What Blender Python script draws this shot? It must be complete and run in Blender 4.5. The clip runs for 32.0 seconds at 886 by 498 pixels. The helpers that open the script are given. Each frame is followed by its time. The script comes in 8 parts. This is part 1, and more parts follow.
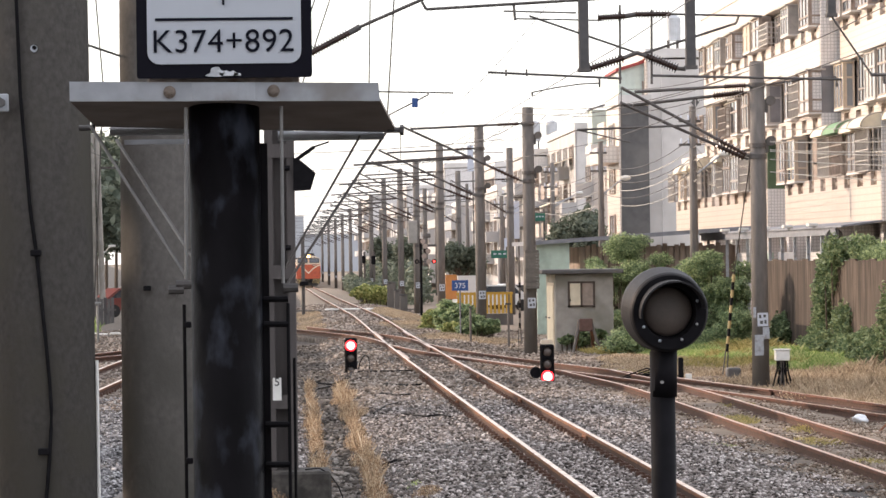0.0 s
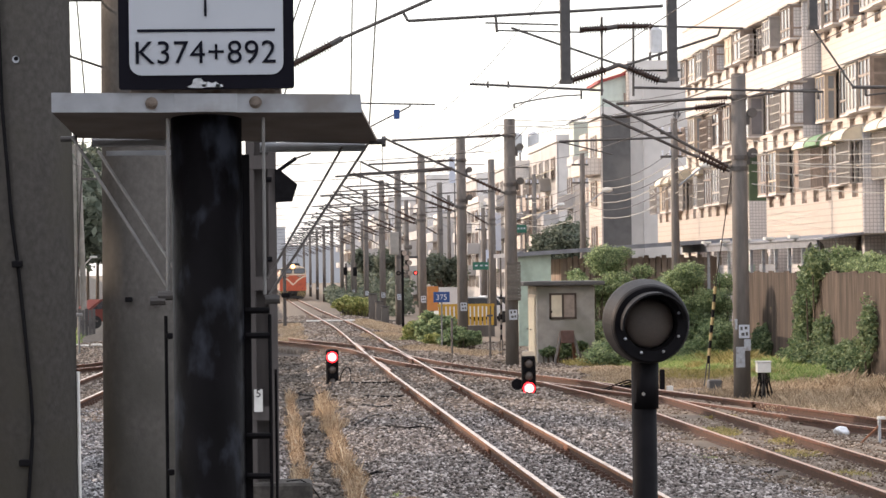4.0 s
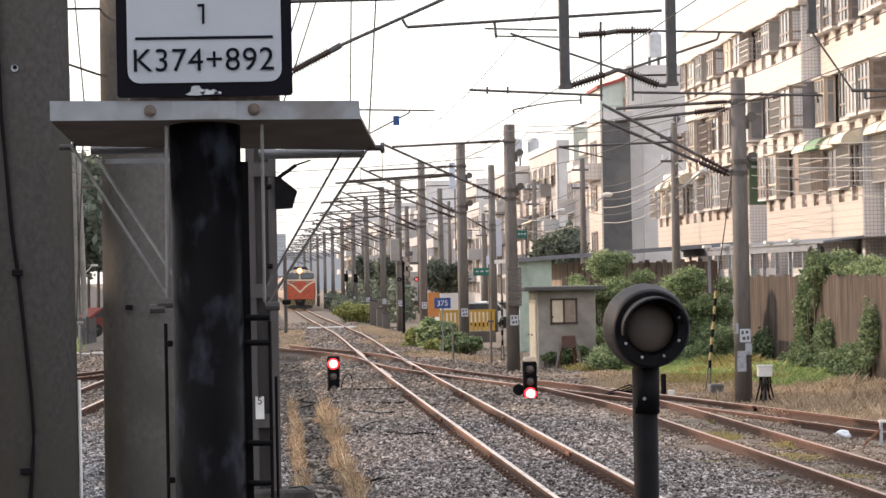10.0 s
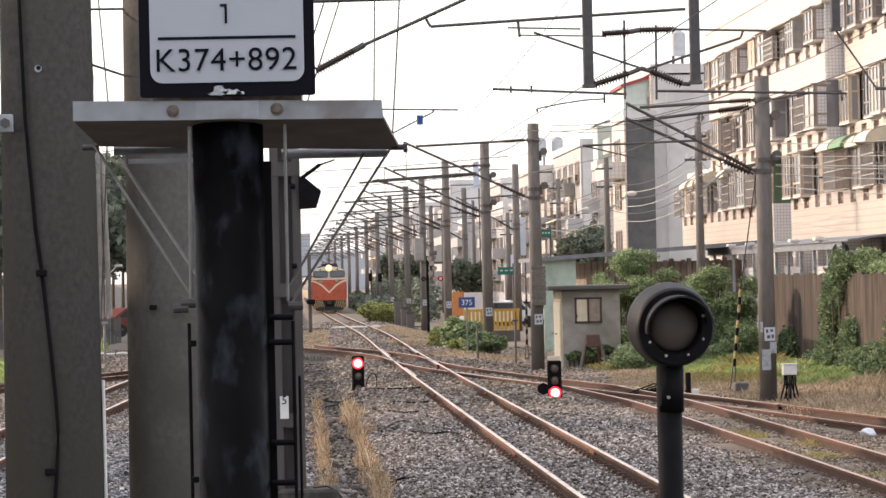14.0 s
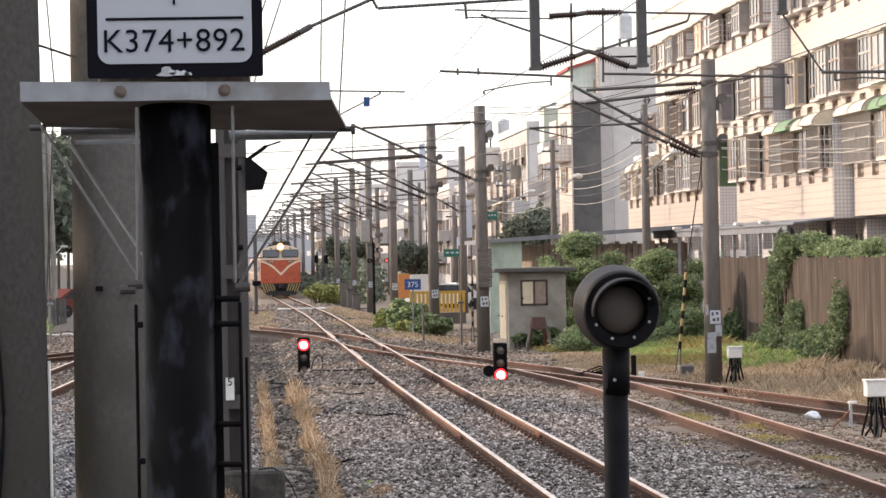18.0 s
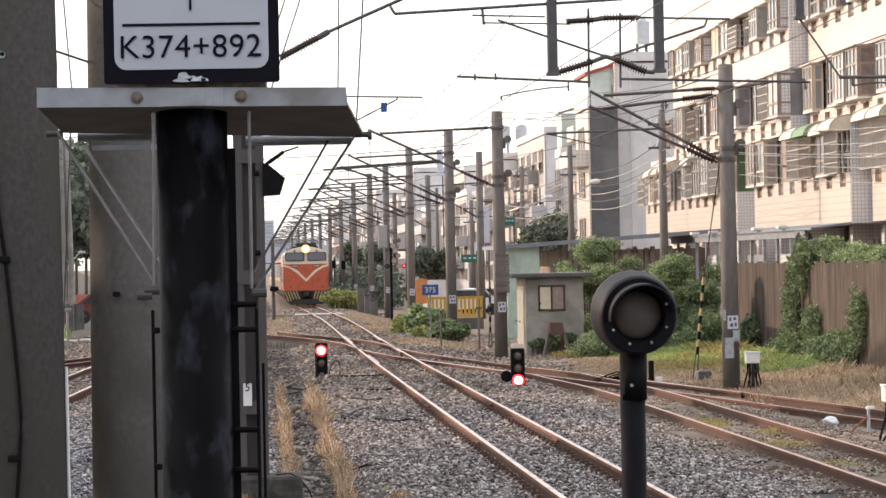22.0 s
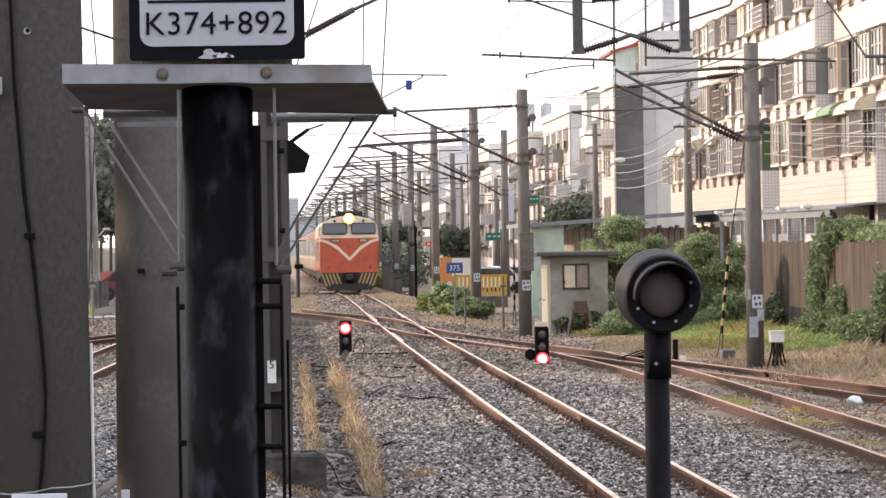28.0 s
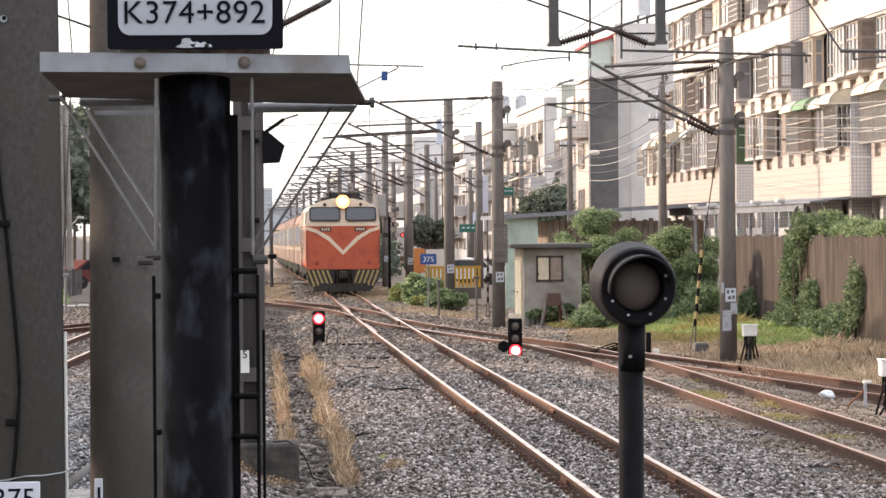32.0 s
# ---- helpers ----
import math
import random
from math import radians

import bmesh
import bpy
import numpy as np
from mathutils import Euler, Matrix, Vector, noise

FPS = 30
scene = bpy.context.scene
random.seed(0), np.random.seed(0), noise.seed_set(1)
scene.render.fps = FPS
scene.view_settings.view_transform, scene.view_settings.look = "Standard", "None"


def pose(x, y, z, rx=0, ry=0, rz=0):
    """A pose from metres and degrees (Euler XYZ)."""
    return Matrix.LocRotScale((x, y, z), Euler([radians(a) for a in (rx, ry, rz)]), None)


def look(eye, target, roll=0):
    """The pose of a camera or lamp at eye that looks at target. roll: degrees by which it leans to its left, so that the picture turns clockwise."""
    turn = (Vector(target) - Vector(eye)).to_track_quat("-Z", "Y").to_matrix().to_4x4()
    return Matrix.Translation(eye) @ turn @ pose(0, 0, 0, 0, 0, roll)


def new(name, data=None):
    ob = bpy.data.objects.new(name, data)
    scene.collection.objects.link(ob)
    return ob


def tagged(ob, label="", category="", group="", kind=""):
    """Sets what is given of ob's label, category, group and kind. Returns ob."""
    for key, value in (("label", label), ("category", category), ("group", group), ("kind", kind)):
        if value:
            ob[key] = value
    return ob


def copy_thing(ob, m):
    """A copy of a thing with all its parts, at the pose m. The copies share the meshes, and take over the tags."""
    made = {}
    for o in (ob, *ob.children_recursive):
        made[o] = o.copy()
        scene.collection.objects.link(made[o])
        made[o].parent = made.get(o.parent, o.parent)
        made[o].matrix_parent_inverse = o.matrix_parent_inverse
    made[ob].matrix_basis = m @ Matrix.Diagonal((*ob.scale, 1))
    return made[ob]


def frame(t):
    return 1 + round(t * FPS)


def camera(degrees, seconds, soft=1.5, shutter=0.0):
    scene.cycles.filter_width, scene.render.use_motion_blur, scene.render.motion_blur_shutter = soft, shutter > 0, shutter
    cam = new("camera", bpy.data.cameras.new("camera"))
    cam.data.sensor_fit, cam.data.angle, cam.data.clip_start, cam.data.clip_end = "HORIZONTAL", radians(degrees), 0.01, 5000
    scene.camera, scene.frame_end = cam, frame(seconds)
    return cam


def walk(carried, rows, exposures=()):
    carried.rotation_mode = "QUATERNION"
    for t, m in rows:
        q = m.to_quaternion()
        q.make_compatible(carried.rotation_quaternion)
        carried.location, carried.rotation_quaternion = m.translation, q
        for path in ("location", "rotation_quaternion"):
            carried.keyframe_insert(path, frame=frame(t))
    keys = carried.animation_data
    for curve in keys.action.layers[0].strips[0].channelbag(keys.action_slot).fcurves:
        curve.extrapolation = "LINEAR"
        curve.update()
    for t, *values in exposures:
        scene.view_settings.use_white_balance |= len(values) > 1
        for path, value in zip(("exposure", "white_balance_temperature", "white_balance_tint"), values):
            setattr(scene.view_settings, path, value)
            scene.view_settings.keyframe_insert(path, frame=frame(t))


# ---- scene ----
cam = camera(15.14, 32.0)
# seconds, sideways, height, yaw, pitch, roll of the hand-held long lens
PATH = [
    (0.0, -0.0029, 2.5470, -2.750, 0.140, 0.80),
    (0.5, -0.0041, 2.5467, -2.895, 0.179, 0.74),
    (1.0, -0.0041, 2.5467, -3.028, 0.237, 0.66),
    (1.5, -0.0039, 2.5462, -3.021, 0.285, 0.74),
    (2.0, -0.0037, 2.5460, -3.008, 0.313, 0.76),
    (2.5, -0.0035, 2.5466, -3.020, 0.354, 0.90),
    (4.5, -0.0035, 2.5470, -3.076, 0.332, 0.69),
    (5.0, -0.0026, 2.5469, -3.157, 0.399, 0.89),
    (5.5, -0.0015, 2.5466, -3.186, 0.457, 0.86),
    (6.0, -0.0009, 2.5463, -3.107, 0.450, 1.00),
    (6.5, -0.0007, 2.5468, -2.994, 0.374, 1.03),
    (7.0, -0.0009, 2.5472, -2.908, 0.344, 1.04),
    (7.5, -0.0014, 2.5467, -2.859, 0.342, 1.07),
    (8.0, -0.0013, 2.5465, -2.857, 0.380, 0.98),
    (8.5, -0.0007, 2.5465, -2.903, 0.413, 0.98),
    (9.0, -0.0002, 2.5466, -2.949, 0.401, 1.04),
    (9.5, -0.0005, 2.5466, -2.966, 0.411, 1.13),
    (10.0, -0.0010, 2.5467, -3.054, 0.439, 1.09),
    (10.5, -0.0011, 2.5466, -3.139, 0.492, 1.17),
    (11.0, -0.0009, 2.5464, -3.157, 0.494, 1.12),
    (11.5, -0.0009, 2.5464, -3.114, 0.458, 1.19),
    (12.0, -0.0014, 2.5463, -3.050, 0.455, 1.12),
    (12.5, -0.0014, 2.5462, -2.988, 0.454, 1.09),
    (13.0, -0.0007, 2.5463, -2.994, 0.460, 1.07),
    (13.5, 0.0004, 2.5464, -2.848, 0.451, 1.18),
    (14.0, 0.0012, 2.5462, -2.636, 0.436, 1.25),
    (14.5, 0.0006, 2.5461, -2.401, 0.396, 1.34),
    (16.5, -0.0009, 2.5463, -3.113, 0.275, 1.12),
    (17.0, -0.0017, 2.5464, -3.295, 0.251, 1.11),
    (17.5, -0.0020, 2.5463, -3.453, 0.185, 1.06),
    (18.0, -0.0016, 2.5465, -3.565, 0.108, 1.06),
    (18.5, -0.0011, 2.5467, -3.597, 0.102, 1.11),
    (19.0, -0.0005, 2.5465, -3.513, 0.120, 1.22),
    (19.5, 0.0001, 2.5465, -3.339, 0.141, 1.30),
    (20.0, 0.0009, 2.5464, -3.220, 0.139, 1.30),
    (20.5, 0.0012, 2.5459, -3.156, 0.142, 1.36),
    (21.0, 0.0008, 2.5459, -3.132, 0.146, 1.37),
    (21.5, 0.0004, 2.5464, -3.200, 0.154, 1.18),
    (22.0, 0.0004, 2.5466, -3.263, 0.207, 1.10),
    (22.5, 0.0003, 2.5467, -3.262, 0.208, 1.14),
    (23.0, -0.0001, 2.5465, -3.150, 0.173, 1.25),
    (23.5, -0.0001, 2.5457, -3.052, 0.083, 1.25),
    (24.0, 0.0001, 2.5445, -2.935, 0.018, 1.25),
    (24.5, -0.0003, 2.5455, -2.899, -0.024, 1.13),
    (26.5, 0.0003, 2.5455, -2.981, -0.071, 1.12),
    (27.0, 0.0009, 2.5444, -2.847, -0.099, 0.97),
    (27.5, 0.0005, 2.5449, -2.842, -0.137, 0.94),
    (28.0, -0.0003, 2.5454, -2.843, -0.162, 0.91),
    (28.5, -0.0012, 2.5456, -2.859, -0.180, 0.90),
    (29.0, -0.0012, 2.5458, -2.897, -0.180, 0.79),
    (29.5, -0.0008, 2.5459, -2.967, -0.209, 0.83),
    (30.0, -0.0013, 2.5458, -2.993, -0.287, 0.90),
    (30.5, -0.0025, 2.5457, -3.060, -0.325, 0.69),
    (31.0, -0.0035, 2.5455, -3.178, -0.307, 0.65),
    (31.5, -0.0042, 2.5453, -3.205, -0.264, 0.62),
    (32.0, -0.0059, 2.5454, -3.293, -0.318, 0.45),
]
walk(cam, [(t, pose(x, 0, z, 90 + p, r, w)) for t, x, z, w, p, r in PATH], exposures=[(0, 0.45), (2, 0.40), (5, 0.34), (10, 0.31), (18, 0.32), (24, 0.38), (27, 0.48), (32, 0.54)])

# ---- light: low evening sun from the far left, bright milky sky ----
SUN_EL, SUN_AZ = 17.0, -66.0
world = bpy.data.worlds.new("sky")
scene.world = world
world.use_nodes = True
wt = world.node_tree
sky = wt.nodes.new("ShaderNodeTexSky")
sky.sky_type, sky.sun_disc = "NISHITA", False
sky.sun_elevation, sky.sun_rotation = radians(SUN_EL), radians(SUN_AZ)
sky.air_density, sky.dust_density, sky.ozone_density = 1.0, 2.0, 1.0
bg = wt.nodes["Background"]
bg.inputs["Strength"].default_value = 0.10
wt.links.new(sky.outputs["Color"], bg.inputs["Color"])
# the even milky veil of a hazy evening over the whole sky
veil = wt.nodes.new("ShaderNodeBackground")
veil.inputs["Color"].default_value, veil.inputs["Strength"].default_value = (1.0, 0.965, 0.985, 1), 0.92
both = wt.nodes.new("ShaderNodeAddShader")
wt.links.new(bg.outputs["Background"], both.inputs[0])
wt.links.new(veil.outputs["Background"], both.inputs[1])
wt.links.new(both.outputs["Shader"], wt.nodes["World Output"].inputs["Surface"])
sun = new("sun", bpy.data.lights.new("sun", "SUN"))
sun.data.energy, sun.data.angle, sun.data.color = 3.2, radians(0.6), (1.0, 0.775, 0.61)
to_sun = Vector((math.sin(radians(SUN_AZ)) * math.cos(radians(SUN_EL)), math.cos(radians(SUN_AZ)) * math.cos(radians(SUN_EL)), math.sin(radians(SUN_EL))))
sun.matrix_world = look(to_sun * 100, (0, 0, 0))


# ---- materials ----
def mat(name, colour, rough=0.7, metal=0.0, vary=0.25, scale=6.0, bump=0.2, second=None, amount=0.5, scale2=1.2, rand=0.0, spec=0.5, emit=0.0, stretch=(1, 1, 1), detail=6.0):
    """Two-scale noise over a base colour, with fine bump; second: a stain or wear colour; rand: change from piece to piece."""
    m = bpy.data.materials.new(name)
    m.use_nodes = True
    nt = m.node_tree
    n, l = nt.nodes, nt.links
    b = n["Principled BSDF"]
    b.inputs["Roughness"].default_value, b.inputs["Metallic"].default_value = rough, metal
    b.inputs["Specular IOR Level"].default_value = spec
    co = n.new("ShaderNodeTexCoord")
    mp = n.new("ShaderNodeMapping")
    mp.inputs["Scale"].default_value = stretch
    l.new(co.outputs["Object"], mp.inputs["Vector"])
    n1 = n.new("ShaderNodeTexNoise")
    n1.inputs["Scale"].default_value, n1.inputs["Detail"].default_value = scale, detail
    l.new(mp.outputs["Vector"], n1.inputs["Vector"])
    n2 = n.new("ShaderNodeTexNoise")
    n2.inputs["Scale"].default_value, n2.inputs["Detail"].default_value = scale2, 4.0
    l.new(mp.outputs["Vector"], n2.inputs["Vector"])
    lo = tuple(max(0.0, c * (1 - vary)) for c in colour)
    hi = tuple(min(1.0, c * (1 + vary)) for c in colour)
    r1 = n.new("ShaderNodeValToRGB")
    r1.color_ramp.elements[0].position, r1.color_ramp.elements[1].position = 0.3, 0.7
    r1.color_ramp.elements[0].color, r1.color_ramp.elements[1].color = (*lo, 1), (*hi, 1)
    l.new(n1.outputs["Fac"], r1.inputs["Fac"])
    out = r1.outputs["Color"]
    if second:
        r2 = n.new("ShaderNodeValToRGB")
        r2.color_ramp.elements[0].position, r2.color_ramp.elements[1].position = 0.62 - amount * 0.3, 0.72 - amount * 0.15
        r2.color_ramp.elements[0].color, r2.color_ramp.elements[1].color = (0, 0, 0, 1), (1, 1, 1, 1)
        l.new(n2.outputs["Fac"], r2.inputs["Fac"])
        mx = n.new("ShaderNodeMix")
        mx.data_type = "RGBA"
        l.new(r2.outputs["Color"], mx.inputs["Factor"])
        l.new(out, mx.inputs["A"])
        mx.inputs["B"].default_value = (*second, 1)
        out = mx.outputs["Result"]
    if rand:
        oi = n.new("ShaderNodeObjectInfo")
        hs = n.new("ShaderNodeHueSaturation")
        mr = n.new("ShaderNodeMapRange")
        mr.inputs["To Min"].default_value, mr.inputs["To Max"].default_value = 1 - rand, 1 + rand
        l.new(oi.outputs["Random"], mr.inputs["Value"])
        l.new(mr.outputs["Result"], hs.inputs["Value"])
        l.new(out, hs.inputs["Color"])
        out = hs.outputs["Color"]
    l.new(out, b.inputs["Base Color"])
    if bump:
        bp = n.new("ShaderNodeBump")
        bp.inputs["Strength"].default_value, bp.inputs["Distance"].default_value = bump, 0.02
        l.new(n1.outputs["Fac"], bp.inputs["Height"])
        l.new(bp.outputs["Normal"], b.inputs["Normal"])
    if emit:
        b.inputs["Emission Color"].default_value, b.inputs["Emission Strength"].default_value = (*colour, 1), emit
    return m


def island_mat(name, colours, rough=0.9, spec=0.3, bump=0.0, scale=40.0, translucent=0.0):
    """A material that differs from piece to piece of a joined mesh."""
    m = bpy.data.materials.new(name)
    m.use_nodes = True
    n, l = m.node_tree.nodes, m.node_tree.links
    b = n["Principled BSDF"]
    b.inputs["Roughness"].default_value, b.inputs["Specular IOR Level"].default_value = rough, spec
    g = n.new("ShaderNodeNewGeometry")
    r = n.new("ShaderNodeValToRGB")
    e = r.color_ramp.elements
    while len(e) < len(colours):
        e.new(0.5)
    for i, c in enumerate(colours):
        e[i].position, e[i].color = i / (len(colours) - 1), (*c, 1)
    l.new(g.outputs["Random Per Island"], r.inputs["Fac"])
    l.new(r.outputs["Color"], b.inputs["Base Color"])
    if translucent:
        t = n.new("ShaderNodeBsdfTranslucent")
        l.new(r.outputs["Color"], t.inputs["Color"])
        a = n.new("ShaderNodeMixShader")
        a.inputs["Fac"].default_value = translucent
        l.new(b.outputs["BSDF"], a.inputs[1])
        l.new(t.outputs["BSDF"], a.inputs[2])
        l.new(a.outputs["Shader"], n["Material Output"].inputs["Surface"])
    return m


def glass_mat(name, colour, rough=0.06):
    m = bpy.data.materials.new(name)
    m.use_nodes = True
    b = m.node_tree.nodes["Principled BSDF"]
    b.inputs["Base Color"].default_value = (*colour, 1)
    b.inputs["Roughness"].default_value, b.inputs["Specular IOR Level"].default_value = rough, 0.8
    return m


def glow(name, colour, strength):
    m = bpy.data.materials.new(name)
    m.use_nodes = True
    b = m.node_tree.nodes["Principled BSDF"]
    b.inputs["Base Color"].default_value = (*colour, 1)
    b.inputs["Emission Color"].default_value, b.inputs["Emission Strength"].default_value = (*colour, 1), strength
    return m


def tile_mat(name, colour, joint, size, rough=0.35):
    """Small glazed facade tiles with pale joints."""
    m = mat(name, colour, rough, 0, 0.08, 3.0, 0.0)
    n, l = m.node_tree.nodes, m.node_tree.links
    b = n["Principled BSDF"]
    co = n.new("ShaderNodeTexCoord")
    sp = n.new("ShaderNodeSeparateXYZ")
    l.new(co.outputs["Object"], sp.inputs["Vector"])
    ad = n.new("ShaderNodeMath")
    l.new(sp.outputs["X"], ad.inputs[0])
    l.new(sp.outputs["Y"], ad.inputs[1])
    cb = n.new("ShaderNodeCombineXYZ")
    l.new(ad.outputs[0], cb.inputs["X"])
    l.new(sp.outputs["Z"], cb.inputs["Y"])
    br = n.new("ShaderNodeTexBrick")
    br.offset = 0.0
    br.inputs["Scale"].default_value, br.inputs["Mortar Size"].default_value = 1.0, size * 0.10
    br.inputs["Brick Width"].default_value, br.inputs["Row Height"].default_value = size, size
    br.inputs["Color1"].default_value, br.inputs["Color2"].default_value, br.inputs["Mortar"].default_value = (*colour, 1), (*[c * 0.93 for c in colour], 1), (*joint, 1)
    l.new(cb.outputs["Vector"], br.inputs["Vector"])
    l.new(br.outputs["Color"], b.inputs["Base Color"])
    return m


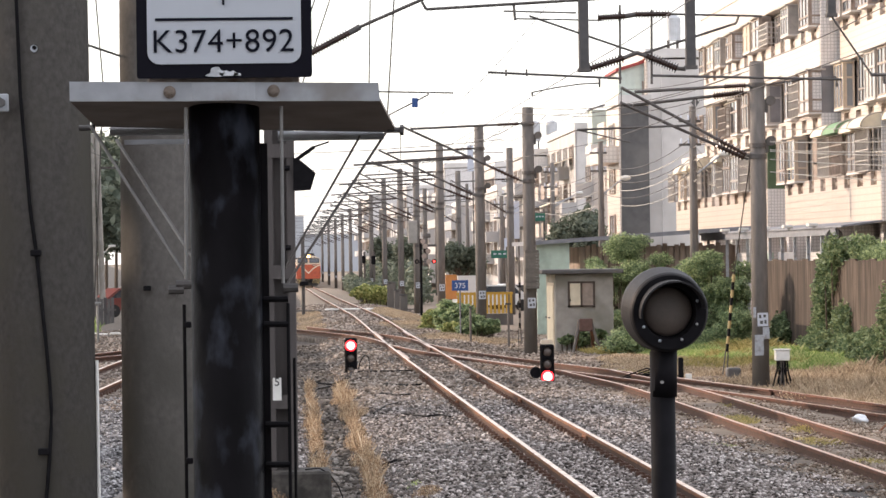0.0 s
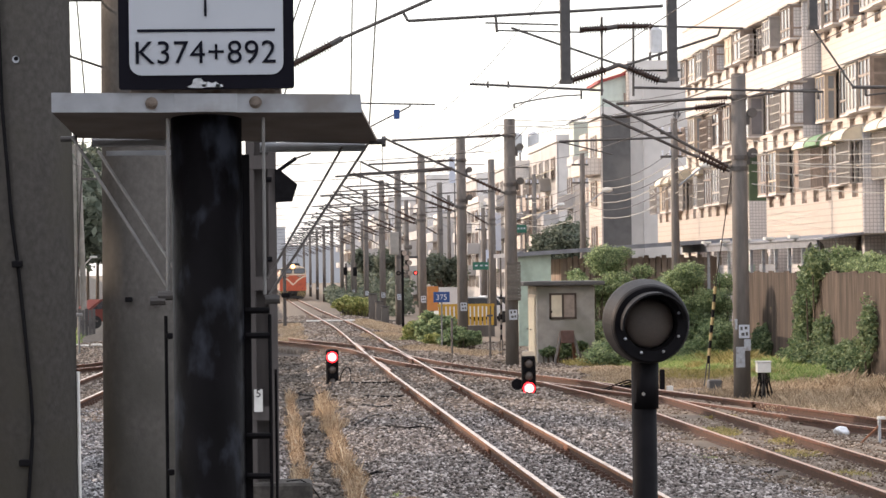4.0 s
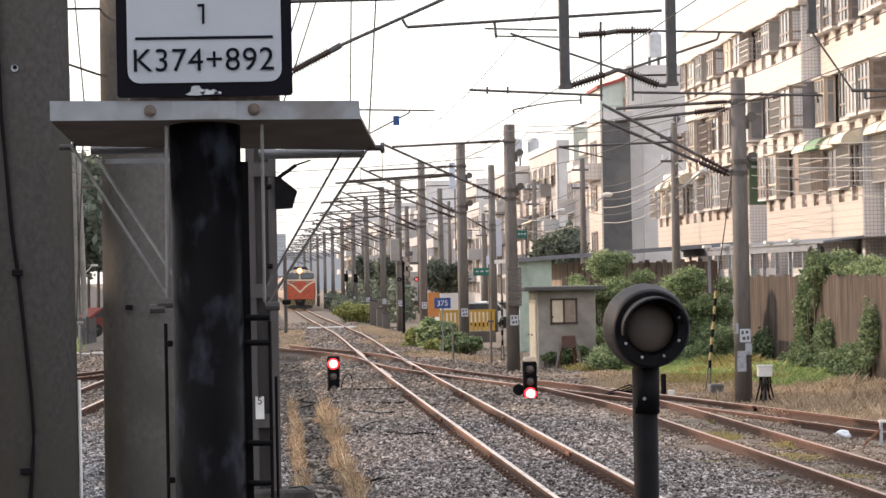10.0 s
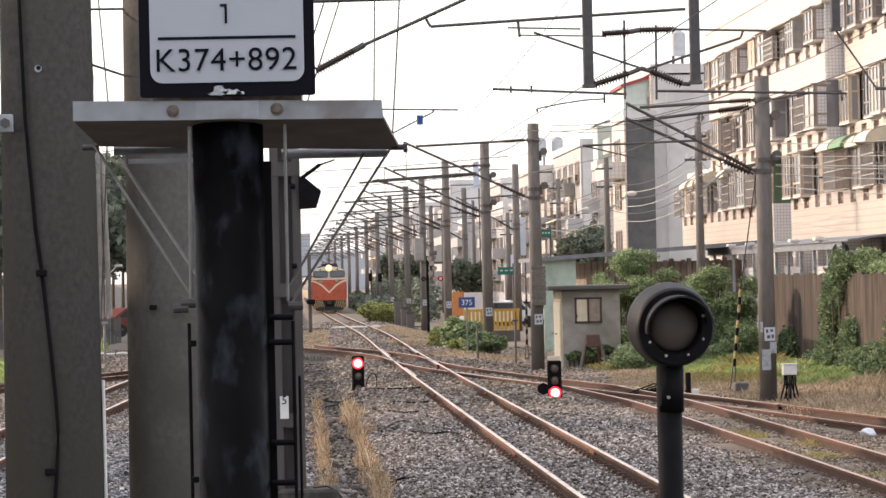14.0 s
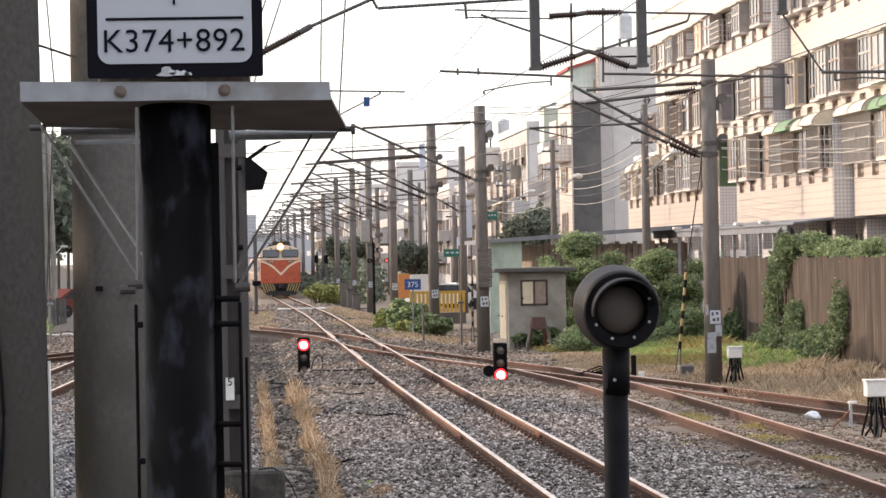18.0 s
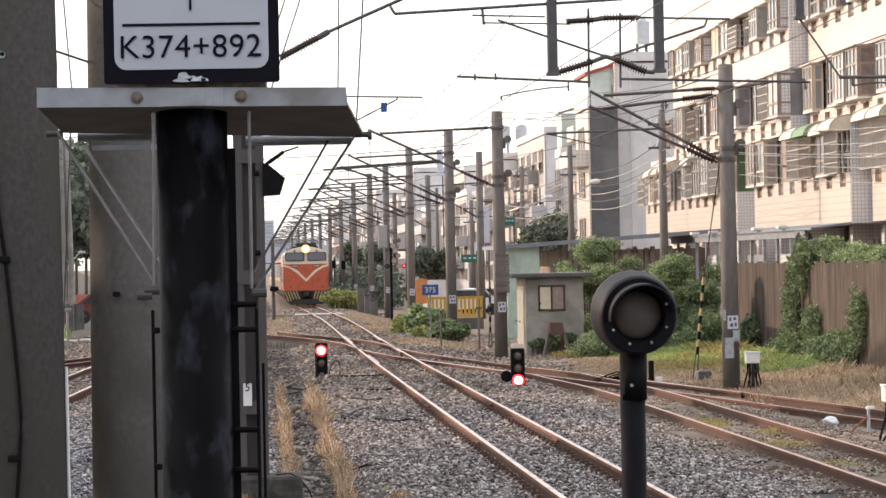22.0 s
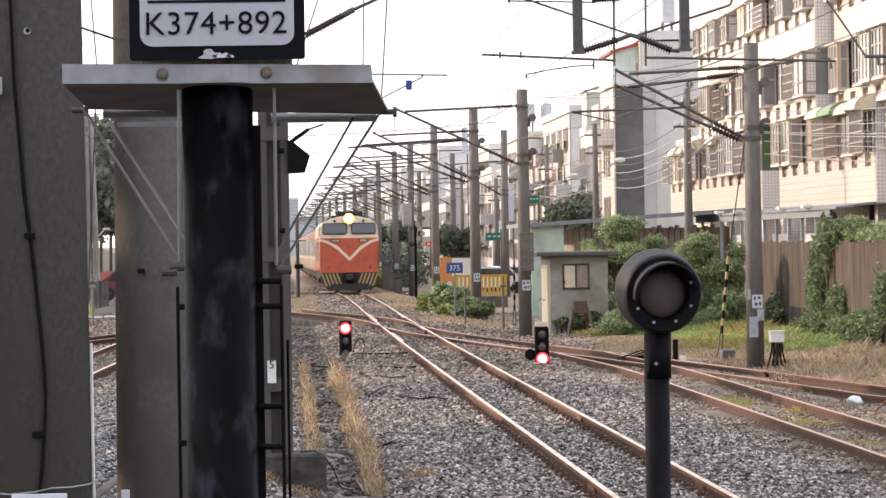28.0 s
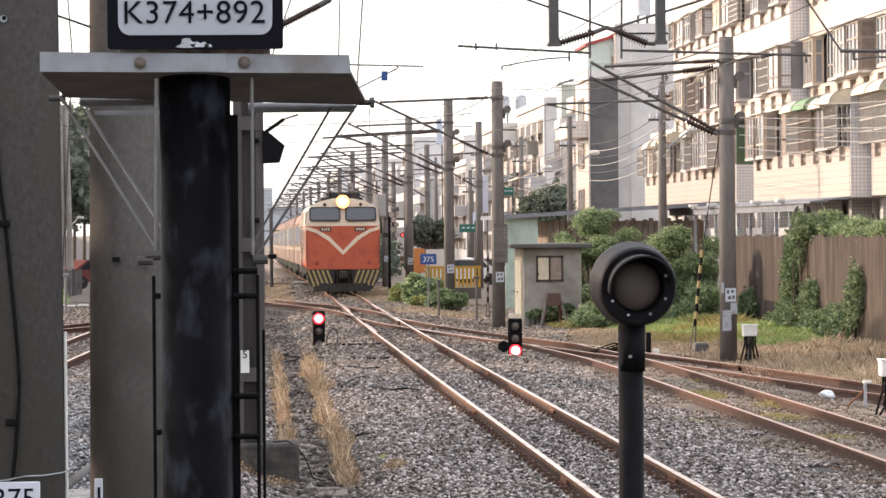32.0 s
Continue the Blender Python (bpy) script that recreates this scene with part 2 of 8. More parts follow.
M = dict(
    concrete=mat("weathered_concrete", (0.145, 0.131, 0.122), 0.9, 0, 0.2, 9, 0.3, (0.10, 0.091, 0.083), 0.5, 0.9, rand=0.08, stretch=(1, 1, 0.25)),
    # front pole's concrete, darkened for the shade it stands in
    concrete_near=mat("shaded_spun_concrete", (0.087, 0.081, 0.076), 0.95, 0, 0.18, 45, 0.18, (0.088, 0.082, 0.071), 0.55, 3.5, stretch=(1, 1, 0.8), spec=0.2, detail=12),
    sleeper=mat("sleeper_concrete", (0.20, 0.17, 0.145), 0.95, 0, 0.2, 12, 0.4, rand=0.15),
    rail_side=mat("rusty_rail", (0.20, 0.085, 0.045), 0.85, 0.0, 0.3, 18, 0.4, (0.12, 0.056, 0.034), 0.5, 3),
    clip=mat("rusted_rail_clip", (0.085, 0.045, 0.031), 0.9, 0.0, 0.35, 20, 0.3),
    rail_rust=mat("dark_rusty_rail", (0.115, 0.047, 0.029), 0.88, 0.0, 0.35, 18, 0.4, (0.07, 0.034, 0.023), 0.5, 3),
    # rust darkened for the shadow under the rail head
    rail_web=mat("shaded_rusty_rail_web", (0.075, 0.040, 0.029), 0.9, 0.0, 0.4, 20, 0.3),
    rail_top=mat("worn_rail_head", (0.66, 0.50, 0.39), 0.30, 0.85, 0.12, 30, 0.05, (0.40, 0.24, 0.14), 0.35, 2),
    rail_rust_top=mat("rusted_rail_head", (0.50, 0.31, 0.22), 0.38, 0.55, 0.2, 25, 0.1),
    ballast=mat("ballast_bed", (0.05, 0.045, 0.041), 0.97, 0, 0.65, 16, 0.6, (0.065, 0.057, 0.052), 0.5, 1.2, detail=10),
    black=mat("black_tarred_steel", (0.0034, 0.003, 0.0038), 0.5, 0, 0.6, 16, 0.2, (0.026, 0.029, 0.038), 0.32, 17, stretch=(1, 1, 0.5), spec=0.06),
    black_flat=mat("black_painted_steel", (0.008, 0.0075, 0.009), 0.6, 0, 0.3, 14, 0.1, spec=0.07),
    dome_paint=mat("dull_charcoal_paint", (0.021, 0.020, 0.022), 0.6, 0, 0.25, 20, 0.1, spec=0.25),
    rod=mat("dull_zinc_rod", (0.25, 0.247, 0.247), 0.6, 0.3, 0.15, 20, 0.05),
    tree_leaf=island_mat("dark_tree_leaves", [(0.075, 0.092, 0.07), (0.135, 0.16, 0.12), (0.24, 0.265, 0.20)], 0.6, 0.3, translucent=0.3),
    # emission for the halo round the headlight
    glow_ring=glow("headlight_halo_glow", (1.0, 0.46, 0.16), 2.0),
    notch=mat("dim_brown_grille", (0.16, 0.115, 0.085), 0.7, 0, 0.3, 6, 0.1),
    galv=mat("galvanised_steel", (0.38, 0.40, 0.435), 0.55, 0.3, 0.12, 20, 0.1, (0.25, 0.24, 0.235), 0.4, 7),
    steel=mat("dull_grey_steel", (0.082, 0.078, 0.079), 0.7, 0.1, 0.2, 12, 0.15, (0.085, 0.075, 0.07), 0.4, 2, rand=0.05),
    # tray plate, darker and browner than the galvanised flanges
    alu_under=mat("brown_tray_underside", (0.23, 0.20, 0.178), 0.75, 0.1, 0.2, 10, 0.1),
    sign_navy=mat("dark_navy_enamel", (0.0065, 0.0065, 0.012), 0.5, 0, 0.15, 12, 0.05, spec=0.12),
    sign_white=mat("grey_white_sign_enamel", (0.66, 0.68, 0.76), 0.4, 0, 0.03, 6, 0.02),
    sign_ink=mat("sign_ink", (0.007, 0.008, 0.016), 0.6, 0, 0.1, 10, 0.0, spec=0.1),
    peel=mat("flaking_white_paint", (0.55, 0.58, 0.62), 0.8, 0, 0.25, 40, 0.4),
    insul=mat("brown_porcelain", (0.055, 0.03, 0.022), 0.25, 0, 0.25, 12, 0.05),
    tube=mat("weathered_tube_steel", (0.10, 0.09, 0.085), 0.6, 0.3, 0.25, 10, 0.1),
    wire=mat("dark_copper_wire", (0.075, 0.065, 0.06), 0.6, 0.3, 0.2, 10, 0.0),
    wire_pale=mat("pale_sheathed_cable", (0.42, 0.40, 0.37), 0.7, 0, 0.1, 10, 0.0),
    dirt=mat("dry_soil", (0.17, 0.13, 0.095), 0.97, 0, 0.35, 5, 0.5),
    white=mat("white_paint", (0.72, 0.71, 0.68), 0.6, 0, 0.08, 8, 0.05, (0.5, 0.48, 0.44), 0.3, 2),
    orange=mat("orange_red_loco_paint", (0.47, 0.092, 0.04), 0.42, 0, 0.10, 5, 0.03, (0.36, 0.07, 0.035), 0.35, 1.5),
    cream=mat("cream_loco_paint", (0.72, 0.60, 0.46), 0.45, 0, 0.06, 6, 0.03, (0.56, 0.45, 0.34), 0.3, 1.6),
    coach=mat("faded_orange_coach_paint", (0.40, 0.225, 0.175), 0.5, 0, 0.12, 3, 0.03, (0.30, 0.17, 0.13), 0.4, 1.0),
    under=mat("grimy_running_gear", (0.035, 0.032, 0.03), 0.75, 0.2, 0.4, 12, 0.2),
    yellow=mat("hazard_yellow", (0.33, 0.25, 0.11), 0.6, 0, 0.15, 10, 0.05),
    glass=glass_mat("dark_window_glass", (0.02, 0.028, 0.04), 0.08),
    # paler than the window glass, for the reflection on the windscreen
    windscreen=glass_mat("reflecting_windscreen_glass", (0.06, 0.065, 0.075), 0.12),
    glass_pale=mat("pale_curtained_pane", (0.34, 0.31, 0.285), 0.15, 0, 0.15, 2, 0.0),
    lens=mat("dead_amber_lens", (0.078, 0.061, 0.052), 0.4, 0, 0.3, 320, 0.25),
    red_on=glow("lit_red_lens", (1.0, 0.02, 0.03), 3.0),
    red_core=glow("lit_red_core", (1.0, 0.40, 0.38), 3.0),
    red_far=glow("small_red_lamp", (1.0, 0.06, 0.05), 2.5),
    headlight=glow("lit_headlight", (1.0, 0.66, 0.36), 7.0),
    lens_off=mat("unlit_lens", (0.09, 0.07, 0.06), 0.25, 0, 0.2, 20, 0.0),
    rust_fence=mat("rusty_corrugated_sheet", (0.095, 0.072, 0.057), 0.9, 0.0, 0.55, 2.5, 0.2, (0.055, 0.042, 0.035), 0.5, 0.7, stretch=(1, 3, 0.25), rand=0.15),
    green_sheet=mat("pale_green_sheet_metal", (0.45, 0.56, 0.49), 0.6, 0, 0.1, 3, 0.1, (0.28, 0.34, 0.29), 0.4, 1),
    roof_grey=mat("grey_roof_sheet", (0.22, 0.23, 0.26), 0.55, 0.2, 0.15, 3, 0.1),
    roof_red=mat("red_roof_edge", (0.30, 0.05, 0.045), 0.6, 0, 0.1, 5, 0.1),
    hut=mat("grey_cement_render", (0.33, 0.31, 0.285), 0.9, 0, 0.14, 4, 0.2, (0.23, 0.22, 0.19), 0.45, 0.9),
    cement=mat("pale_cement_wall", (0.66, 0.63, 0.61), 0.9, 0, 0.07, 1.5, 0.1, (0.55, 0.525, 0.505), 0.45, 0.35),
    charcoal=mat("dark_mosaic_wall", (0.10, 0.095, 0.095), 0.7, 0, 0.2, 2.0, 0.1, (0.15, 0.14, 0.135), 0.35, 0.4),
    facade=tile_mat("cream_facade_tiles", (0.66, 0.575, 0.51), (0.50, 0.42, 0.36), 0.22),
    tiles=tile_mat("white_mosaic_tiles", (0.74, 0.715, 0.71), (0.46, 0.44, 0.44), 0.12),
    brown_frame=mat("brown_aluminium", (0.30, 0.24, 0.205), 0.5, 0.2, 0.2, 5, 0.05, rand=0.2),
    grey_frame=mat("grey_aluminium", (0.42, 0.385, 0.355), 0.5, 0.2, 0.15, 5, 0.05, rand=0.15),
    awning_green=mat("green_awning", (0.16, 0.28, 0.14), 0.6, 0, 0.15, 4, 0.05),
    awning_cream=mat("cream_awning", (0.70, 0.62, 0.48), 0.6, 0, 0.1, 4, 0.05),
    blue=mat("blue_plate", (0.02, 0.07, 0.24), 0.5, 0, 0.1, 8, 0.0),
    street_green=mat("green_street_plate", (0.02, 0.125, 0.085), 0.5, 0, 0.1, 8, 0.0),
    rail_yellow=mat("yellow_fence_paint", (0.50, 0.30, 0.04), 0.6, 0, 0.12, 6, 0.05),
    board_orange=mat("orange_board", (0.55, 0.22, 0.06), 0.6, 0, 0.1, 4, 0.0),
    bark=mat("tree_bark", (0.10, 0.075, 0.055), 0.95, 0, 0.3, 10, 0.5),
    leaf=island_mat("green_leaves", [(0.125, 0.18, 0.10), (0.26, 0.34, 0.18), (0.54, 0.61, 0.35)], 0.6, 0.3, translucent=0.45),
    # lit copy of leaf: yellow sunlight is put into its colours
    leaf_lit=island_mat("sunlit_yellow_green_leaves", [(0.14, 0.18, 0.06), (0.34, 0.37, 0.13), (0.64, 0.60, 0.27)], 0.6, 0.3, translucent=0.35),
    vine=island_mat("vine_leaves", [(0.065, 0.105, 0.058), (0.15, 0.21, 0.105), (0.32, 0.37, 0.20)], 0.6, 0.3, translucent=0.3),
    grass=island_mat("green_grass", [(0.13, 0.22, 0.07), (0.29, 0.40, 0.13), (0.45, 0.53, 0.21), (0.66, 0.62, 0.34)], 0.8, 0.2, translucent=0.35),
    yellow_grass=island_mat("yellow_green_weeds", [(0.18, 0.17, 0.06), (0.36, 0.31, 0.12), (0.55, 0.46, 0.22)], 0.85, 0.2, translucent=0.3),
    straw=island_mat("dry_straw_grass", [(0.13, 0.09, 0.06), (0.34, 0.245, 0.16), (0.52, 0.40, 0.27), (0.74, 0.63, 0.48)], 0.85, 0.2, translucent=0.35),
    stones=island_mat("ballast_stones", [(0.03, 0.025, 0.022), (0.115, 0.097, 0.088), (0.235, 0.205, 0.19), (0.35, 0.312, 0.294), (0.70, 0.645, 0.62)], 0.93, 0.3),
    stones_cool=island_mat("fresh_grey_ballast_stones", [(0.03, 0.029, 0.030), (0.105, 0.102, 0.106), (0.21, 0.205, 0.212), (0.32, 0.315, 0.325), (0.62, 0.61, 0.62)], 0.93, 0.3),
    husk=island_mat("dry_grass_husks", [(0.09, 0.055, 0.035), (0.26, 0.165, 0.10), (0.46, 0.31, 0.19), (0.80, 0.66, 0.48)], 0.85, 0.2, translucent=0.3),
    dead=island_mat("brown_dry_weeds", [(0.16, 0.12, 0.08), (0.36, 0.275, 0.19), (0.52, 0.42, 0.30), (0.68, 0.57, 0.43)], 0.9, 0.2, translucent=0.3),
    tank=mat("dull_tank_steel", (0.45, 0.46, 0.48), 0.45, 0.4, 0.1, 3, 0.05),
    plastic=mat("white_plastic_bag", (0.72, 0.74, 0.78), 0.45, 0, 0.05, 20, 0.1),
    car_white=mat("white_car_paint", (0.70, 0.71, 0.72), 0.25, 0, 0.03, 3, 0.0),
    car_red=mat("red_car_paint", (0.15, 0.035, 0.03), 0.3, 0, 0.05, 3, 0.0),
    rubber=mat("tyre_rubber", (0.02, 0.02, 0.02), 0.85, 0, 0.2, 10, 0.1),
    brick=mat("brown_clay_block", (0.15, 0.135, 0.12), 0.9, 0, 0.15, 10, 0.2, rand=0.15),
    sign_grey=mat("dull_grey_white_enamel", (0.50, 0.535, 0.595), 0.5, 0, 0.04, 5, 0.02, (0.45, 0.48, 0.535), 0.4, 2.5),
    rubble=island_mat("dark_path_rubble", [(0.03, 0.026, 0.023), (0.085, 0.073, 0.063), (0.15, 0.132, 0.116), (0.30, 0.275, 0.25)], 0.95, 0.2),
    yard_stones=island_mat("dusty_brown_yard_stones", [(0.07, 0.05, 0.037), (0.175, 0.13, 0.10), (0.29, 0.23, 0.185), (0.52, 0.455, 0.39)], 0.95, 0.2),
    # brown stones, lightened to carry the haze over the far ground
    stones_far=island_mat("hazed_brown_ballast_stones", [(0.07, 0.055, 0.045), (0.18, 0.145, 0.12), (0.28, 0.235, 0.20), (0.50, 0.445, 0.40)], 0.95, 0.25),
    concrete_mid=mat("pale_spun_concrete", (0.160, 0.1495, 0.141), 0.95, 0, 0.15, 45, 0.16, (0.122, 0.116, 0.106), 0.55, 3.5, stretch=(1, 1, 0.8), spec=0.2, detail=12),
    green_pale=mat("whitish_green_sheet", (0.52, 0.58, 0.54), 0.6, 0, 0.08, 3, 0.1),
    # distance haze is put into the grey of these walls
    far_wall=mat("haze_tinted_grey_wall", (0.46, 0.45, 0.45), 0.9, 0, 0.1, 0.6, 0.05, (0.42, 0.405, 0.40), 0.45, 0.25),
    board_pale=mat("pale_blue_sign_board", (0.52, 0.56, 0.66), 0.5, 0, 0.05, 3, 0.0),
    board_rust=mat("faded_red_brown_board", (0.12, 0.07, 0.06), 0.85, 0, 0.2, 8, 0.1),
    glass_grey=mat("dim_grey_pane", (0.21, 0.20, 0.21), 0.2, 0, 0.2, 1.5, 0.0),
    dark_frame=mat("dark_brown_timber", (0.085, 0.062, 0.05), 0.7, 0, 0.2, 8, 0.1),
    footing=mat("stained_footing_concrete", (0.06, 0.054, 0.048), 0.95, 0, 0.4, 14, 0.5, (0.03, 0.027, 0.024), 0.55, 4),
    green_end=mat("dark_green_corrugated_sheet", (0.075, 0.12, 0.062), 0.6, 0, 0.15, 3, 0.1, (0.05, 0.085, 0.05), 0.4, 1.0, stretch=(1, 8, 1)),
    frame_cream=mat("cream_aluminium", (0.52, 0.43, 0.34), 0.5, 0.1, 0.1, 5, 0.05, rand=0.12),
    # the sky's reflection is put into this pane colour
    pane_blue=mat("sky_tinted_pane", (0.26, 0.275, 0.30), 0.12, 0, 0.12, 1.2, 0.0),
    stained_bolt=mat("rust_stained_zinc", (0.20, 0.165, 0.14), 0.6, 0.3, 0.3, 60, 0.2, (0.13, 0.09, 0.065), 0.5, 40),
    column=mat("brown_grey_painted_steel", (0.075, 0.065, 0.063), 0.7, 0.1, 0.2, 12, 0.15, (0.085, 0.07, 0.066), 0.4, 2.5, stretch=(1, 1, 0.15)),
    maroon=mat("dark_maroon_grille", (0.085, 0.028, 0.024), 0.7, 0, 0.3, 8, 0.2),
    plank_pale=mat("pale_rusty_sheet", (0.30, 0.245, 0.205), 0.85, 0, 0.25, 3, 0.2, (0.19, 0.14, 0.11), 0.45, 1.2, stretch=(1, 1, 0.3), rand=0.2),
    # bluish grey stands for the haze over the far city
    far_city=mat("haze_tinted_far_walls", (0.42, 0.44, 0.48), 0.95, 0, 0.08, 0.05, 0.0),
)


# ---- building helpers ----
def part(name, bm, material, parent=None, label="", smooth=False):
    me = bpy.data.meshes.new(name)
    bm.to_mesh(me)
    bm.free()
    if smooth:
        me.polygons.foreach_set("use_smooth", [True] * len(me.polygons))
    for m in (material if isinstance(material, (list, tuple)) else [material]):
        me.materials.append(m)
    ob = new(name, me)
    if parent is not None:
        ob.parent = parent
    if label:
        ob["label"] = label
    return ob


def thing(name, at=(0, 0, 0), label="", category="", group="", kind="", rz=0):
    e = new(name)
    e.empty_display_size = 0.2
    e.matrix_world = pose(*at, 0, 0, rz)
    return tagged(e, label, category, group, kind)


def box(bm, c, s, m=None, bevel=0.0, mi=0):
    r = bmesh.ops.create_cube(bm, size=1.0, matrix=(m or Matrix.Identity(4)) @ Matrix.LocRotScale(Vector(c), None, Vector(s)))
    if mi:
        for f in {f for v in r["verts"] for f in v.link_faces}:
            f.material_index = mi
    if bevel:
        bmesh.ops.bevel(bm, geom=list({e for v in r["verts"] for e in v.link_edges}), offset=bevel, segments=1, affect="EDGES")
    return bm


def tube(bm, p, q, r, n=10, r2=None):
    p, q = Vector(p), Vector(q)
    d = q - p
    rot = d.to_track_quat("Z", "Y").to_matrix().to_4x4()
    bmesh.ops.create_cone(bm, cap_ends=True, segments=n, radius1=r, radius2=r if r2 is None else r2, depth=d.length, matrix=Matrix.Translation((p + q) / 2) @ rot)
    return bm


def prism(bm, pts, y0, y1, axis="y"):
    """An outline in the x-z plane (or y-z, for axis x) pushed from y0 to y1."""
    put = (lambda a, b, w: (a, w, b)) if axis == "y" else ((lambda a, b, w: (w, a, b)) if axis == "x" else (lambda a, b, w: (a, b, w)))
    lo = [bm.verts.new(put(a, b, y0)) for a, b in pts]
    hi = [bm.verts.new(put(a, b, y1)) for a, b in pts]
    k = len(pts)
    for i in range(k):
        bm.faces.new((lo[i], lo[(i + 1) % k], hi[(i + 1) % k], hi[i]))
    bm.faces.new(lo[::-1])
    bm.faces.new(hi)
    bmesh.ops.recalc_face_normals(bm, faces=bm.faces[:])
    return bm


def B():
    return bmesh.new()


def sweep(bm, pts, r, n=6):
    """One unbroken round cable through the points."""
    pts = [Vector(p) for p in pts]
    rings = []
    for i, p in enumerate(pts):
        d = (pts[min(i + 1, len(pts) - 1)] - pts[max(i - 1, 0)]).normalized()
        q = d.to_track_quat("Z", "Y")
        rings.append([bm.verts.new(p + q @ Vector((r * math.cos(6.2832 * k / n), r * math.sin(6.2832 * k / n), 0))) for k in range(n)])
    for a, b in zip(rings, rings[1:]):
        for k in range(n):
            bm.faces.new((a[k], a[(k + 1) % n], b[(k + 1) % n], b[k]))
    bm.faces.new(rings[0][::-1])
    bm.faces.new(rings[-1])
    return bm


def lattice(bm, us, vs, bar, put, thick):
    """A flat lattice of crossing bars along the lines us and vs, in one piece; put(u, v, w) gives the place."""
    cu = sorted(c for u in us for c in (u - bar / 2, u + bar / 2))
    cv = sorted(c for v in vs for c in (v - bar / 2, v + bar / 2))
    for w, flip in ((0, False), (thick, True)):
        g = [[bm.verts.new(put(u, v, w)) for v in cv] for u in cu]
        for i in range(len(cu) - 1):
            for j in range(len(cv) - 1):
                if i % 2 == 0 or j % 2 == 0:
                    f = (g[i][j], g[i + 1][j], g[i + 1][j + 1], g[i][j + 1])
                    bm.faces.new(f[::-1] if flip else f)
        if not flip:
            first = g
    for i in range(len(cu) - 1):
        for j in range(len(cv) - 1):
            if i % 2 and j % 2:
                k = ((i, j), (i + 1, j), (i + 1, j + 1), (i, j + 1))
                for (a, b), (c, d) in zip(k, k[1:] + k[:1]):
                    bm.faces.new((first[a][b], first[c][d], g[c][d], g[a][b]))
    for line in ([(i, 0) for i in range(len(cu))], [(i, len(cv) - 1) for i in range(len(cu))], [(0, j) for j in range(len(cv))], [(len(cu) - 1, j) for j in range(len(cv))]):
        for (a, b), (c, d) in zip(line, line[1:]):
            bm.faces.new((first[a][b], first[c][d], g[c][d], g[a][b]))
    bmesh.ops.recalc_face_normals(bm, faces=bm.faces[:])
    return bm


def flat_mesh(name, verts, faces, material, label="", category="", kind="", parent=None):
    me = bpy.data.meshes.new(name)
    me.from_pydata(verts, [], faces)
    me.materials.append(material)
    ob = new(name, me)
    if parent is not None:
        ob.parent = parent
    return tagged(ob, label, category, "", kind)


def curve_at(line, y):
    """The place and heading on a line of (x, y) points, smoothly, at a y."""
    line = sorted(line, key=lambda p: p[1])
    ys = [p[1] for p in line]
    xs = [p[0] for p in line]

    def soft(v):
        w = [np.interp(v + o, ys, xs) for o in (-6, -3, 0, 3, 6)]
        return (w[0] + 2 * w[1] + 3 * w[2] + 2 * w[3] + w[4]) / 9

    return soft(y), (soft(y + 1) - soft(y - 1)) / 2


# ---- the plan: centre lines of the tracks, as (x, y) ----
MAIN = [(4.02, -20), (3.86, 26), (3.84, 32), (3.72, 60), (3.63, 85), (3.62, 110), (3.68, 134), (3.66, 155), (3.57, 180), (3.39, 234), (3.30, 319), (3.15, 402), (2.75, 620)]
CROSS = [(0.0, 126.5), (0.57, 123.5), (2.4, 114), (3.25, 108.5), (3.55, 103), (3.63, 96), (4.31, 91.2), (4.75, 88.2), (5.54, 83.9), (6.25, 79.5), (6.75, 77.2), (7.45, 74.0), (8.15, 70.9), (9.05, 67.0), (9.65, 63.5), (10.6, 59.3), (12.0, 50), (15.0, 30), (18.0, 10)]
SIDE = [(7.9, -20), (7.72, 35), (7.68, 45), (7.63, 52), (7.57, 60), (7.54, 66.5), (7.35, 71), (6.95, 75.5), (6.75, 77.2)]
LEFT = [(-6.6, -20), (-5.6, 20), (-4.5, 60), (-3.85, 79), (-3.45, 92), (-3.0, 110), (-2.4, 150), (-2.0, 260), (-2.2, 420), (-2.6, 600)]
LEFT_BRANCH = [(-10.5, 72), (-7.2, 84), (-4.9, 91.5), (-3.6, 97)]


def grade(y):
    """The line falls gently away beyond the level crossing."""
    return -0.0034 * min(280.0, max(0.0, y - 150))


def side_dip(y):
    """The siding lies a little lower than the main line."""
    return -0.10 * min(1.0, max(0.0, (95 - y) / 20))


def cross_dip(y):
    """The turnout line falls away from the main line to the outer yard."""
    return side_dip(y) - 0.17 * min(1.0, max(0.0, (75 - y) / 17))


def ground_z(x, y):
    """Ballast bed round the tracks, a trodden path at its left, natural ground at its right."""
    edge = 10.3 if y < 62 else max(5.6, 10.3 - (y - 62) * 0.16)
    right = min(1.0, max(0.0, (x - edge) / 1.2))
    path = 1 / (1 + ((x - 0.72) / 0.72) ** 6)
    far = min(1.0, max(0.0, (-7.5 - x) / 1.0))
    yard = min(1.0, max(0.0, (x - 5.4) / 1.2)) * side_dip(y) + min(1.0, max(0.0, (x - 8.6) / 1.3)) * (cross_dip(y) - side_dip(y))
    return -0.148 + yard - 0.19 * right - 0.22 * path - 0.2 * far + grade(y)


# ---- ground, one sheet to the horizon ----
gx = sorted(set([-3000, -900, -300, -120, -60, -35, -22, -15] + [round(-10 + 0.25 * i, 2) for i in range(121)] + [22, 26, 34, 50, 90, 250, 800, 3000]))
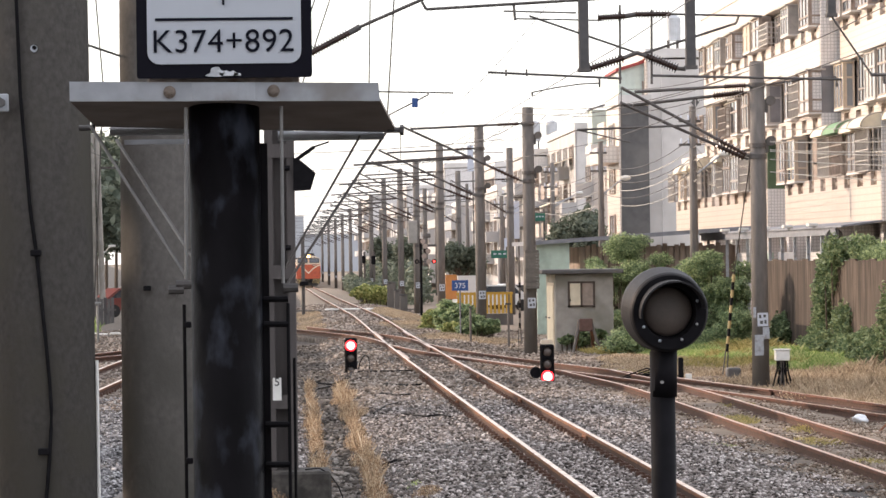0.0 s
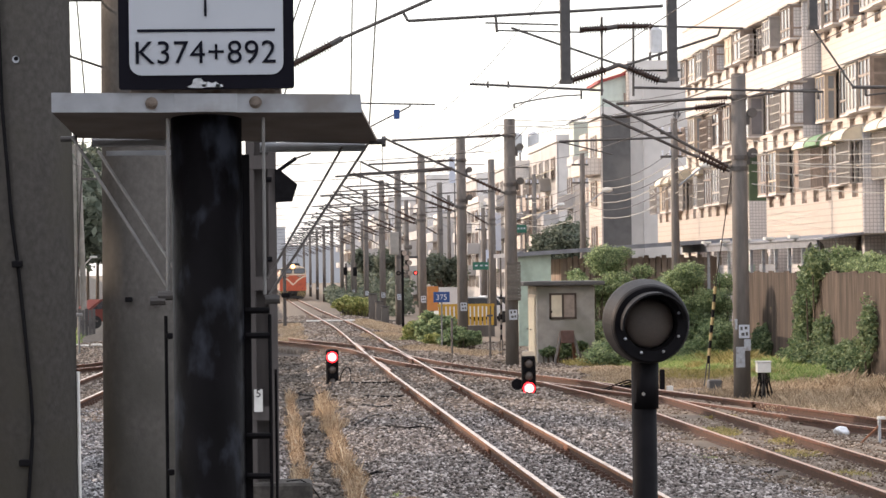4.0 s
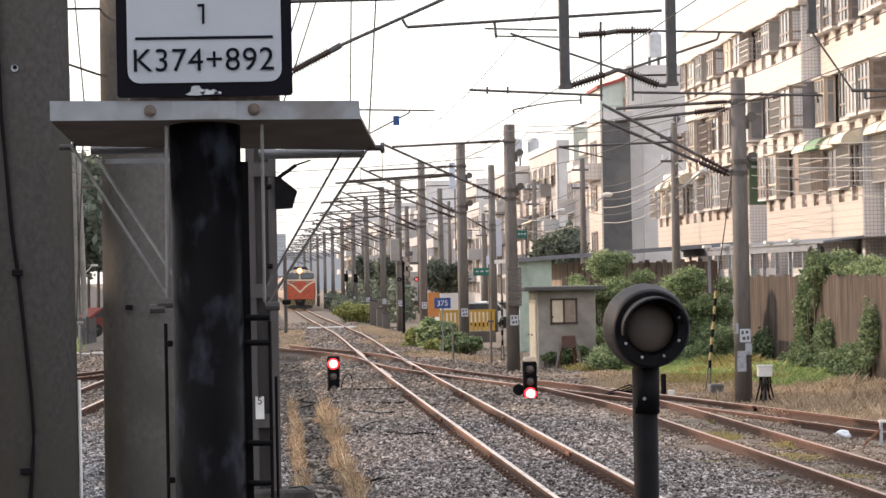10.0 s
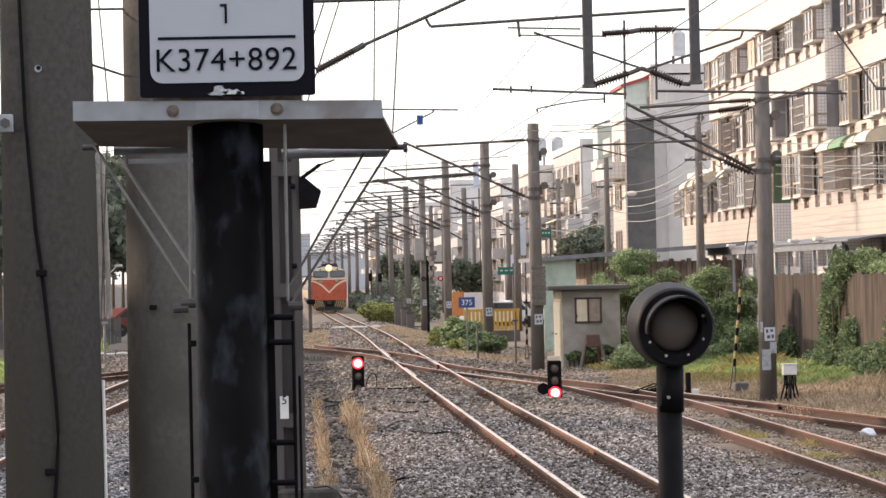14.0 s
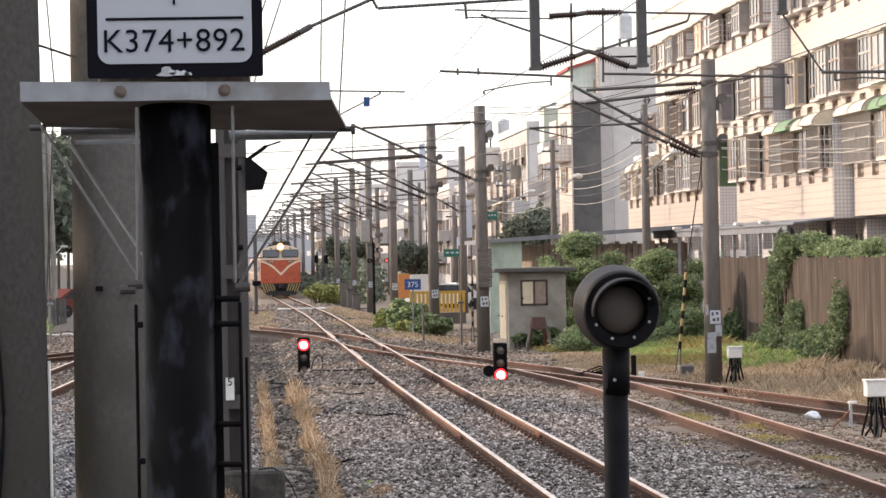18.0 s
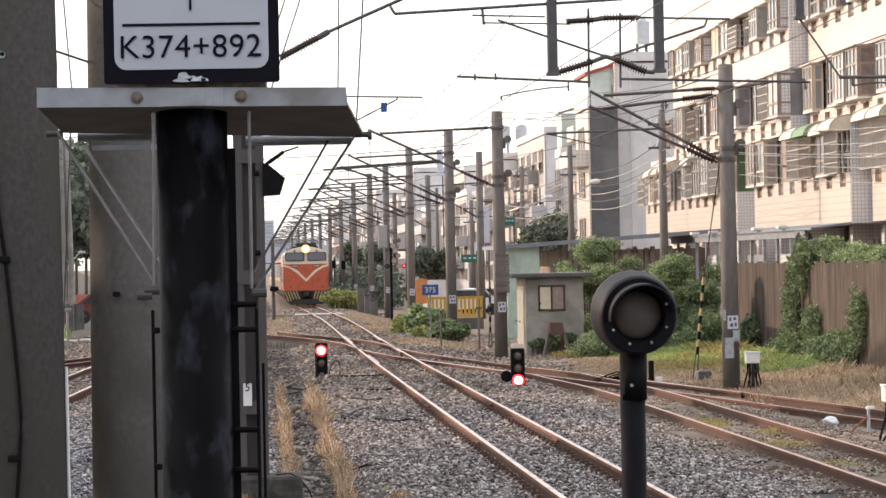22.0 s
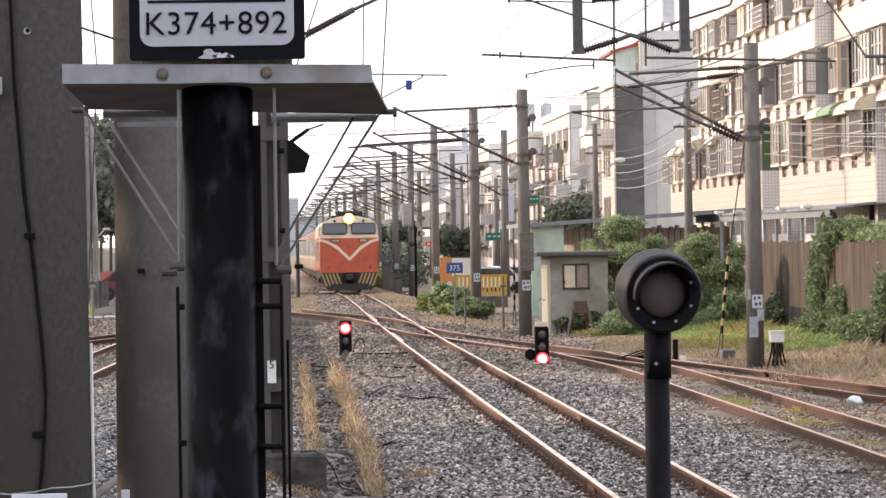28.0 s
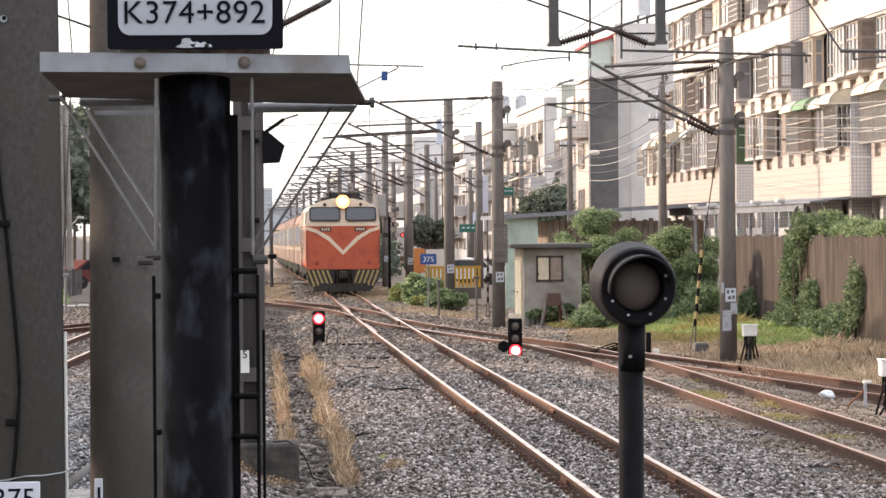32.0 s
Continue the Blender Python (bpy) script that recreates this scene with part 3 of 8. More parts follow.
gy = sorted(set([-600, -200, -60, -20, 0, 10, 16] + [20 + 0.6 * i for i in range(170)] + [124, 128, 134, 140, 150, 160, 175, 190, 210, 230, 260, 300, 350, 420, 500, 700, 1100, 1800, 3000, 4500]))
gv, gf = [], []
for yy in gy:
    for xx in gx:
        near = -12 < xx < 21 and 0 < yy < 122
        jig = 0.035 * (noise.noise((xx * 1.7, yy * 1.7, 0)) + 0.6 * noise.noise((xx * 5, yy * 5, 3))) if near else 0.0
        gv.append((xx, yy, ground_z(xx, yy) + jig))
for j in range(len(gy) - 1):
    for i in range(len(gx) - 1):
        k = j * len(gx) + i
        gf.append((k, k + 1, k + 1 + len(gx), k + len(gx)))
gm = M["ballast"].copy()
gm.name = "ballast_and_soil"
n_, l_ = gm.node_tree.nodes, gm.node_tree.links
co_ = n_.new("ShaderNodeTexCoord")
sp_ = n_.new("ShaderNodeSeparateXYZ")
l_.new(co_.outputs["Object"], sp_.inputs["Vector"])
nz_ = n_.new("ShaderNodeTexNoise")
nz_.inputs["Scale"].default_value, nz_.inputs["Detail"].default_value = 0.35, 8.0
l_.new(co_.outputs["Object"], nz_.inputs["Vector"])
ma_ = n_.new("ShaderNodeMath")
ma_.operation = "MULTIPLY_ADD"
l_.new(nz_.outputs["Fac"], ma_.inputs[0])
ma_.inputs[1].default_value = 7.0
l_.new(sp_.outputs["X"], ma_.inputs[2])
yb_ = n_.new("ShaderNodeMath")
yb_.operation = "MULTIPLY_ADD"
l_.new(sp_.outputs["Y"], yb_.inputs[0])
yb_.inputs[1].default_value = 0.055
l_.new(ma_.outputs[0], yb_.inputs[2])
rp_ = n_.new("ShaderNodeMapRange")
rp_.inputs["From Min"].default_value, rp_.inputs["From Max"].default_value = 12.4, 14.2
l_.new(yb_.outputs[0], rp_.inputs["Value"])
so_ = n_.new("ShaderNodeValToRGB")
so_.color_ramp.elements[0].color, so_.color_ramp.elements[1].color = (0.125, 0.10, 0.076, 1), (0.29, 0.23, 0.175, 1)
n3_ = n_.new("ShaderNodeTexNoise")
n3_.inputs["Scale"].default_value, n3_.inputs["Detail"].default_value = 3.0, 10.0
l_.new(co_.outputs["Object"], n3_.inputs["Vector"])
l_.new(n3_.outputs["Fac"], so_.inputs["Fac"])
mx_ = n_.new("ShaderNodeMix")
mx_.data_type = "RGBA"
b_ = n_["Principled BSDF"]
old_ = b_.inputs["Base Color"].links[0].from_socket
l_.new(rp_.outputs["Result"], mx_.inputs["Factor"])
l_.new(old_, mx_.inputs["A"])
l_.new(so_.outputs["Color"], mx_.inputs["B"])
l_.new(mx_.outputs["Result"], b_.inputs["Base Color"])
# dark trodden earth along the path
pa_ = n_.new("ShaderNodeMath")
pa_.operation = "MULTIPLY_ADD"
nq_ = n_.new("ShaderNodeTexNoise")
nq_.inputs["Scale"].default_value, nq_.inputs["Detail"].default_value = 1.6, 6.0
l_.new(co_.outputs["Object"], nq_.inputs["Vector"])
l_.new(nq_.outputs["Fac"], pa_.inputs[0])
pa_.inputs[1].default_value = 1.1
l_.new(sp_.outputs["X"], pa_.inputs[2])
pc_ = n_.new("ShaderNodeMath")
pc_.operation = "COMPARE"
pc_.inputs[1].default_value, pc_.inputs[2].default_value = 1.30, 0.52
l_.new(pa_.outputs[0], pc_.inputs[0])
m2_ = n_.new("ShaderNodeMix")
m2_.data_type = "RGBA"
l_.new(pc_.outputs[0], m2_.inputs["Factor"])
l_.new(mx_.outputs["Result"], m2_.inputs["A"])
m2_.inputs["B"].default_value = (0.062, 0.049, 0.041, 1)
l_.new(m2_.outputs["Result"], b_.inputs["Base Color"])
ground = flat_mesh("ground", gv, gf, gm, "grey ballast bed turning into dry brown soil", "ground", "structure")


# ---- tracks ----
RAIL = [(-0.034, 0), (0.034, 0), (0.036, -0.012), (0.034, -0.042), (0.009, -0.054), (0.009, -0.126), (0.062, -0.142), (0.064, -0.153), (-0.064, -0.153), (-0.062, -0.142), (-0.009, -0.126), (-0.009, -0.054), (-0.034, -0.042), (-0.036, -0.012)]


def rail(name, line, off, y0, y1, parent, step=1.5, worn=True, dip=None):
    bm = B()
    rows = []
    k = max(2, int((y1 - y0) / step))
    for i in range(k + 1):
        y = y0 + (y1 - y0) * i / k
        x, s = curve_at(line, y)
        c = 1 / math.sqrt(1 + s * s)
        rows.append([bm.verts.new((x + (off + a) * c, y - (off + a) * s * c, z + grade(y) + (dip(y) if dip else 0))) for a, z in RAIL])
    n = len(RAIL)
    for a, b in zip(rows, rows[1:]):
        for i in range(n):
            f = bm.faces.new((a[i], b[i], b[(i + 1) % n], a[(i + 1) % n]))
            # head sides take the lit rust, web and foot the shaded one
            f.material_index = 1 if i == 0 else (0 if i in (1, 2, 11, 12, 13) else 2)
    bm.faces.new(rows[0])
    bm.faces.new(rows[-1][::-1])
    bmesh.ops.recalc_face_normals(bm, faces=bm.faces[:])
    return part(name, bm, [M["rail_side"] if worn else M["rail_rust"], M["rail_top"] if worn else M["rail_rust_top"], M["rail_web"]], parent)


def sleeper_mesh():
    bm = B()
    prism(bm, [(-1.0, -0.34), (1.0, -0.34), (1.0, -0.17), (0.72, -0.155), (0.4, -0.155), (0.3, -0.185), (-0.3, -0.185), (-0.4, -0.155), (-0.72, -0.155), (-1.0, -0.17)], -0.11, 0.11)
    me = bpy.data.meshes.new("sleeper")
    bm.to_mesh(me)
    bm.free()
    me.materials.append(M["sleeper"])
    return me


def clip_mesh():
    """Base plate with two spring clips and bolts that hold a rail."""
    bm = B()
    box(bm, (0, 0, -0.150), (0.30, 0.15, 0.012))
    for s in (-1, 1):
        box(bm, (s * 0.095, 0, -0.115), (0.09, 0.17, 0.06))
        tube(bm, (s * 0.105, 0, -0.14), (s * 0.105, 0, -0.06), 0.022, 6)
    me = bpy.data.meshes.new("rail_clip")
    bm.to_mesh(me)
    bm.free()
    me.materials.append(M["clip"])
    return me


SLEEPER, CLIP = sleeper_mesh(), clip_mesh()


def track(name, line, y0, y1, label, worn=True, sl=(28, 130), gap=0.62, dip=None):
    t = thing(name, (0, 0, 0), label, "railway track", "railway tracks", "structure")
    for s in (-0.567, 0.567):
        rail("rail", line, s, y0, y1, t, worn=worn, dip=dip)
    y = sl[0]
    while y < sl[1]:
        x, s = curve_at(line, y)
        h = -math.degrees(math.atan(s))
        o = new("sleeper", SLEEPER)
        o.parent, o.matrix_world = t, pose(x, y, grade(y) + (dip(y) - 0.03 if dip else 0), 0, 0, h)
        if y < 74 and worn:
            for a in (-0.567, 0.567):
                c = new("rail_clip", CLIP)
                c.parent, c.matrix_world = t, pose(x, y, 0, 0, 0, h) @ pose(a, 0, 0)
        y += gap
    return t


track("main_track", MAIN, -10, 640, "straight main railway track with worn rusty rails on concrete sleepers", True, (26, 190))
track("side_track", SIDE, -10, 76.5, "rusty siding track curving into the crossing line", False, (26, 76), dip=side_dip)
track("crossing_track", CROSS, 20, 126, "rusty turnout track crossing the main line at a shallow angle", False, (30, 124), dip=cross_dip)
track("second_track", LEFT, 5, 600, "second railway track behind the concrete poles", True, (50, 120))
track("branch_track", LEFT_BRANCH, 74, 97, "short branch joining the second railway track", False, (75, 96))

# check rails and crossing plates where the tracks meet
frog = thing("crossing_frog", (0, 0, 0), "rusty steel crossing with check rails in the main track", "rail crossing")
for off, y0, y1 in ((-0.50, 106, 116), (0.50, 94, 101), (0.50, 109, 116), (-0.50, 84, 92)):
    rail("check_rail", MAIN, off, y0, y1, frog, worn=False)
for off, y0, y1 in ((0.50, 66, 75), (-0.50, 78, 88)):
    rail("check_rail", CROSS, off, y0, y1, frog, worn=False, dip=cross_dip)
for y in (84.5, 86.0, 87.5, 92, 94, 105, 107, 110, 112):
    x, s = curve_at(CROSS, y)
    part("tie_plate", box(B(), (x, y, -0.145 + cross_dip(y)), (2.4, 0.12, 0.02)), M["rail_side"], frog)
for off in (-0.567, 0.567):
    for y in (34.6, 47.9, 60.4, 72.5):
        x, s = curve_at(MAIN, y)
        j = B()
        for d in (-0.028, 0.028):
            box(j, (x + off + d, y, -0.085), (0.03, 0.62, 0.075))
        for k in (-0.22, -0.08, 0.08, 0.22):
            tube(j, (x + off - 0.06, y + k, -0.085), (x + off + 0.06, y + k, -0.085), 0.014, 6)
        part("fish_plate", j, M["rail_side"], frog)

# white timber footway over the main track
deck = thing("track_footway", (3.5, 178.5, -0.03 + grade(178.5)), "white-painted boards of a footway across the rails", "footway")
for i in range(4):
    part("board", box(B(), (0, -0.5 + i * 0.34, -0.04), (2.6, 0.32, 0.07), bevel=0.008), M["white"], deck)
part("concrete_strip", box(B(), (-2.9, 0, -0.09), (3.0, 1.1, 0.06)), M["concrete"], deck)
part("concrete_strip", box(B(), (2.6, 0, -0.09), (2.4, 1.1, 0.06)), M["concrete"], deck)


# ---- catenary poles ----
def pole_mesh(h, r0, r1):
    bm = B()
    tube(bm, (0, 0, -0.6), (0, 0, h), r0, 20, r1)
    return bm


def ribbed(bm, p, q, r, n):
    """A ribbed insulator from p to q."""
    p, q = Vector(p), Vector(q)
    rot = (q - p).to_track_quat("Z", "Y")
    prof = [(0, 0.5)] + [(i + f, g) for i in range(n) for f, g in ((0.14, 0.5), (0.2, 1.0), (0.34, 0.95), (0.62, 0.5))] + [(n, 0.5)]
    rings = [[bm.verts.new(p.lerp(q, s / n) + rot @ Vector((r * g * math.cos(k * 0.6283), r * g * math.sin(k * 0.6283), 0))) for k in range(10)] for s, g in prof]
    for a, b in zip(rings, rings[1:]):
        for k in range(10):
            bm.faces.new((a[k], a[(k + 1) % 10], b[(k + 1) % 10], b[k]))
    bm.faces.new(rings[0][::-1])
    bm.faces.new(rings[-1])


def ins_rod(parent, p, q, frac=0.3, r=0.035, start=0.03, ribs=9, rr=0.075):
    """A tube from p to q, whose part next to p is an insulator."""
    p, q = Vector(p), Vector(q)
    a, b = p.lerp(q, start), p.lerp(q, frac)
    t = B()
    tube(t, p, a, r * 0.8, 8)
    tube(t, b, q, r, 8)
    part("tube", t, M["tube"], parent)
    i = B()
    ribbed(i, a, b, rr, ribs)
    part("insulator", i, M["insul"], parent)


def catenary_pole(x, y, h, tx, top=6.45, low=4.75, r0=0.20, r1=0.165, plate=True, second=False, arms=True):
    p = thing("catenary_pole", (x, y, ground_z(x, y)), "tapered grey concrete catenary pole carrying a cantilever arm", "pole", "catenary poles beside the main track")
    g = -ground_z(x, y)
    part("pole_shaft", pole_mesh(h + g, r0, r1), M["concrete"], p, smooth=True)
    cap = B()
    tube(cap, (0, 0, h + g), (0, 0, h + g + 0.03), r1 * 0.96, 16)
    part("pole_cap", cap, M["concrete"], p)
    for z in (low, top, low + 0.25):
        bd = B()
        tube(bd, (0, 0, z + g - 0.05), (0, 0, z + g + 0.05), r0 * 0.98, 16)
        part("clamp_band", bd, M["tube"], p)
    if y < 125:
        for z in (top - 0.35, low + 0.35):
            part("pulley", tube(B(), (r0 + 0.10, -0.06, z + g), (r0 + 0.10, 0.06, z + g), 0.11, 18), M["concrete"], p)
            part("pulley_bracket", box(B(), (r0 - 0.02, 0, z + g - 0.12), (0.12, 0.06, 0.3), bevel=0.01), M["tube"], p)
    d = tx - x
    if arms:
        s = -1 if d < 0 else 1
        q0 = (s * 0.18, 0, low + g)
        q1 = (d, 0, top - 0.02 + g)
        ins_rod(p, q0, q1, 0.26)
        ins_rod(p, (s * 0.18, 0, top + g), (d - 0.3 * s, 0, top - 0.12 + g), 0.22)
        if y < 80:
            ins_rod(p, (s * 0.18, 0.3, low - 0.05 + g), (d, 0.3, top - 0.34 + g), 0.26, rr=0.09)
            ins_rod(p, (s * 0.18, 0.3, top - 0.14 + g), (d - 0.3 * s, 0.3, top - 0.40 + g), 0.30, ribs=12, rr=0.095)
            ra = part("right_arm", sweep(B(), [(0.2, 0, 6.30 + g), (1.19, 0, 6.44 + g), (1.79, 0, 6.46 + g), (1.80, 0, 6.30 + g)], 0.024, 6), M["tube"], p)
            part("wire_clip", box(B(), (1.80, 0, 6.28 + g), (0.06, 0.06, 0.08)), M["tube"], ra)
            part("spreader", box(B(), (s * 0.1, 0.15, low - 0.02 + g), (0.10, 0.5, 0.10)), M["tube"], p)
        if second:
            # paired cantilever for the overlapping wire, a little lower and beyond the first
            ins_rod(p, (s * 0.18, 0.9, low - 0.15 + g), (d + 0.25 * s, 0.9, top - 0.40 + g), 0.26)
            ins_rod(p, (s * 0.18, 0.9, top - 0.30 + g), (d + 0.9 * s, 0.9, top - 0.52 + g), 0.22)
            part("spreader", box(B(), (s * 0.12, 0.45, low - 0.1 + g), (0.10, 1.0, 0.10)), M["tube"], p)
            part("spreader", box(B(), (s * 0.12, 0.45, top - 0.15 + g), (0.10, 1.0, 0.10)), M["tube"], p)
        t = B()
        zc = 5.35 + g
        xa = d * 0.45
        tube(t, (xa, 0, low + g + (top - low) * 0.45), (d + 1.0 * -s * -1, 0, zc), 0.025, 8)
        tube(t, (d + 1.0 * s, 0, zc), (d - 0.2 * s, 0, zc - 0.3), 0.016, 6)
        tube(t, (d, 0, top + g), (d, 0, zc + 0.05), 0.012, 6)
        part("registration_arm", t, M["tube"], p)
    if plate:
        for dx, zz, w_, h_ in ((0.10, 1.20, 0.15, 0.26), (-0.06, 0.93, 0.2, 0.46), (-0.15, 1.66, 0.06, 0.24)):
            if y < 80:
                part("faded_sticker", box(B(), (dx, -r0 + 0.006 - 0.03 * (1 - abs(dx) * 4), zz), (w_, 0.006, h_)), M["galv"], p)
        q = B()
        box(q, (0.03, -r0 - 0.004, 1.50), (0.24, 0.014, 0.30), bevel=0.004)
        pl = part("number_plate", q, M["sign_grey"], p, "small white pole plate")
        for dx, zz, w, hh in ((-0.05, 1.57, 0.05, 0.08), (0.05, 1.58, 0.06, 0.06), (-0.02, 1.44, 0.07, 0.07), (0.07, 1.45, 0.05, 0.08)):
            part("plate_marking", box(B(), (0.02 + dx, -r0 - 0.013, zz), (w, 0.006, hh)), M["steel"], pl)
    return p


ROW = [(7.26, 98.0, 6.9, 3.5), (7.12, 120.0, 7.25, 3.5), (7.2, 152, 7.7, 3.5), (7.1, 176.5, 7.6, 3.5), (7.15, 202, 7.9, 3.4), (7.2, 236, 8.1, 3.4), (7.2, 271, 7.7, 3.3), (7.1, 306, 7.7, 3.3), (7.0, 345, 7.7, 3.3), (6.9, 385, 7.7, 3.2), (6.8, 430, 7.7, 3.1), (6.6, 480, 7.7, 3.0), (6.4, 540, 7.7, 2.9)]
for x, y, h, tx in ROW:
    catenary_pole(x, y, h, tx, second=y > 110)
for x, y, h in ((11.5, 168, 8.0), (11.2, 212, 8.0), (10.9, 255, 7.8), (10.5, 300, 7.8), (10.3, 350, 7.6)):
    catenary_pole(x, y, h, x - 3.0, plate=False)
for y in (150, 205, 255, 305, 360, 420, 490):
    catenary_pole(-5.6, y, 7.6, -2.3, plate=False)
catenary_pole(10.65, 74.2, 6.8, 7.6, top=6.3, low=4.7)

# cable rack of stacked blocks strapped round the pole beside the hut
rack = thing("cable_rack", (7.30, 97.74, 1.62), "dark brown stacked cable duct blocks strapped to the concrete pole", "cable rack")
for i in range(13):
    part("duct_block", box(B(), (0.0 + 0.012 * (i % 2), 0, i * 0.088), (0.42, 0.16, 0.082), bevel=0.006), M["brick"], rack)


# ---- near portal: steel column, hanging posts, insulators ----
PY = 38.7
column = thing("portal_column", (-0.03, PY, -0.3), "dark grey riveted steel portal column on a concrete footing", "portal")
f1 = B()
for s in (-1, 1):
    box(f1, (s * 0.125, 0, 4.6), (0.10, 0.30, 8.6), bevel=0.01)
part("channel", f1, M["column"], column)
part("web", box(B(), (0, 0.05, 4.6), (0.16, 0.05, 8.6)), M["column"], column)
part("footing", box(B(), (0.20, -0.05, 0.06), (0.70, 0.85, 0.70), bevel=0.03), M["footing"], column, "stained concrete footing")
for z in (1.2, 2.7, 4.1):
    part("batten_plate", box(B(), (0, -0.155, z), (0.34, 0.015, 0.16)), M["column"], column)
lb = part("number_plate", box(B(), (-0.06, -0.17, 1.35), (0.10, 0.012, 0.26)), M["white"], column, "small white plate with a digit")
hood = B()
prism(hood, [(0.16, 4.02), (0.23, 4.0), (0.42, 3.84), (0.36, 3.65), (0.16, 3.64)], -0.2, 0.2)
part("lamp_hood", hood, M["black_flat"], column, "black hooded lamp")
for z in (3.9, 2.98):
    part("bolt", tube(B(), (0.06, -0.2, z), (0.12, -0.2, z), 0.03, 8), M["black_flat"], column)
part("hood_arm", tube(B(), (0.20, -0.1, 4.00), (0.41, -0.1, 4.146), 0.022, 6), M["black_flat"], column)
part("hood_arm_wire", tube(B(), (0.41, -0.1, 4.146), (0.58, -0.1, 4.20), 0.010, 6), M["black_flat"], column)
beam = thing("portal_beam", (0.27, PY, 8.0), "steel lattice portal beam above the tracks", "portal beam")
bb = B()
for dz in (-0.35, 0.35):
    box(bb, (6.5, 0, dz), (13.4, 0.12, 0.10))
part("chord", bb, M["steel"], beam)
for i in range(14):
    part("lattice_bar", tube(B(), (i * 0.93, 0, -0.33), (i * 0.93 + 0.46, 0, 0.33), 0.03, 6), M["steel"], beam)
c2 = thing("portal_column", (13.2, PY, -0.3), "steel portal column beside the outer track", "portal")
part("web", box(B(), (0, 0, 4.3), (0.32, 0.3, 8.7)), M["steel"], c2)


def hang(x, zb, w=0.115):
    h = thing("hanging_post", (x, PY, zb), "square grey steel post hanging from the portal beam", "hanging post", "hanging posts of the portal")
    part("post", box(B(), (0, 0, (7.7 - zb) / 2), (w, w, 7.7 - zb), bevel=0.008), M["steel"], h)
    part("foot_cap", box(B(), (0, 0, 0.02), (w + 0.03, w + 0.03, 0.04)), M["tube"], h)
    return h


hang(3.53, 4.68)
hang(4.78, 4.70)
hang(6.44, 5.29, 0.10)


def span(name, pts, r, label, cat="tube", material="tube", n=8):
    o = thing(name, pts[0], label, cat, "overhead fittings of the portal")
    bm = B()
    a = Vector(pts[0])
    for p, q in zip(pts, pts[1:]):
        tube(bm, Vector(p) - a, Vector(q) - a, r, n)
    part("tube", bm, M[material], o)
    return o


def at(px, pz, y=PY):
    return (px, y, pz)


arm = thing("portal_cantilever", (0.36, PY, 4.94), "rust-brown cantilever tube with a ribbed porcelain insulator on the portal column", "cantilever")


def seg(parent, p, q, r=0.022, name="tube", material="tube"):
    o = Vector(parent.matrix_world.translation)
    return part(name, tube(B(), Vector(p) - o, Vector(q) - o, r, 8), M[material], parent)


def ins(parent, p, q, r=0.045, ribs=9):
    r, ribs = r * 1.3, ribs + 3
    o = Vector(parent.matrix_world.translation)
    bm = B()
    ribbed(bm, Vector(p) - o, Vector(q) - o, r, ribs)
    return part("insulator", bm, M["insul"], parent, "brown ribbed porcelain insulator")


ins(arm, at(0.36, 4.94), at(0.80, 5.165), 0.052, 11)
seg(arm, at(0.80, 5.165), at(0.93, 5.235), 0.036, "clamp", "steel")
seg(arm, at(0.92, 5.23), at(2.60, 5.95), 0.020)
seg(arm, at(1.65, 5.52), at(1.70, 5.43), 0.016)
seg(arm, at(1.70, 5.43), at(4.68, 5.58), 0.018)
seg(arm, at(2.72, 5.48), at(2.735, 5.29), 0.016, "drop_bracket")
seg(arm, at(2.60, 5.40), at(3.45, 5.37), 0.010, "steady_arm")
seg(arm, at(2.735, 5.31), at(3.75, 5.28), 0.009, "steady_arm")
seg(arm, at(2.90, 5.34), at(4.20, 4.88), 0.013, "stay")
seg(arm, at(0.33, 5.75), at(4.2, 5.80), 0.024, "bracket_tube")

vee = thing("insulator_frame", at(4.1, 4.9), "pair of ribbed insulators holding a tube frame between hanging posts", "insulator frame")
ins(vee, at(3.60, 4.72), at(4.00, 4.84), 0.045, 9)
ins(vee, at(4.62, 4.71), at(4.26, 4.86), 0.048, 9)
seg(vee, at(3.50, 4.715), at(3.60, 4.72), 0.022, "end_fitting")
seg(vee, at(4.72, 4.70), at(4.62, 4.71), 0.024, "end_fitting")
seg(vee, at(4.00, 4.84), at(4.16, 4.90), 0.026, "clamp")
seg(vee, at(4.26, 4.86), at(4.14, 4.90), 0.026, "clamp")
ins(vee, at(3.70, 5.31), at(4.02, 5.325), 0.045, 8)
ins(vee, at(4.14, 5.345), at(4.55, 5.345), 0.042, 9)
seg(vee, at(4.02, 5.325), at(4.14, 5.345), 0.03, "clamp")
seg(vee, at(4.55, 5.345), at(5.62, 5.31), 0.013)
seg(vee, at(4.20, 4.88), at(5.32, 5.23), 0.015)
seg(vee, at(5.32, 5.23), at(5.35, 5.31), 0.013)
seg(vee, at(3.96, 5.46), at(3.95, 4.54), 0.014, "upright")
seg(vee, at(4.33, 5.40), at(4.32, 4.53), 0.014, "upright")
seg(vee, at(2.41, 4.69), at(3.97, 4.60), 0.014, "registration_tube")
seg(vee, at(4.32, 4.63), at(6.55, 4.56), 0.015, "registration_tube")
for a_, b_2 in ((2.92, 3.2), (3.2, 3.48), (3.48, 3.71)):
    z1, z2 = 4.45 + 0.10 * math.sin((a_ - 2.92) * 2.0), 4.45 + 0.10 * math.sin((b_2 - 2.92) * 2.0)
    seg(vee, at(a_, z1), at(b_2, z2), 0.008, "steady_arm")
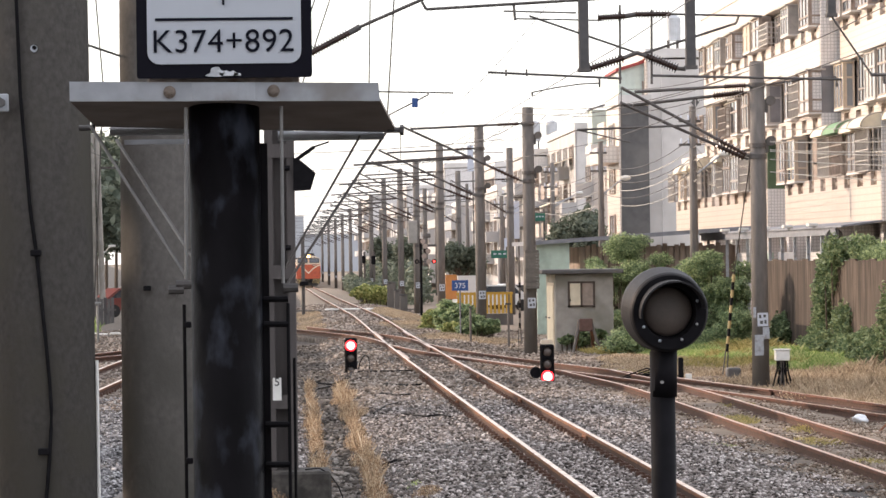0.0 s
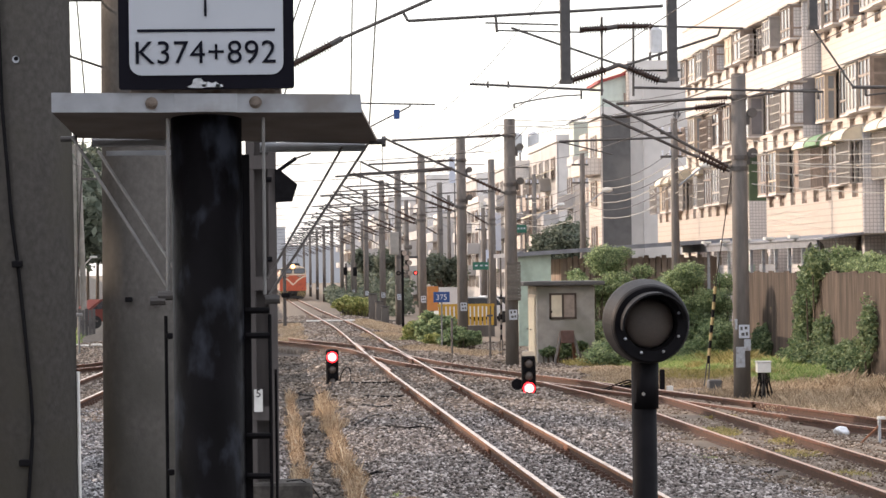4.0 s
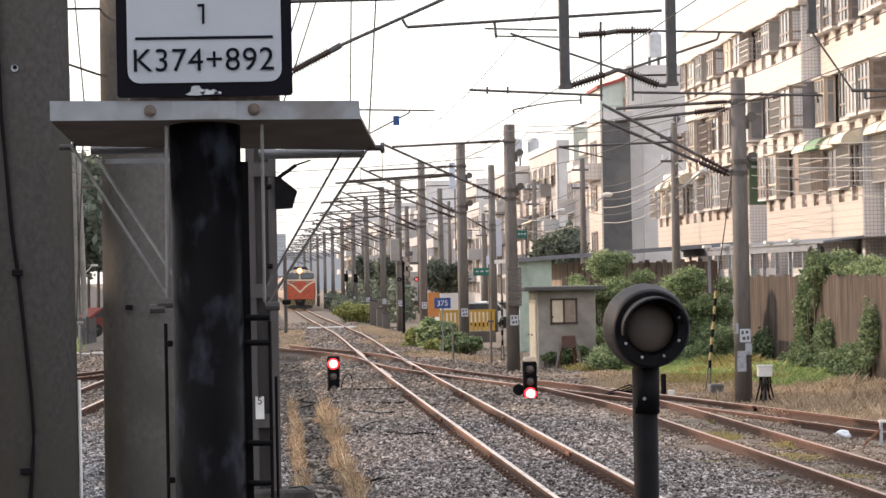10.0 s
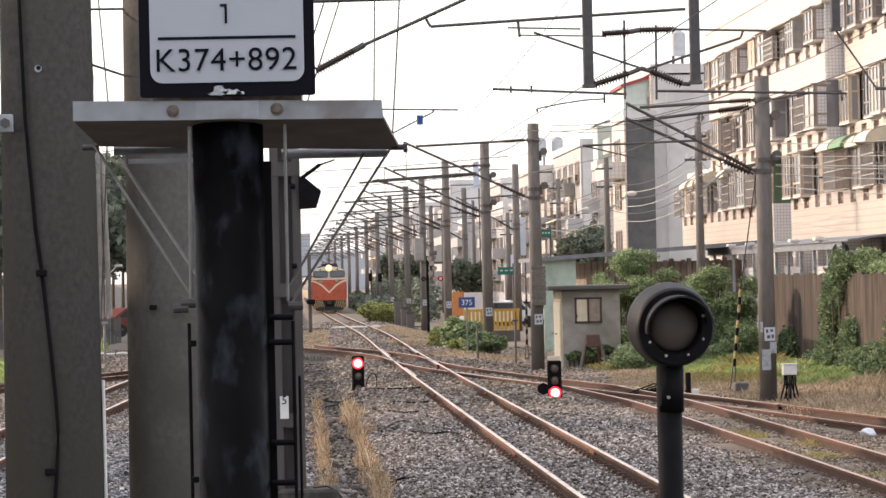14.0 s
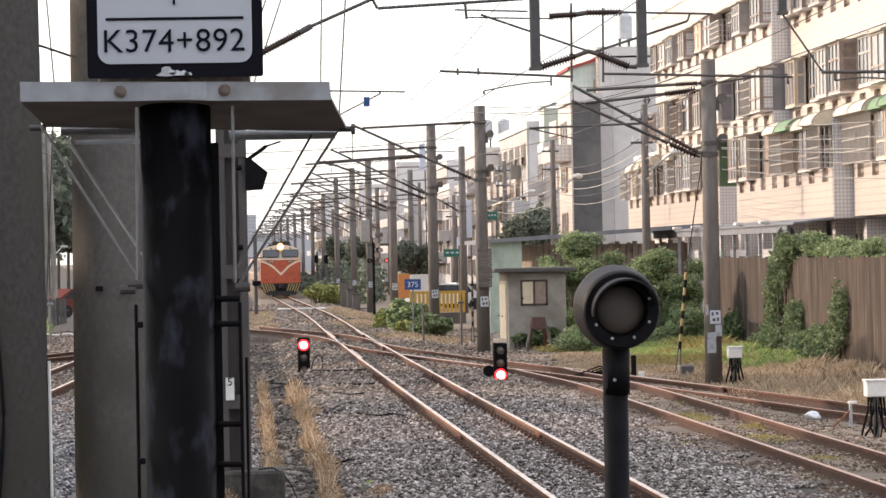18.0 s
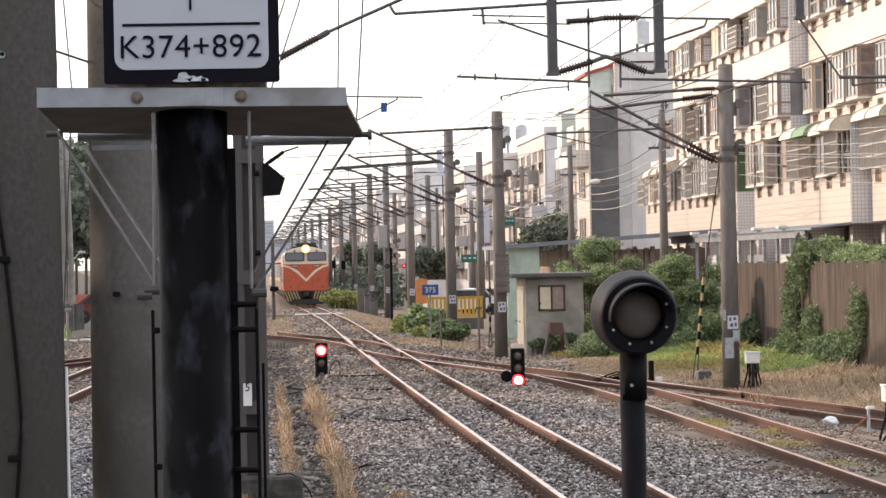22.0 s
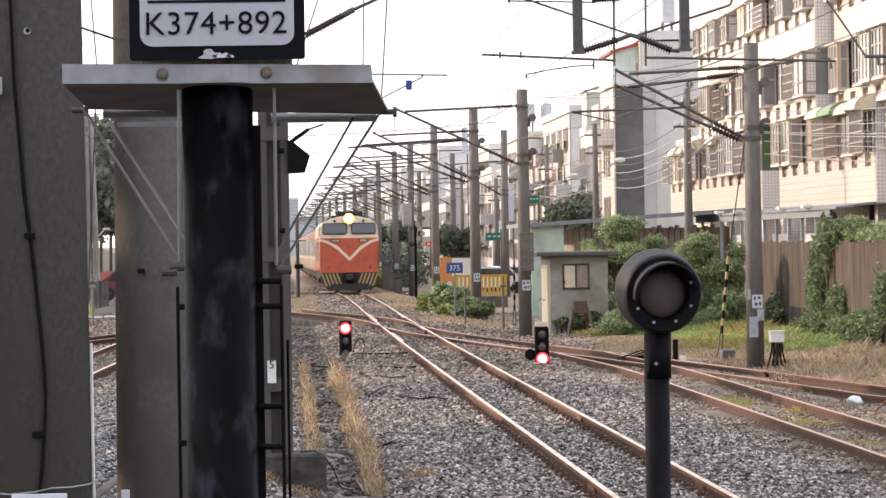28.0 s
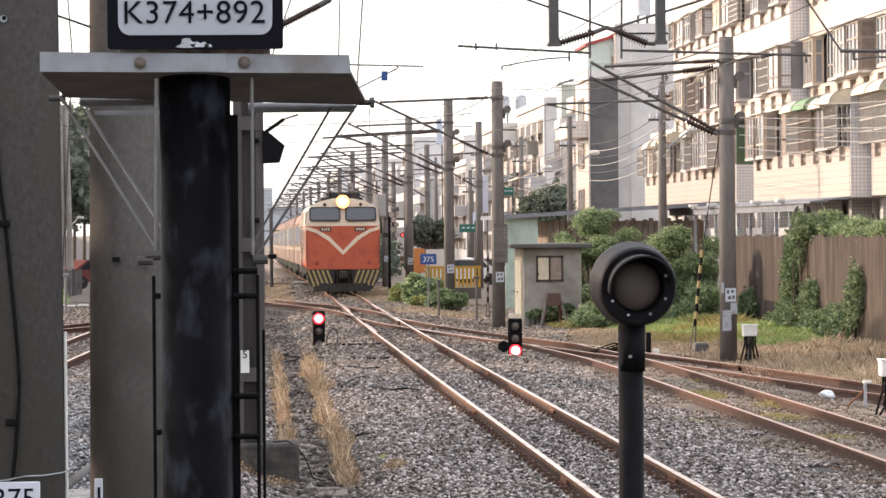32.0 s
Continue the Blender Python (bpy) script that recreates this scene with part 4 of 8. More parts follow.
seg(vee, at(2.92, 4.45), at(2.925, 4.41), 0.012, "wire_clip")
seg(vee, at(3.71, 4.60), at(3.71, 4.50), 0.012, "drop_bracket")
for xk in (2.62, 2.86):
    seg(vee, at(xk, 4.64), at(xk, 4.72), 0.012, "lug")
side_arm = thing("side_cantilever", at(6.9, 4.6), "steel cantilever tube over the siding", "cantilever")
seg(side_arm, at(6.89, 4.61), at(8.4, 4.60), 0.020)
seg(side_arm, at(6.44, 5.30), at(6.90, 4.62), 0.012, "hanger")
seg(side_arm, at(7.05, 4.61), at(7.05, 4.51), 0.016, "drop_bracket")
for k in range(5):
    seg(side_arm, at(7.05 + 0.16 * k, 4.51 + 0.03 * math.sin(k * 0.75)), at(7.21 + 0.16 * k, 4.51 + 0.03 * math.sin(k * 0.75 + 0.75)), 0.010, "steady_arm")


# ---- overhead wires ----
def wire(name, pts, r, label, material="wire", sag=0.0, group="overhead wires", k=10):
    a = Vector(pts[0])
    line = [Vector((0, 0, 0))]
    for p, q in zip(pts, pts[1:]):
        p, q = Vector(p), Vector(q)
        for i in range(1, k + 1):
            t = i / k
            line.append(p.lerp(q, t) - Vector((0, 0, sag * 4 * t * (1 - t))) - a)
    w = part(name, sweep(B(), line, r, 5), M[material])
    w.location = a
    return tagged(w, label, "wire", group)


sup = [-12, 38.7, 98, 152, 202, 236, 271, 306, 345, 385, 430, 480, 540]
wire("contact_wire", [(curve_at(MAIN, y)[0] + (0.18 if i % 2 else -0.18), y, 5.0) for i, y in enumerate(sup)], 0.006, "thin dark contact wire above the main track", k=3)
wire("messenger_wire", [(curve_at(MAIN, y)[0], y, 6.35) for y in sup], 0.005, "sagging dark messenger wire above the main track", sag=0.55, k=8)
wire("contact_wire", [(curve_at(LEFT, y)[0], y, 5.0) for y in (20, 150, 205, 255, 305, 360, 420, 490)], 0.008, "thin dark contact wire above the second track", k=3)
wire("messenger_wire", [(curve_at(LEFT, y)[0], y, 6.35) for y in (20, 150, 205, 255, 305, 360, 420, 490)], 0.008, "sagging dark messenger wire above the second track", sag=0.5, k=6)
wire("contact_wire", [(7.3, 0, 5.05), (7.3, 38.7, 5.05), (7.25, 74.2, 5.1), (6.2, 98, 5.3), (4.4, 152, 5.4)], 0.008, "thin dark contact wire above the siding", k=3)
wire("messenger_wire", [(7.3, 0, 6.3), (7.3, 38.7, 5.52), (7.7, 74.2, 6.24), (7.1, 98, 6.5), (4.4, 152, 6.5)], 0.007, "sagging messenger wire above the siding", sag=0.3, k=8)
for off, z in ((0.0, 6.9), (0.5, 6.7), (-0.4, 6.75)):
    wire("feeder_wire", [(10.7 + off, 74.2, z - 0.2), (7.3 + off, 98, z), (7.22 + off, 120, z + 0.1), (7.2 + off, 152, z + 0.3), (7.15 + off, 202, z + 0.6), (7.2 + off, 271, z + 0.5), (7.0 + off, 385, z + 0.4), (6.4 + off, 540, z + 0.4)], 0.010, "dark feeder wire strung from pole to pole", sag=0.35, k=5)
for i in range(14):
    y0 = 104 + i * 26
    x = curve_at(MAIN, y0)[0]
    wire("cross_wire", [(x - 5.5, y0 + 3, 5.9 + 0.12 * (i % 3)), (7.1, y0 + 3, 6.3 + 0.15 * (i % 2))], 0.012, "dark cross-span wire between the poles", sag=0.1, k=4)
# pale telephone and power cables along the street
for i, (za, zb) in enumerate(((6.3, 5.8), (5.9, 5.55), (5.6, 5.3), (5.45, 4.9), (5.15, 4.6), (4.75, 4.3))):
    wire("street_cable", [(10.9, 74, za - 1.0 + 0.12 * i), (17.0, 66, za - 0.75)], 0.011, "pale sagging cable between the pole and the houses", "wire_pale", sag=0.18, group="street cables")
    wire("street_cable", [(14.0, 112, za + 0.3), (14.2, 146, zb + 0.6), (13.9, 190, zb + 1.0), (13.4, 240, zb + 1.2)], 0.014, "sagging street cable between the utility poles", "wire_pale" if i % 2 else "wire", sag=0.5, group="street cables", k=8)
    wire("street_cable", [(14.0, 112, za + 0.2), (18.4, 128 + 6 * i, zb + 0.4 * i)], 0.011, "thin service cable to the houses", "wire_pale", sag=0.3, group="street cables")
# stay wires beside the column and the near poles
wire("stay_wire", [(1.109, PY, 7.7), (1.022, PY, 4.488)], 0.008, "thin straight steel stay wire behind the portal column", k=1)
wire("stay_wire", [(1.483, PY, 7.7), (1.232, PY, 4.198)], 0.009, "thin straight steel stay wire behind the portal column", k=1)
wire("stay_wire", [(-0.70, 20, 5.6), (-0.545, 20, 3.0), (-0.40, 20, -0.2)], 0.007, "thin stay wire between the concrete poles", k=1)
wire("stay_wire", [(-0.72, 20, 4.9), (-0.66, 20, 3.0), (-0.58, 20, -0.2)], 0.006, "thin stay wire between the concrete poles", k=1)
wire("cross_wire", [(-0.95, 13.4, 3.64), (-0.43, 13.5, 3.645)], 0.005, "thin cross wire tied between the concrete poles", k=1)
wire("cross_wire", [(-0.95, 13.4, 3.48), (-0.43, 13.5, 3.30)], 0.005, "thin slanting wire tied between the concrete poles", k=1)
tag = thing("hanging_tag", (1.554, PY, 4.346), "small dark blue tag on an overhead tube", "tag")
part("plate", box(B(), (0, 0, 0), (0.071, 0.02, 0.11), bevel=0.004), M["blue"], tag)
part("tube", tube(B(), (-0.322, 0.03, -0.148), (0.155, 0.03, 0.09), 0.008, 6), M["tube"], tag)
part("upper_tube", tube(B(), (-0.545, 0.03, 0.138), (0.452, 0.03, 0.11), 0.009, 6), M["tube"], tag)
part("drop_bracket", tube(B(), (0.155, 0.03, 0.09), (0.16, 0.03, 0.12), 0.010, 6), M["tube"], tag)

# ---- foreground: signal post with kilometre board, tray, stays, step irons ----
def world_of(ob):
    m = ob.matrix_basis.copy()
    return world_of(ob.parent) @ m if ob.parent else m


def letters(name, body, size, x, y, z, parent, material, extrude=0.0015, space=1.0, thin=0.0):
    c = bpy.data.curves.new(name, "FONT")
    c.body, c.size, c.extrude, c.align_x, c.space_character, c.offset = body, size, extrude, "CENTER", space, -thin
    o = new(name, c)
    me = bpy.data.meshes.new_from_object(o)
    scene.collection.objects.unlink(o)
    bpy.data.objects.remove(o)
    me.materials.clear()
    me.materials.append(material)
    ob = new(name, me)
    ob.parent = parent
    ob.matrix_basis = world_of(parent).inverted() @ pose(x, y, z, 90, 0, 0)
    return ob


def rounded(w, h, r, k=5):
    pts = []
    for cx, cz, a0 in ((w / 2 - r, h / 2 - r, 0), (-w / 2 + r, h / 2 - r, 90), (-w / 2 + r, -h / 2 + r, 180), (w / 2 - r, -h / 2 + r, 270)):
        for i in range(k + 1):
            a = radians(a0 + 90 * i / k)
            pts.append((cx + r * math.cos(a), cz + r * math.sin(a)))
    return pts


FY = 6.6
mast = thing("signal_post", (-0.116, FY + 0.07, -0.2), "black tarred steel signal post with peeling grey patches", "post")
part("post", tube(B(), (0, 0, 0), (0, 0, 3.06), 0.0705, 32), M["black"], mast, smooth=True)
part("collar", tube(B(), (0, 0, 3.055), (0, 0, 3.10), 0.0708, 32), M["black"], mast)
board = thing("kilometre_board", (-0.112, FY - 0.03, 2.906), "dark navy board with a white panel reading K374+892", "sign")
part("board", prism(B(), [(a, b + 0.160) for a, b in rounded(0.344, 0.321, 0.006)], -0.008, 0.008), M["sign_navy"], board)
part("white_panel", prism(B(), [(a, b + 0.172) for a, b in rounded(0.302, 0.29, 0.024)], -0.0105, -0.0085), M["sign_grey"], board)
part("divider", box(B(), (0, -0.0115, 0.1147), (0.270, 0.0015, 0.0055)), M["sign_ink"], board)
letters("kilometre_lettering", "K374+892", 0.0640, -0.1145, FY - 0.0415, 2.906 + 0.050, board, M["sign_ink"], space=1.045, thin=0.0001)
letters("upper_digit", "1", 0.058, -0.113, FY - 0.0415, 2.906 + 0.142, board, M["sign_ink"], thin=0.0005)
part("digit_flag", box(B(), (-0.0055, -0.0115, 0.1785), (0.013, 0.0015, 0.005), pose(0, 0, 0)), M["sign_ink"], board)
rk = random.Random(14)
for cx, w, h in ((-0.016, 0.022, 0.019), (0.006, 0.020, 0.012), (0.024, 0.010, 0.008)):
    k = 14
    flake = [(cx + w * math.cos(6.283 * i / k) * rk.uniform(0.55, 1.1), 0.004 + h * max(-0.15, math.sin(6.283 * i / k)) * rk.uniform(0.5, 1.1)) for i in range(k)]
    part("flaking_paint", prism(B(), flake, -0.0105, -0.0083), M["peel"], board)

tray = thing("cable_tray", (-0.115, FY - 0.02, 2.86), "galvanised steel hood tray bolted across the signal post", "tray")
fr = B()
prism(fr, [(-0.302, 0.042), (0.305, 0.033), (0.308, -0.003), (-0.302, 0.003)], -0.006, 0.0)
part("front_flange", fr, M["galv"], tray)
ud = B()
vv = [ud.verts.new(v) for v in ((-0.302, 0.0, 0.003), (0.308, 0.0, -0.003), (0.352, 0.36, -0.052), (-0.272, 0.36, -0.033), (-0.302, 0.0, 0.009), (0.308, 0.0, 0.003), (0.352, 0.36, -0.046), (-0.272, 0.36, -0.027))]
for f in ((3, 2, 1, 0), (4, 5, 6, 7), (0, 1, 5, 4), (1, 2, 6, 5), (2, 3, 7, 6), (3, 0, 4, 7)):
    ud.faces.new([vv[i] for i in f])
part("tray_plate", ud, M["alu_under"], tray, "grey-brown underside")
for fx, fw, fz in ((-0.150, 0.185, -0.037), (0.215, 0.22, -0.052)):
    part("rear_flange", prism(B(), [(0.350, fz - 0.012), (0.366, fz + 0.006), (0.369, fz + 0.004), (0.353, fz - 0.015)], fx - fw / 2, fx + fw / 2, "x"), M["galv"], tray)
part("mount_plate", box(B(), (0.0, 0.035, 0.046), (0.30, 0.012, 0.05), bevel=0.003), M["stained_bolt"], tray, "stained steel mounting plate")
part("rear_bracket", box(B(), (-0.140, 0.40, -0.064), (0.15, 0.008, 0.010)), M["galv"], tray)
arc = [(0.112 * math.sin(radians(q)), 0.047 - 0.064 * math.cos(radians(q))) for q in range(-48, 49, 8)]
part("clamp_strap", prism(B(), arc + [(u * 0.96, v + 0.004) for u, v in arc[::-1]], 0.001, 0.0365, "z"), M["galv"], tray, "curved galvanised clamp strap")
for bx in (-0.106, 0.098):
    b9 = B()
    tube(b9, (bx, -0.005, 0.019), (bx, -0.009, 0.019), 0.0125, 14)
    tube(b9, (bx, -0.009, 0.019), (bx, -0.017, 0.019), 0.0075, 6)
    part("bolt", b9, M["stained_bolt"], tray)
for bx, bz in ((-0.285, -0.036), (0.352, -0.048)):
    b9 = B()
    tube(b9, (bx - 0.02, 0.33, bz), (bx + 0.012, 0.33, bz), 0.006, 8)
    tube(b9, (bx + 0.006, 0.33, bz), (bx + 0.014, 0.33, bz), 0.011, 6)
    part("end_bolt", b9, M["steel"], tray)

stays = thing("tray_stays", (-0.11, 6.7, 2.5), "thin galvanised stay rods bracing the tray to the post", "stay rods")
for p, q, r in (((-0.385, 6.72, 2.82), (-0.195, 6.66, 2.515), 0.0034), ((-0.345, 6.95, 2.80), (-0.178, 6.70, 2.545), 0.0034), ((0.216, 6.95, 2.81), (0.0, 6.70, 2.49), 0.0028), ((0.160, 6.9, 2.80), (0.002, 6.72, 2.53), 0.0024), ((-0.190, 6.60, 2.85), (-0.195, 6.64, 2.51), 0.0040), ((-0.002, 6.60, 2.85), (-0.003, 6.64, 2.50), 0.0034)):
    # thinner right-hand rods are backlit: dark tube steel stands for their shade
    part("rod", tube(B(), Vector(p) - Vector((-0.11, 6.7, 2.5)), Vector(q) - Vector((-0.11, 6.7, 2.5)), r, 8), M["rod" if r > 0.003 else "tube"], stays)
for p in ((-0.2, 6.63, 2.50), (0.012, 6.66, 2.49), (-0.215, 6.63, 2.49)):
    part("rod_clamp", tube(B(), Vector(p) - Vector((-0.125, 6.7, 2.5)), Vector(p) - Vector((-0.095, 6.7, 2.5)), 0.009, 8), M["steel"], stays)

ladder = thing("step_ladder", (-0.03, 6.69, -0.2), "narrow black step irons and cable rods on the signal post", "ladder")
part("stile", box(B(), (-0.012, 0.0, 1.49), (0.022, 0.03, 2.98)), M["black_flat"], ladder)
for z in (2.668, 2.618, 2.418, 2.338):
    part("rung", tube(B(), (-0.012, -0.03, z), (0.036, -0.03, z), 0.0062, 8), M["black_flat"], ladder)
part("cable_rod", tube(B(), (0.036, -0.03, 0), (0.036, -0.03, 2.66), 0.0036, 8), M["black_flat"], ladder)
part("cable_rod", tube(B(), (0.047, -0.02, 0), (0.047, -0.02, 2.55), 0.003, 8), M["black_flat"], ladder)

conduit = thing("cable_conduit", (-0.196, 6.62, -0.2), "black cable clipped along a grey conduit on the signal post", "conduit")
part("cable", tube(B(), (-0.004, 0.02, 0), (-0.004, 0.02, 2.66), 0.0035, 8), M["black_flat"], conduit)
for z in (2.62, 2.35, 2.09):
    part("cable_clip", box(B(), (0.003, 0.01, z), (0.014, 0.02, 0.012), bevel=0.002), M["black_flat"], conduit)


# ---- near concrete poles ----
def near_pole(x, y, r0, r1, label):
    p = thing("concrete_pole", (x, y, -0.2), label, "pole", "near concrete poles")
    # the nearer pole takes the shaded, darker copy of the concrete
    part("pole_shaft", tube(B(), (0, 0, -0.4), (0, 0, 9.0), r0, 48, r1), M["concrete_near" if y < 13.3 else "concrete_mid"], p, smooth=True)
    return p


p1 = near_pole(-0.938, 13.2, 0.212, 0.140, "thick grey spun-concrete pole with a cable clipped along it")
cb = B()
pts = [(-0.09, 3.9), (-0.075, 3.4), (-0.042, 2.95), (-0.02, 2.777), (0.01, 2.46), (0.024, 2.294), (0.030, 2.18), (0.028, 2.1), (0.02, 1.987), (0.011, 1.878), (0.0, 1.786), (-0.006, 1.7), (-0.03, 1.2), (-0.03, 0.2)]
sweep(cb, [(a, -0.208 + 0.012 * (b - 1.8), b) for a, b in pts], 0.0075, 8)
part("cable", cb, M["black_flat"], p1)
for z, x in ((2.785, -0.022), (2.014, -0.003)):
    part("cable_clip", box(B(), (x, -0.205, z), (0.042, 0.03, 0.026), bevel=0.004), M["black_flat"], p1)
ah = part("anchor_ring", tube(B(), (-0.02, -0.18, 3.58), (-0.02, -0.192, 3.58), 0.014, 12), M["galv"], p1)
part("anchor_hole", tube(B(), (-0.018, -0.19, 3.583), (-0.018, -0.194, 3.583), 0.009, 12), M["black_flat"], ah)
pl = part("pole_plate", box(B(), (0.0, -0.215, 1.715), (0.215, 0.010, 0.14), bevel=0.004), M["sign_white"], p1, "white enamel plate reading 375, its rim chipped")
letters("plate_digits", "375", 0.112, -0.931, 13.2 - 0.2215, 1.482, pl, M["sign_ink"], space=1.0)
tie = [(-0.25, -0.10, 1.79), (-0.12, -0.20, 1.783), (-0.02, -0.222, 1.792), (0.05, -0.218, 1.806), (0.12, -0.19, 1.806), (0.19, -0.12, 1.812), (0.225, -0.03, 1.825)]
part("tie_wire", sweep(B(), tie, 0.0032, 6), M["galv"], p1, "thin wire tied round the pole and its pipe")
part("conduit_pipe", tube(B(), (0.205, -0.03, 0), (0.198, -0.03, 2.36), 0.007, 10), M["white"], p1, "white plastic pipe")
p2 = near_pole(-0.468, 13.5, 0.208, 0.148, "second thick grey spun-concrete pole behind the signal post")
part("cable_clip", box(B(), (-0.075, -0.205, 2.64), (0.03, 0.03, 0.02), bevel=0.003), M["black_flat"], p2)
part("step_bolt", tube(B(), (0.03, -0.19, 2.62), (0.03, -0.25, 2.62), 0.014, 8), M["steel"], p2)
q2 = part("edge_plate", box(B(), (-0.154, -0.155, 1.695), (0.034, 0.010, 0.145), bevel=0.003), M["sign_white"], p2, "white plate at the pole's edge")
part("plate_marking", box(B(), (-0.152, -0.162, 1.71), (0.010, 0.004, 0.045)), M["sign_ink"], q2)
brk = part("bracket_plate", box(B(), (-0.20, -0.19, 3.37), (0.16, 0.02, 0.07), bevel=0.004), M["galv"], p1, "galvanised bracket strapped to the pole")
part("nut", tube(B(), (-0.15, -0.20, 3.37), (-0.15, -0.225, 3.37), 0.02, 6), M["steel"], brk)
part("rod", tube(B(), (-0.20, -0.20, 3.42), (-0.14, -0.20, 5.0), 0.006, 6), M["galv"], brk)

# ---- round hooded signal on a thin black post ----
dome = thing("hooded_signal", (1.51, 13.2, -0.2), "round black hooded signal lamp, unlit, on a thin black post", "signal")
part("post", tube(B(), (-0.012, 0, 0), (-0.012, 0, 2.36), 0.050, 24), M["black_flat"], dome, smooth=True)
part("sleeve", tube(B(), (-0.008, 0, 2.18), (-0.005, 0, 2.38), 0.0535, 24), M["black_flat"], dome, smooth=True)
HEAD = Matrix.Translation((0.0, 0, 2.525)) @ pose(0, 0, 0, 4, 0, 3.3)


def head_part(name, bm, material, label="", smooth=False):
    bm.transform(HEAD)
    return part(name, bm, material, dome, label, smooth)


def ring(bm, r, y, n=56, cx=0.0, cz=0.0):
    return [bm.verts.new((cx + r * math.cos(6.28319 * i / n), y, cz + r * math.sin(6.28319 * i / n))) for i in range(n)]


hd = B()
rs = [ring(hd, r, y) for r, y in ((0.05, 0.16), (0.11, 0.145), (0.150, 0.11), (0.167, 0.06), (0.169, 0.02), (0.157, -0.10), (0.151, -0.112))]
for a, b in zip(rs, rs[1:]):
    for i in range(56):
        hd.faces.new((a[i], a[(i + 1) % 56], b[(i + 1) % 56], b[i]))
hd.faces.new(rs[0][::-1])
bmesh.ops.recalc_face_normals(hd, faces=hd.faces[:])
head_part("housing", hd, M["dome_paint"], "dull charcoal bell-shaped lamp housing")
fr_ = B()
rs = [ring(fr_, r, y) for r, y in ((0.151, -0.112), (0.146, -0.122), (0.106, -0.122), (0.101, -0.062))]
for a, b in zip(rs, rs[1:]):
    for i in range(56):
        fr_.faces.new((a[i], a[(i + 1) % 56], b[(i + 1) % 56], b[i]))
fr_.faces.new(rs[-1])
bmesh.ops.recalc_face_normals(fr_, faces=fr_.faces[:])
head_part("front_ring", fr_, M["black_flat"], "black lens ring")
vz = B()
vr = []
for i in range(33):
    a = radians(8 + 180 * i / 32)
    vr.append([vz.verts.new((0.006 + r * math.cos(a), y, r * math.sin(a))) for r, y in ((0.122, -0.115), (0.126, -0.19 - 0.035 * math.sin(a)), (0.133, -0.19 - 0.035 * math.sin(a)), (0.130, -0.115))])
for a, b in zip(vr, vr[1:]):
    for i in range(4):
        vz.faces.new((a[i], b[i], b[(i + 1) % 4], a[(i + 1) % 4]))
vz.faces.new(vr[0])
vz.faces.new(vr[-1][::-1])
bmesh.ops.recalc_face_normals(vz, faces=vz.faces[:])
head_part("visor", vz, M["dome_paint"])
ln = B()
bmesh.ops.create_uvsphere(ln, u_segments=32, v_segments=16, radius=0.099, matrix=Matrix.Translation((0.0, -0.062, 0)) @ Matrix.Diagonal((1, 0.3, 1, 1)))
head_part("lens", ln, M["lens"], "dark unlit beaded lens", True)
for a in (-152, -110, -66, -24, 22):
    x, z = 0.118 * math.cos(radians(a)), 0.118 * math.sin(radians(a))
    s9 = B()
    bmesh.ops.create_uvsphere(s9, u_segments=8, v_segments=6, radius=0.0065, matrix=Matrix.Translation((x, -0.124, z)))
    head_part("screw", s9, M["galv"])
part("post_bolt", tube(B(), (-0.02, -0.05, 2.24), (-0.02, -0.06, 2.24), 0.007, 8), M["galv"], dome)


# ---- dwarf signals ----
def dwarf(x, y, z, h, lit, label):
    d = thing("dwarf_signal", (x, y, z), label, "signal", "dwarf signals beside the tracks")
    part("housing", box(B(), (0, 0, h / 2 + 0.05), (0.30, 0.20, h), bevel=0.03), M["black_flat"], d)
    part("base", box(B(), (0, 0.02, 0.03), (0.26, 0.26, 0.09), bevel=0.01), M["black_flat"], d)
    for i in range(3):
        zc = 0.05 + h * (0.5 + (1 - i) * 0.31)
        on = i == lit
        ring = B()
        n = 20
        for k in range(n):
            a0, a1 = 2 * math.pi * k / n, 2 * math.pi * (k + 1) / n
            vs = [ring.verts.new((r * math.cos(a), yy, zc + r * math.sin(a))) for a in (a0, a1) for r, yy in ((0.115, -0.10), (0.118, -0.17 if math.sin(a) > -0.2 else -0.12))]
            ring.faces.new((vs[0], vs[1], vs[3], vs[2]))
        part("visor", ring, M["black_flat"], d)
        le = B()
        # a lit lens is oversized to carry its red glare
        bmesh.ops.create_uvsphere(le, u_segments=20, v_segments=10, radius=0.135 if on else 0.10, matrix=Matrix.Translation((0, -0.10, zc)) @ Matrix.Diagonal((1, 0.5, 1, 1)))
        lo = part("lens", le, M["red_on"] if on else M["lens_off"], d, "lit red lens" if on else "", smooth=True)
        if on:
            # pale glowing centre stands for the over-bright middle of the lens
            le = B()
            bmesh.ops.create_uvsphere(le, u_segments=16, v_segments=8, radius=0.10, matrix=Matrix.Translation((0, -0.145, zc)) @ Matrix.Diagonal((1, 0.4, 1, 1)))
            part("filament_glow", le, M["red_core"], lo, smooth=True)
    return d


dw = dwarf(1.61, 80.9, -0.41, 0.98, 0, "black three-lamp dwarf signal showing a red top lamp")
cbl = B()
sweep(cbl, [(0.17 + 0.14 * (1 - math.cos(a)), 0, 0.1 + 0.5 * math.sin(a * 0.8)) for a in (0.377 * i for i in range(11))], 0.014, 6)
part("cable_loop", cbl, M["black_flat"], dw)
dw2 = dwarf(5.68, 72.0, -0.28, 0.86, 2, "black three-lamp dwarf signal showing a red bottom lamp")
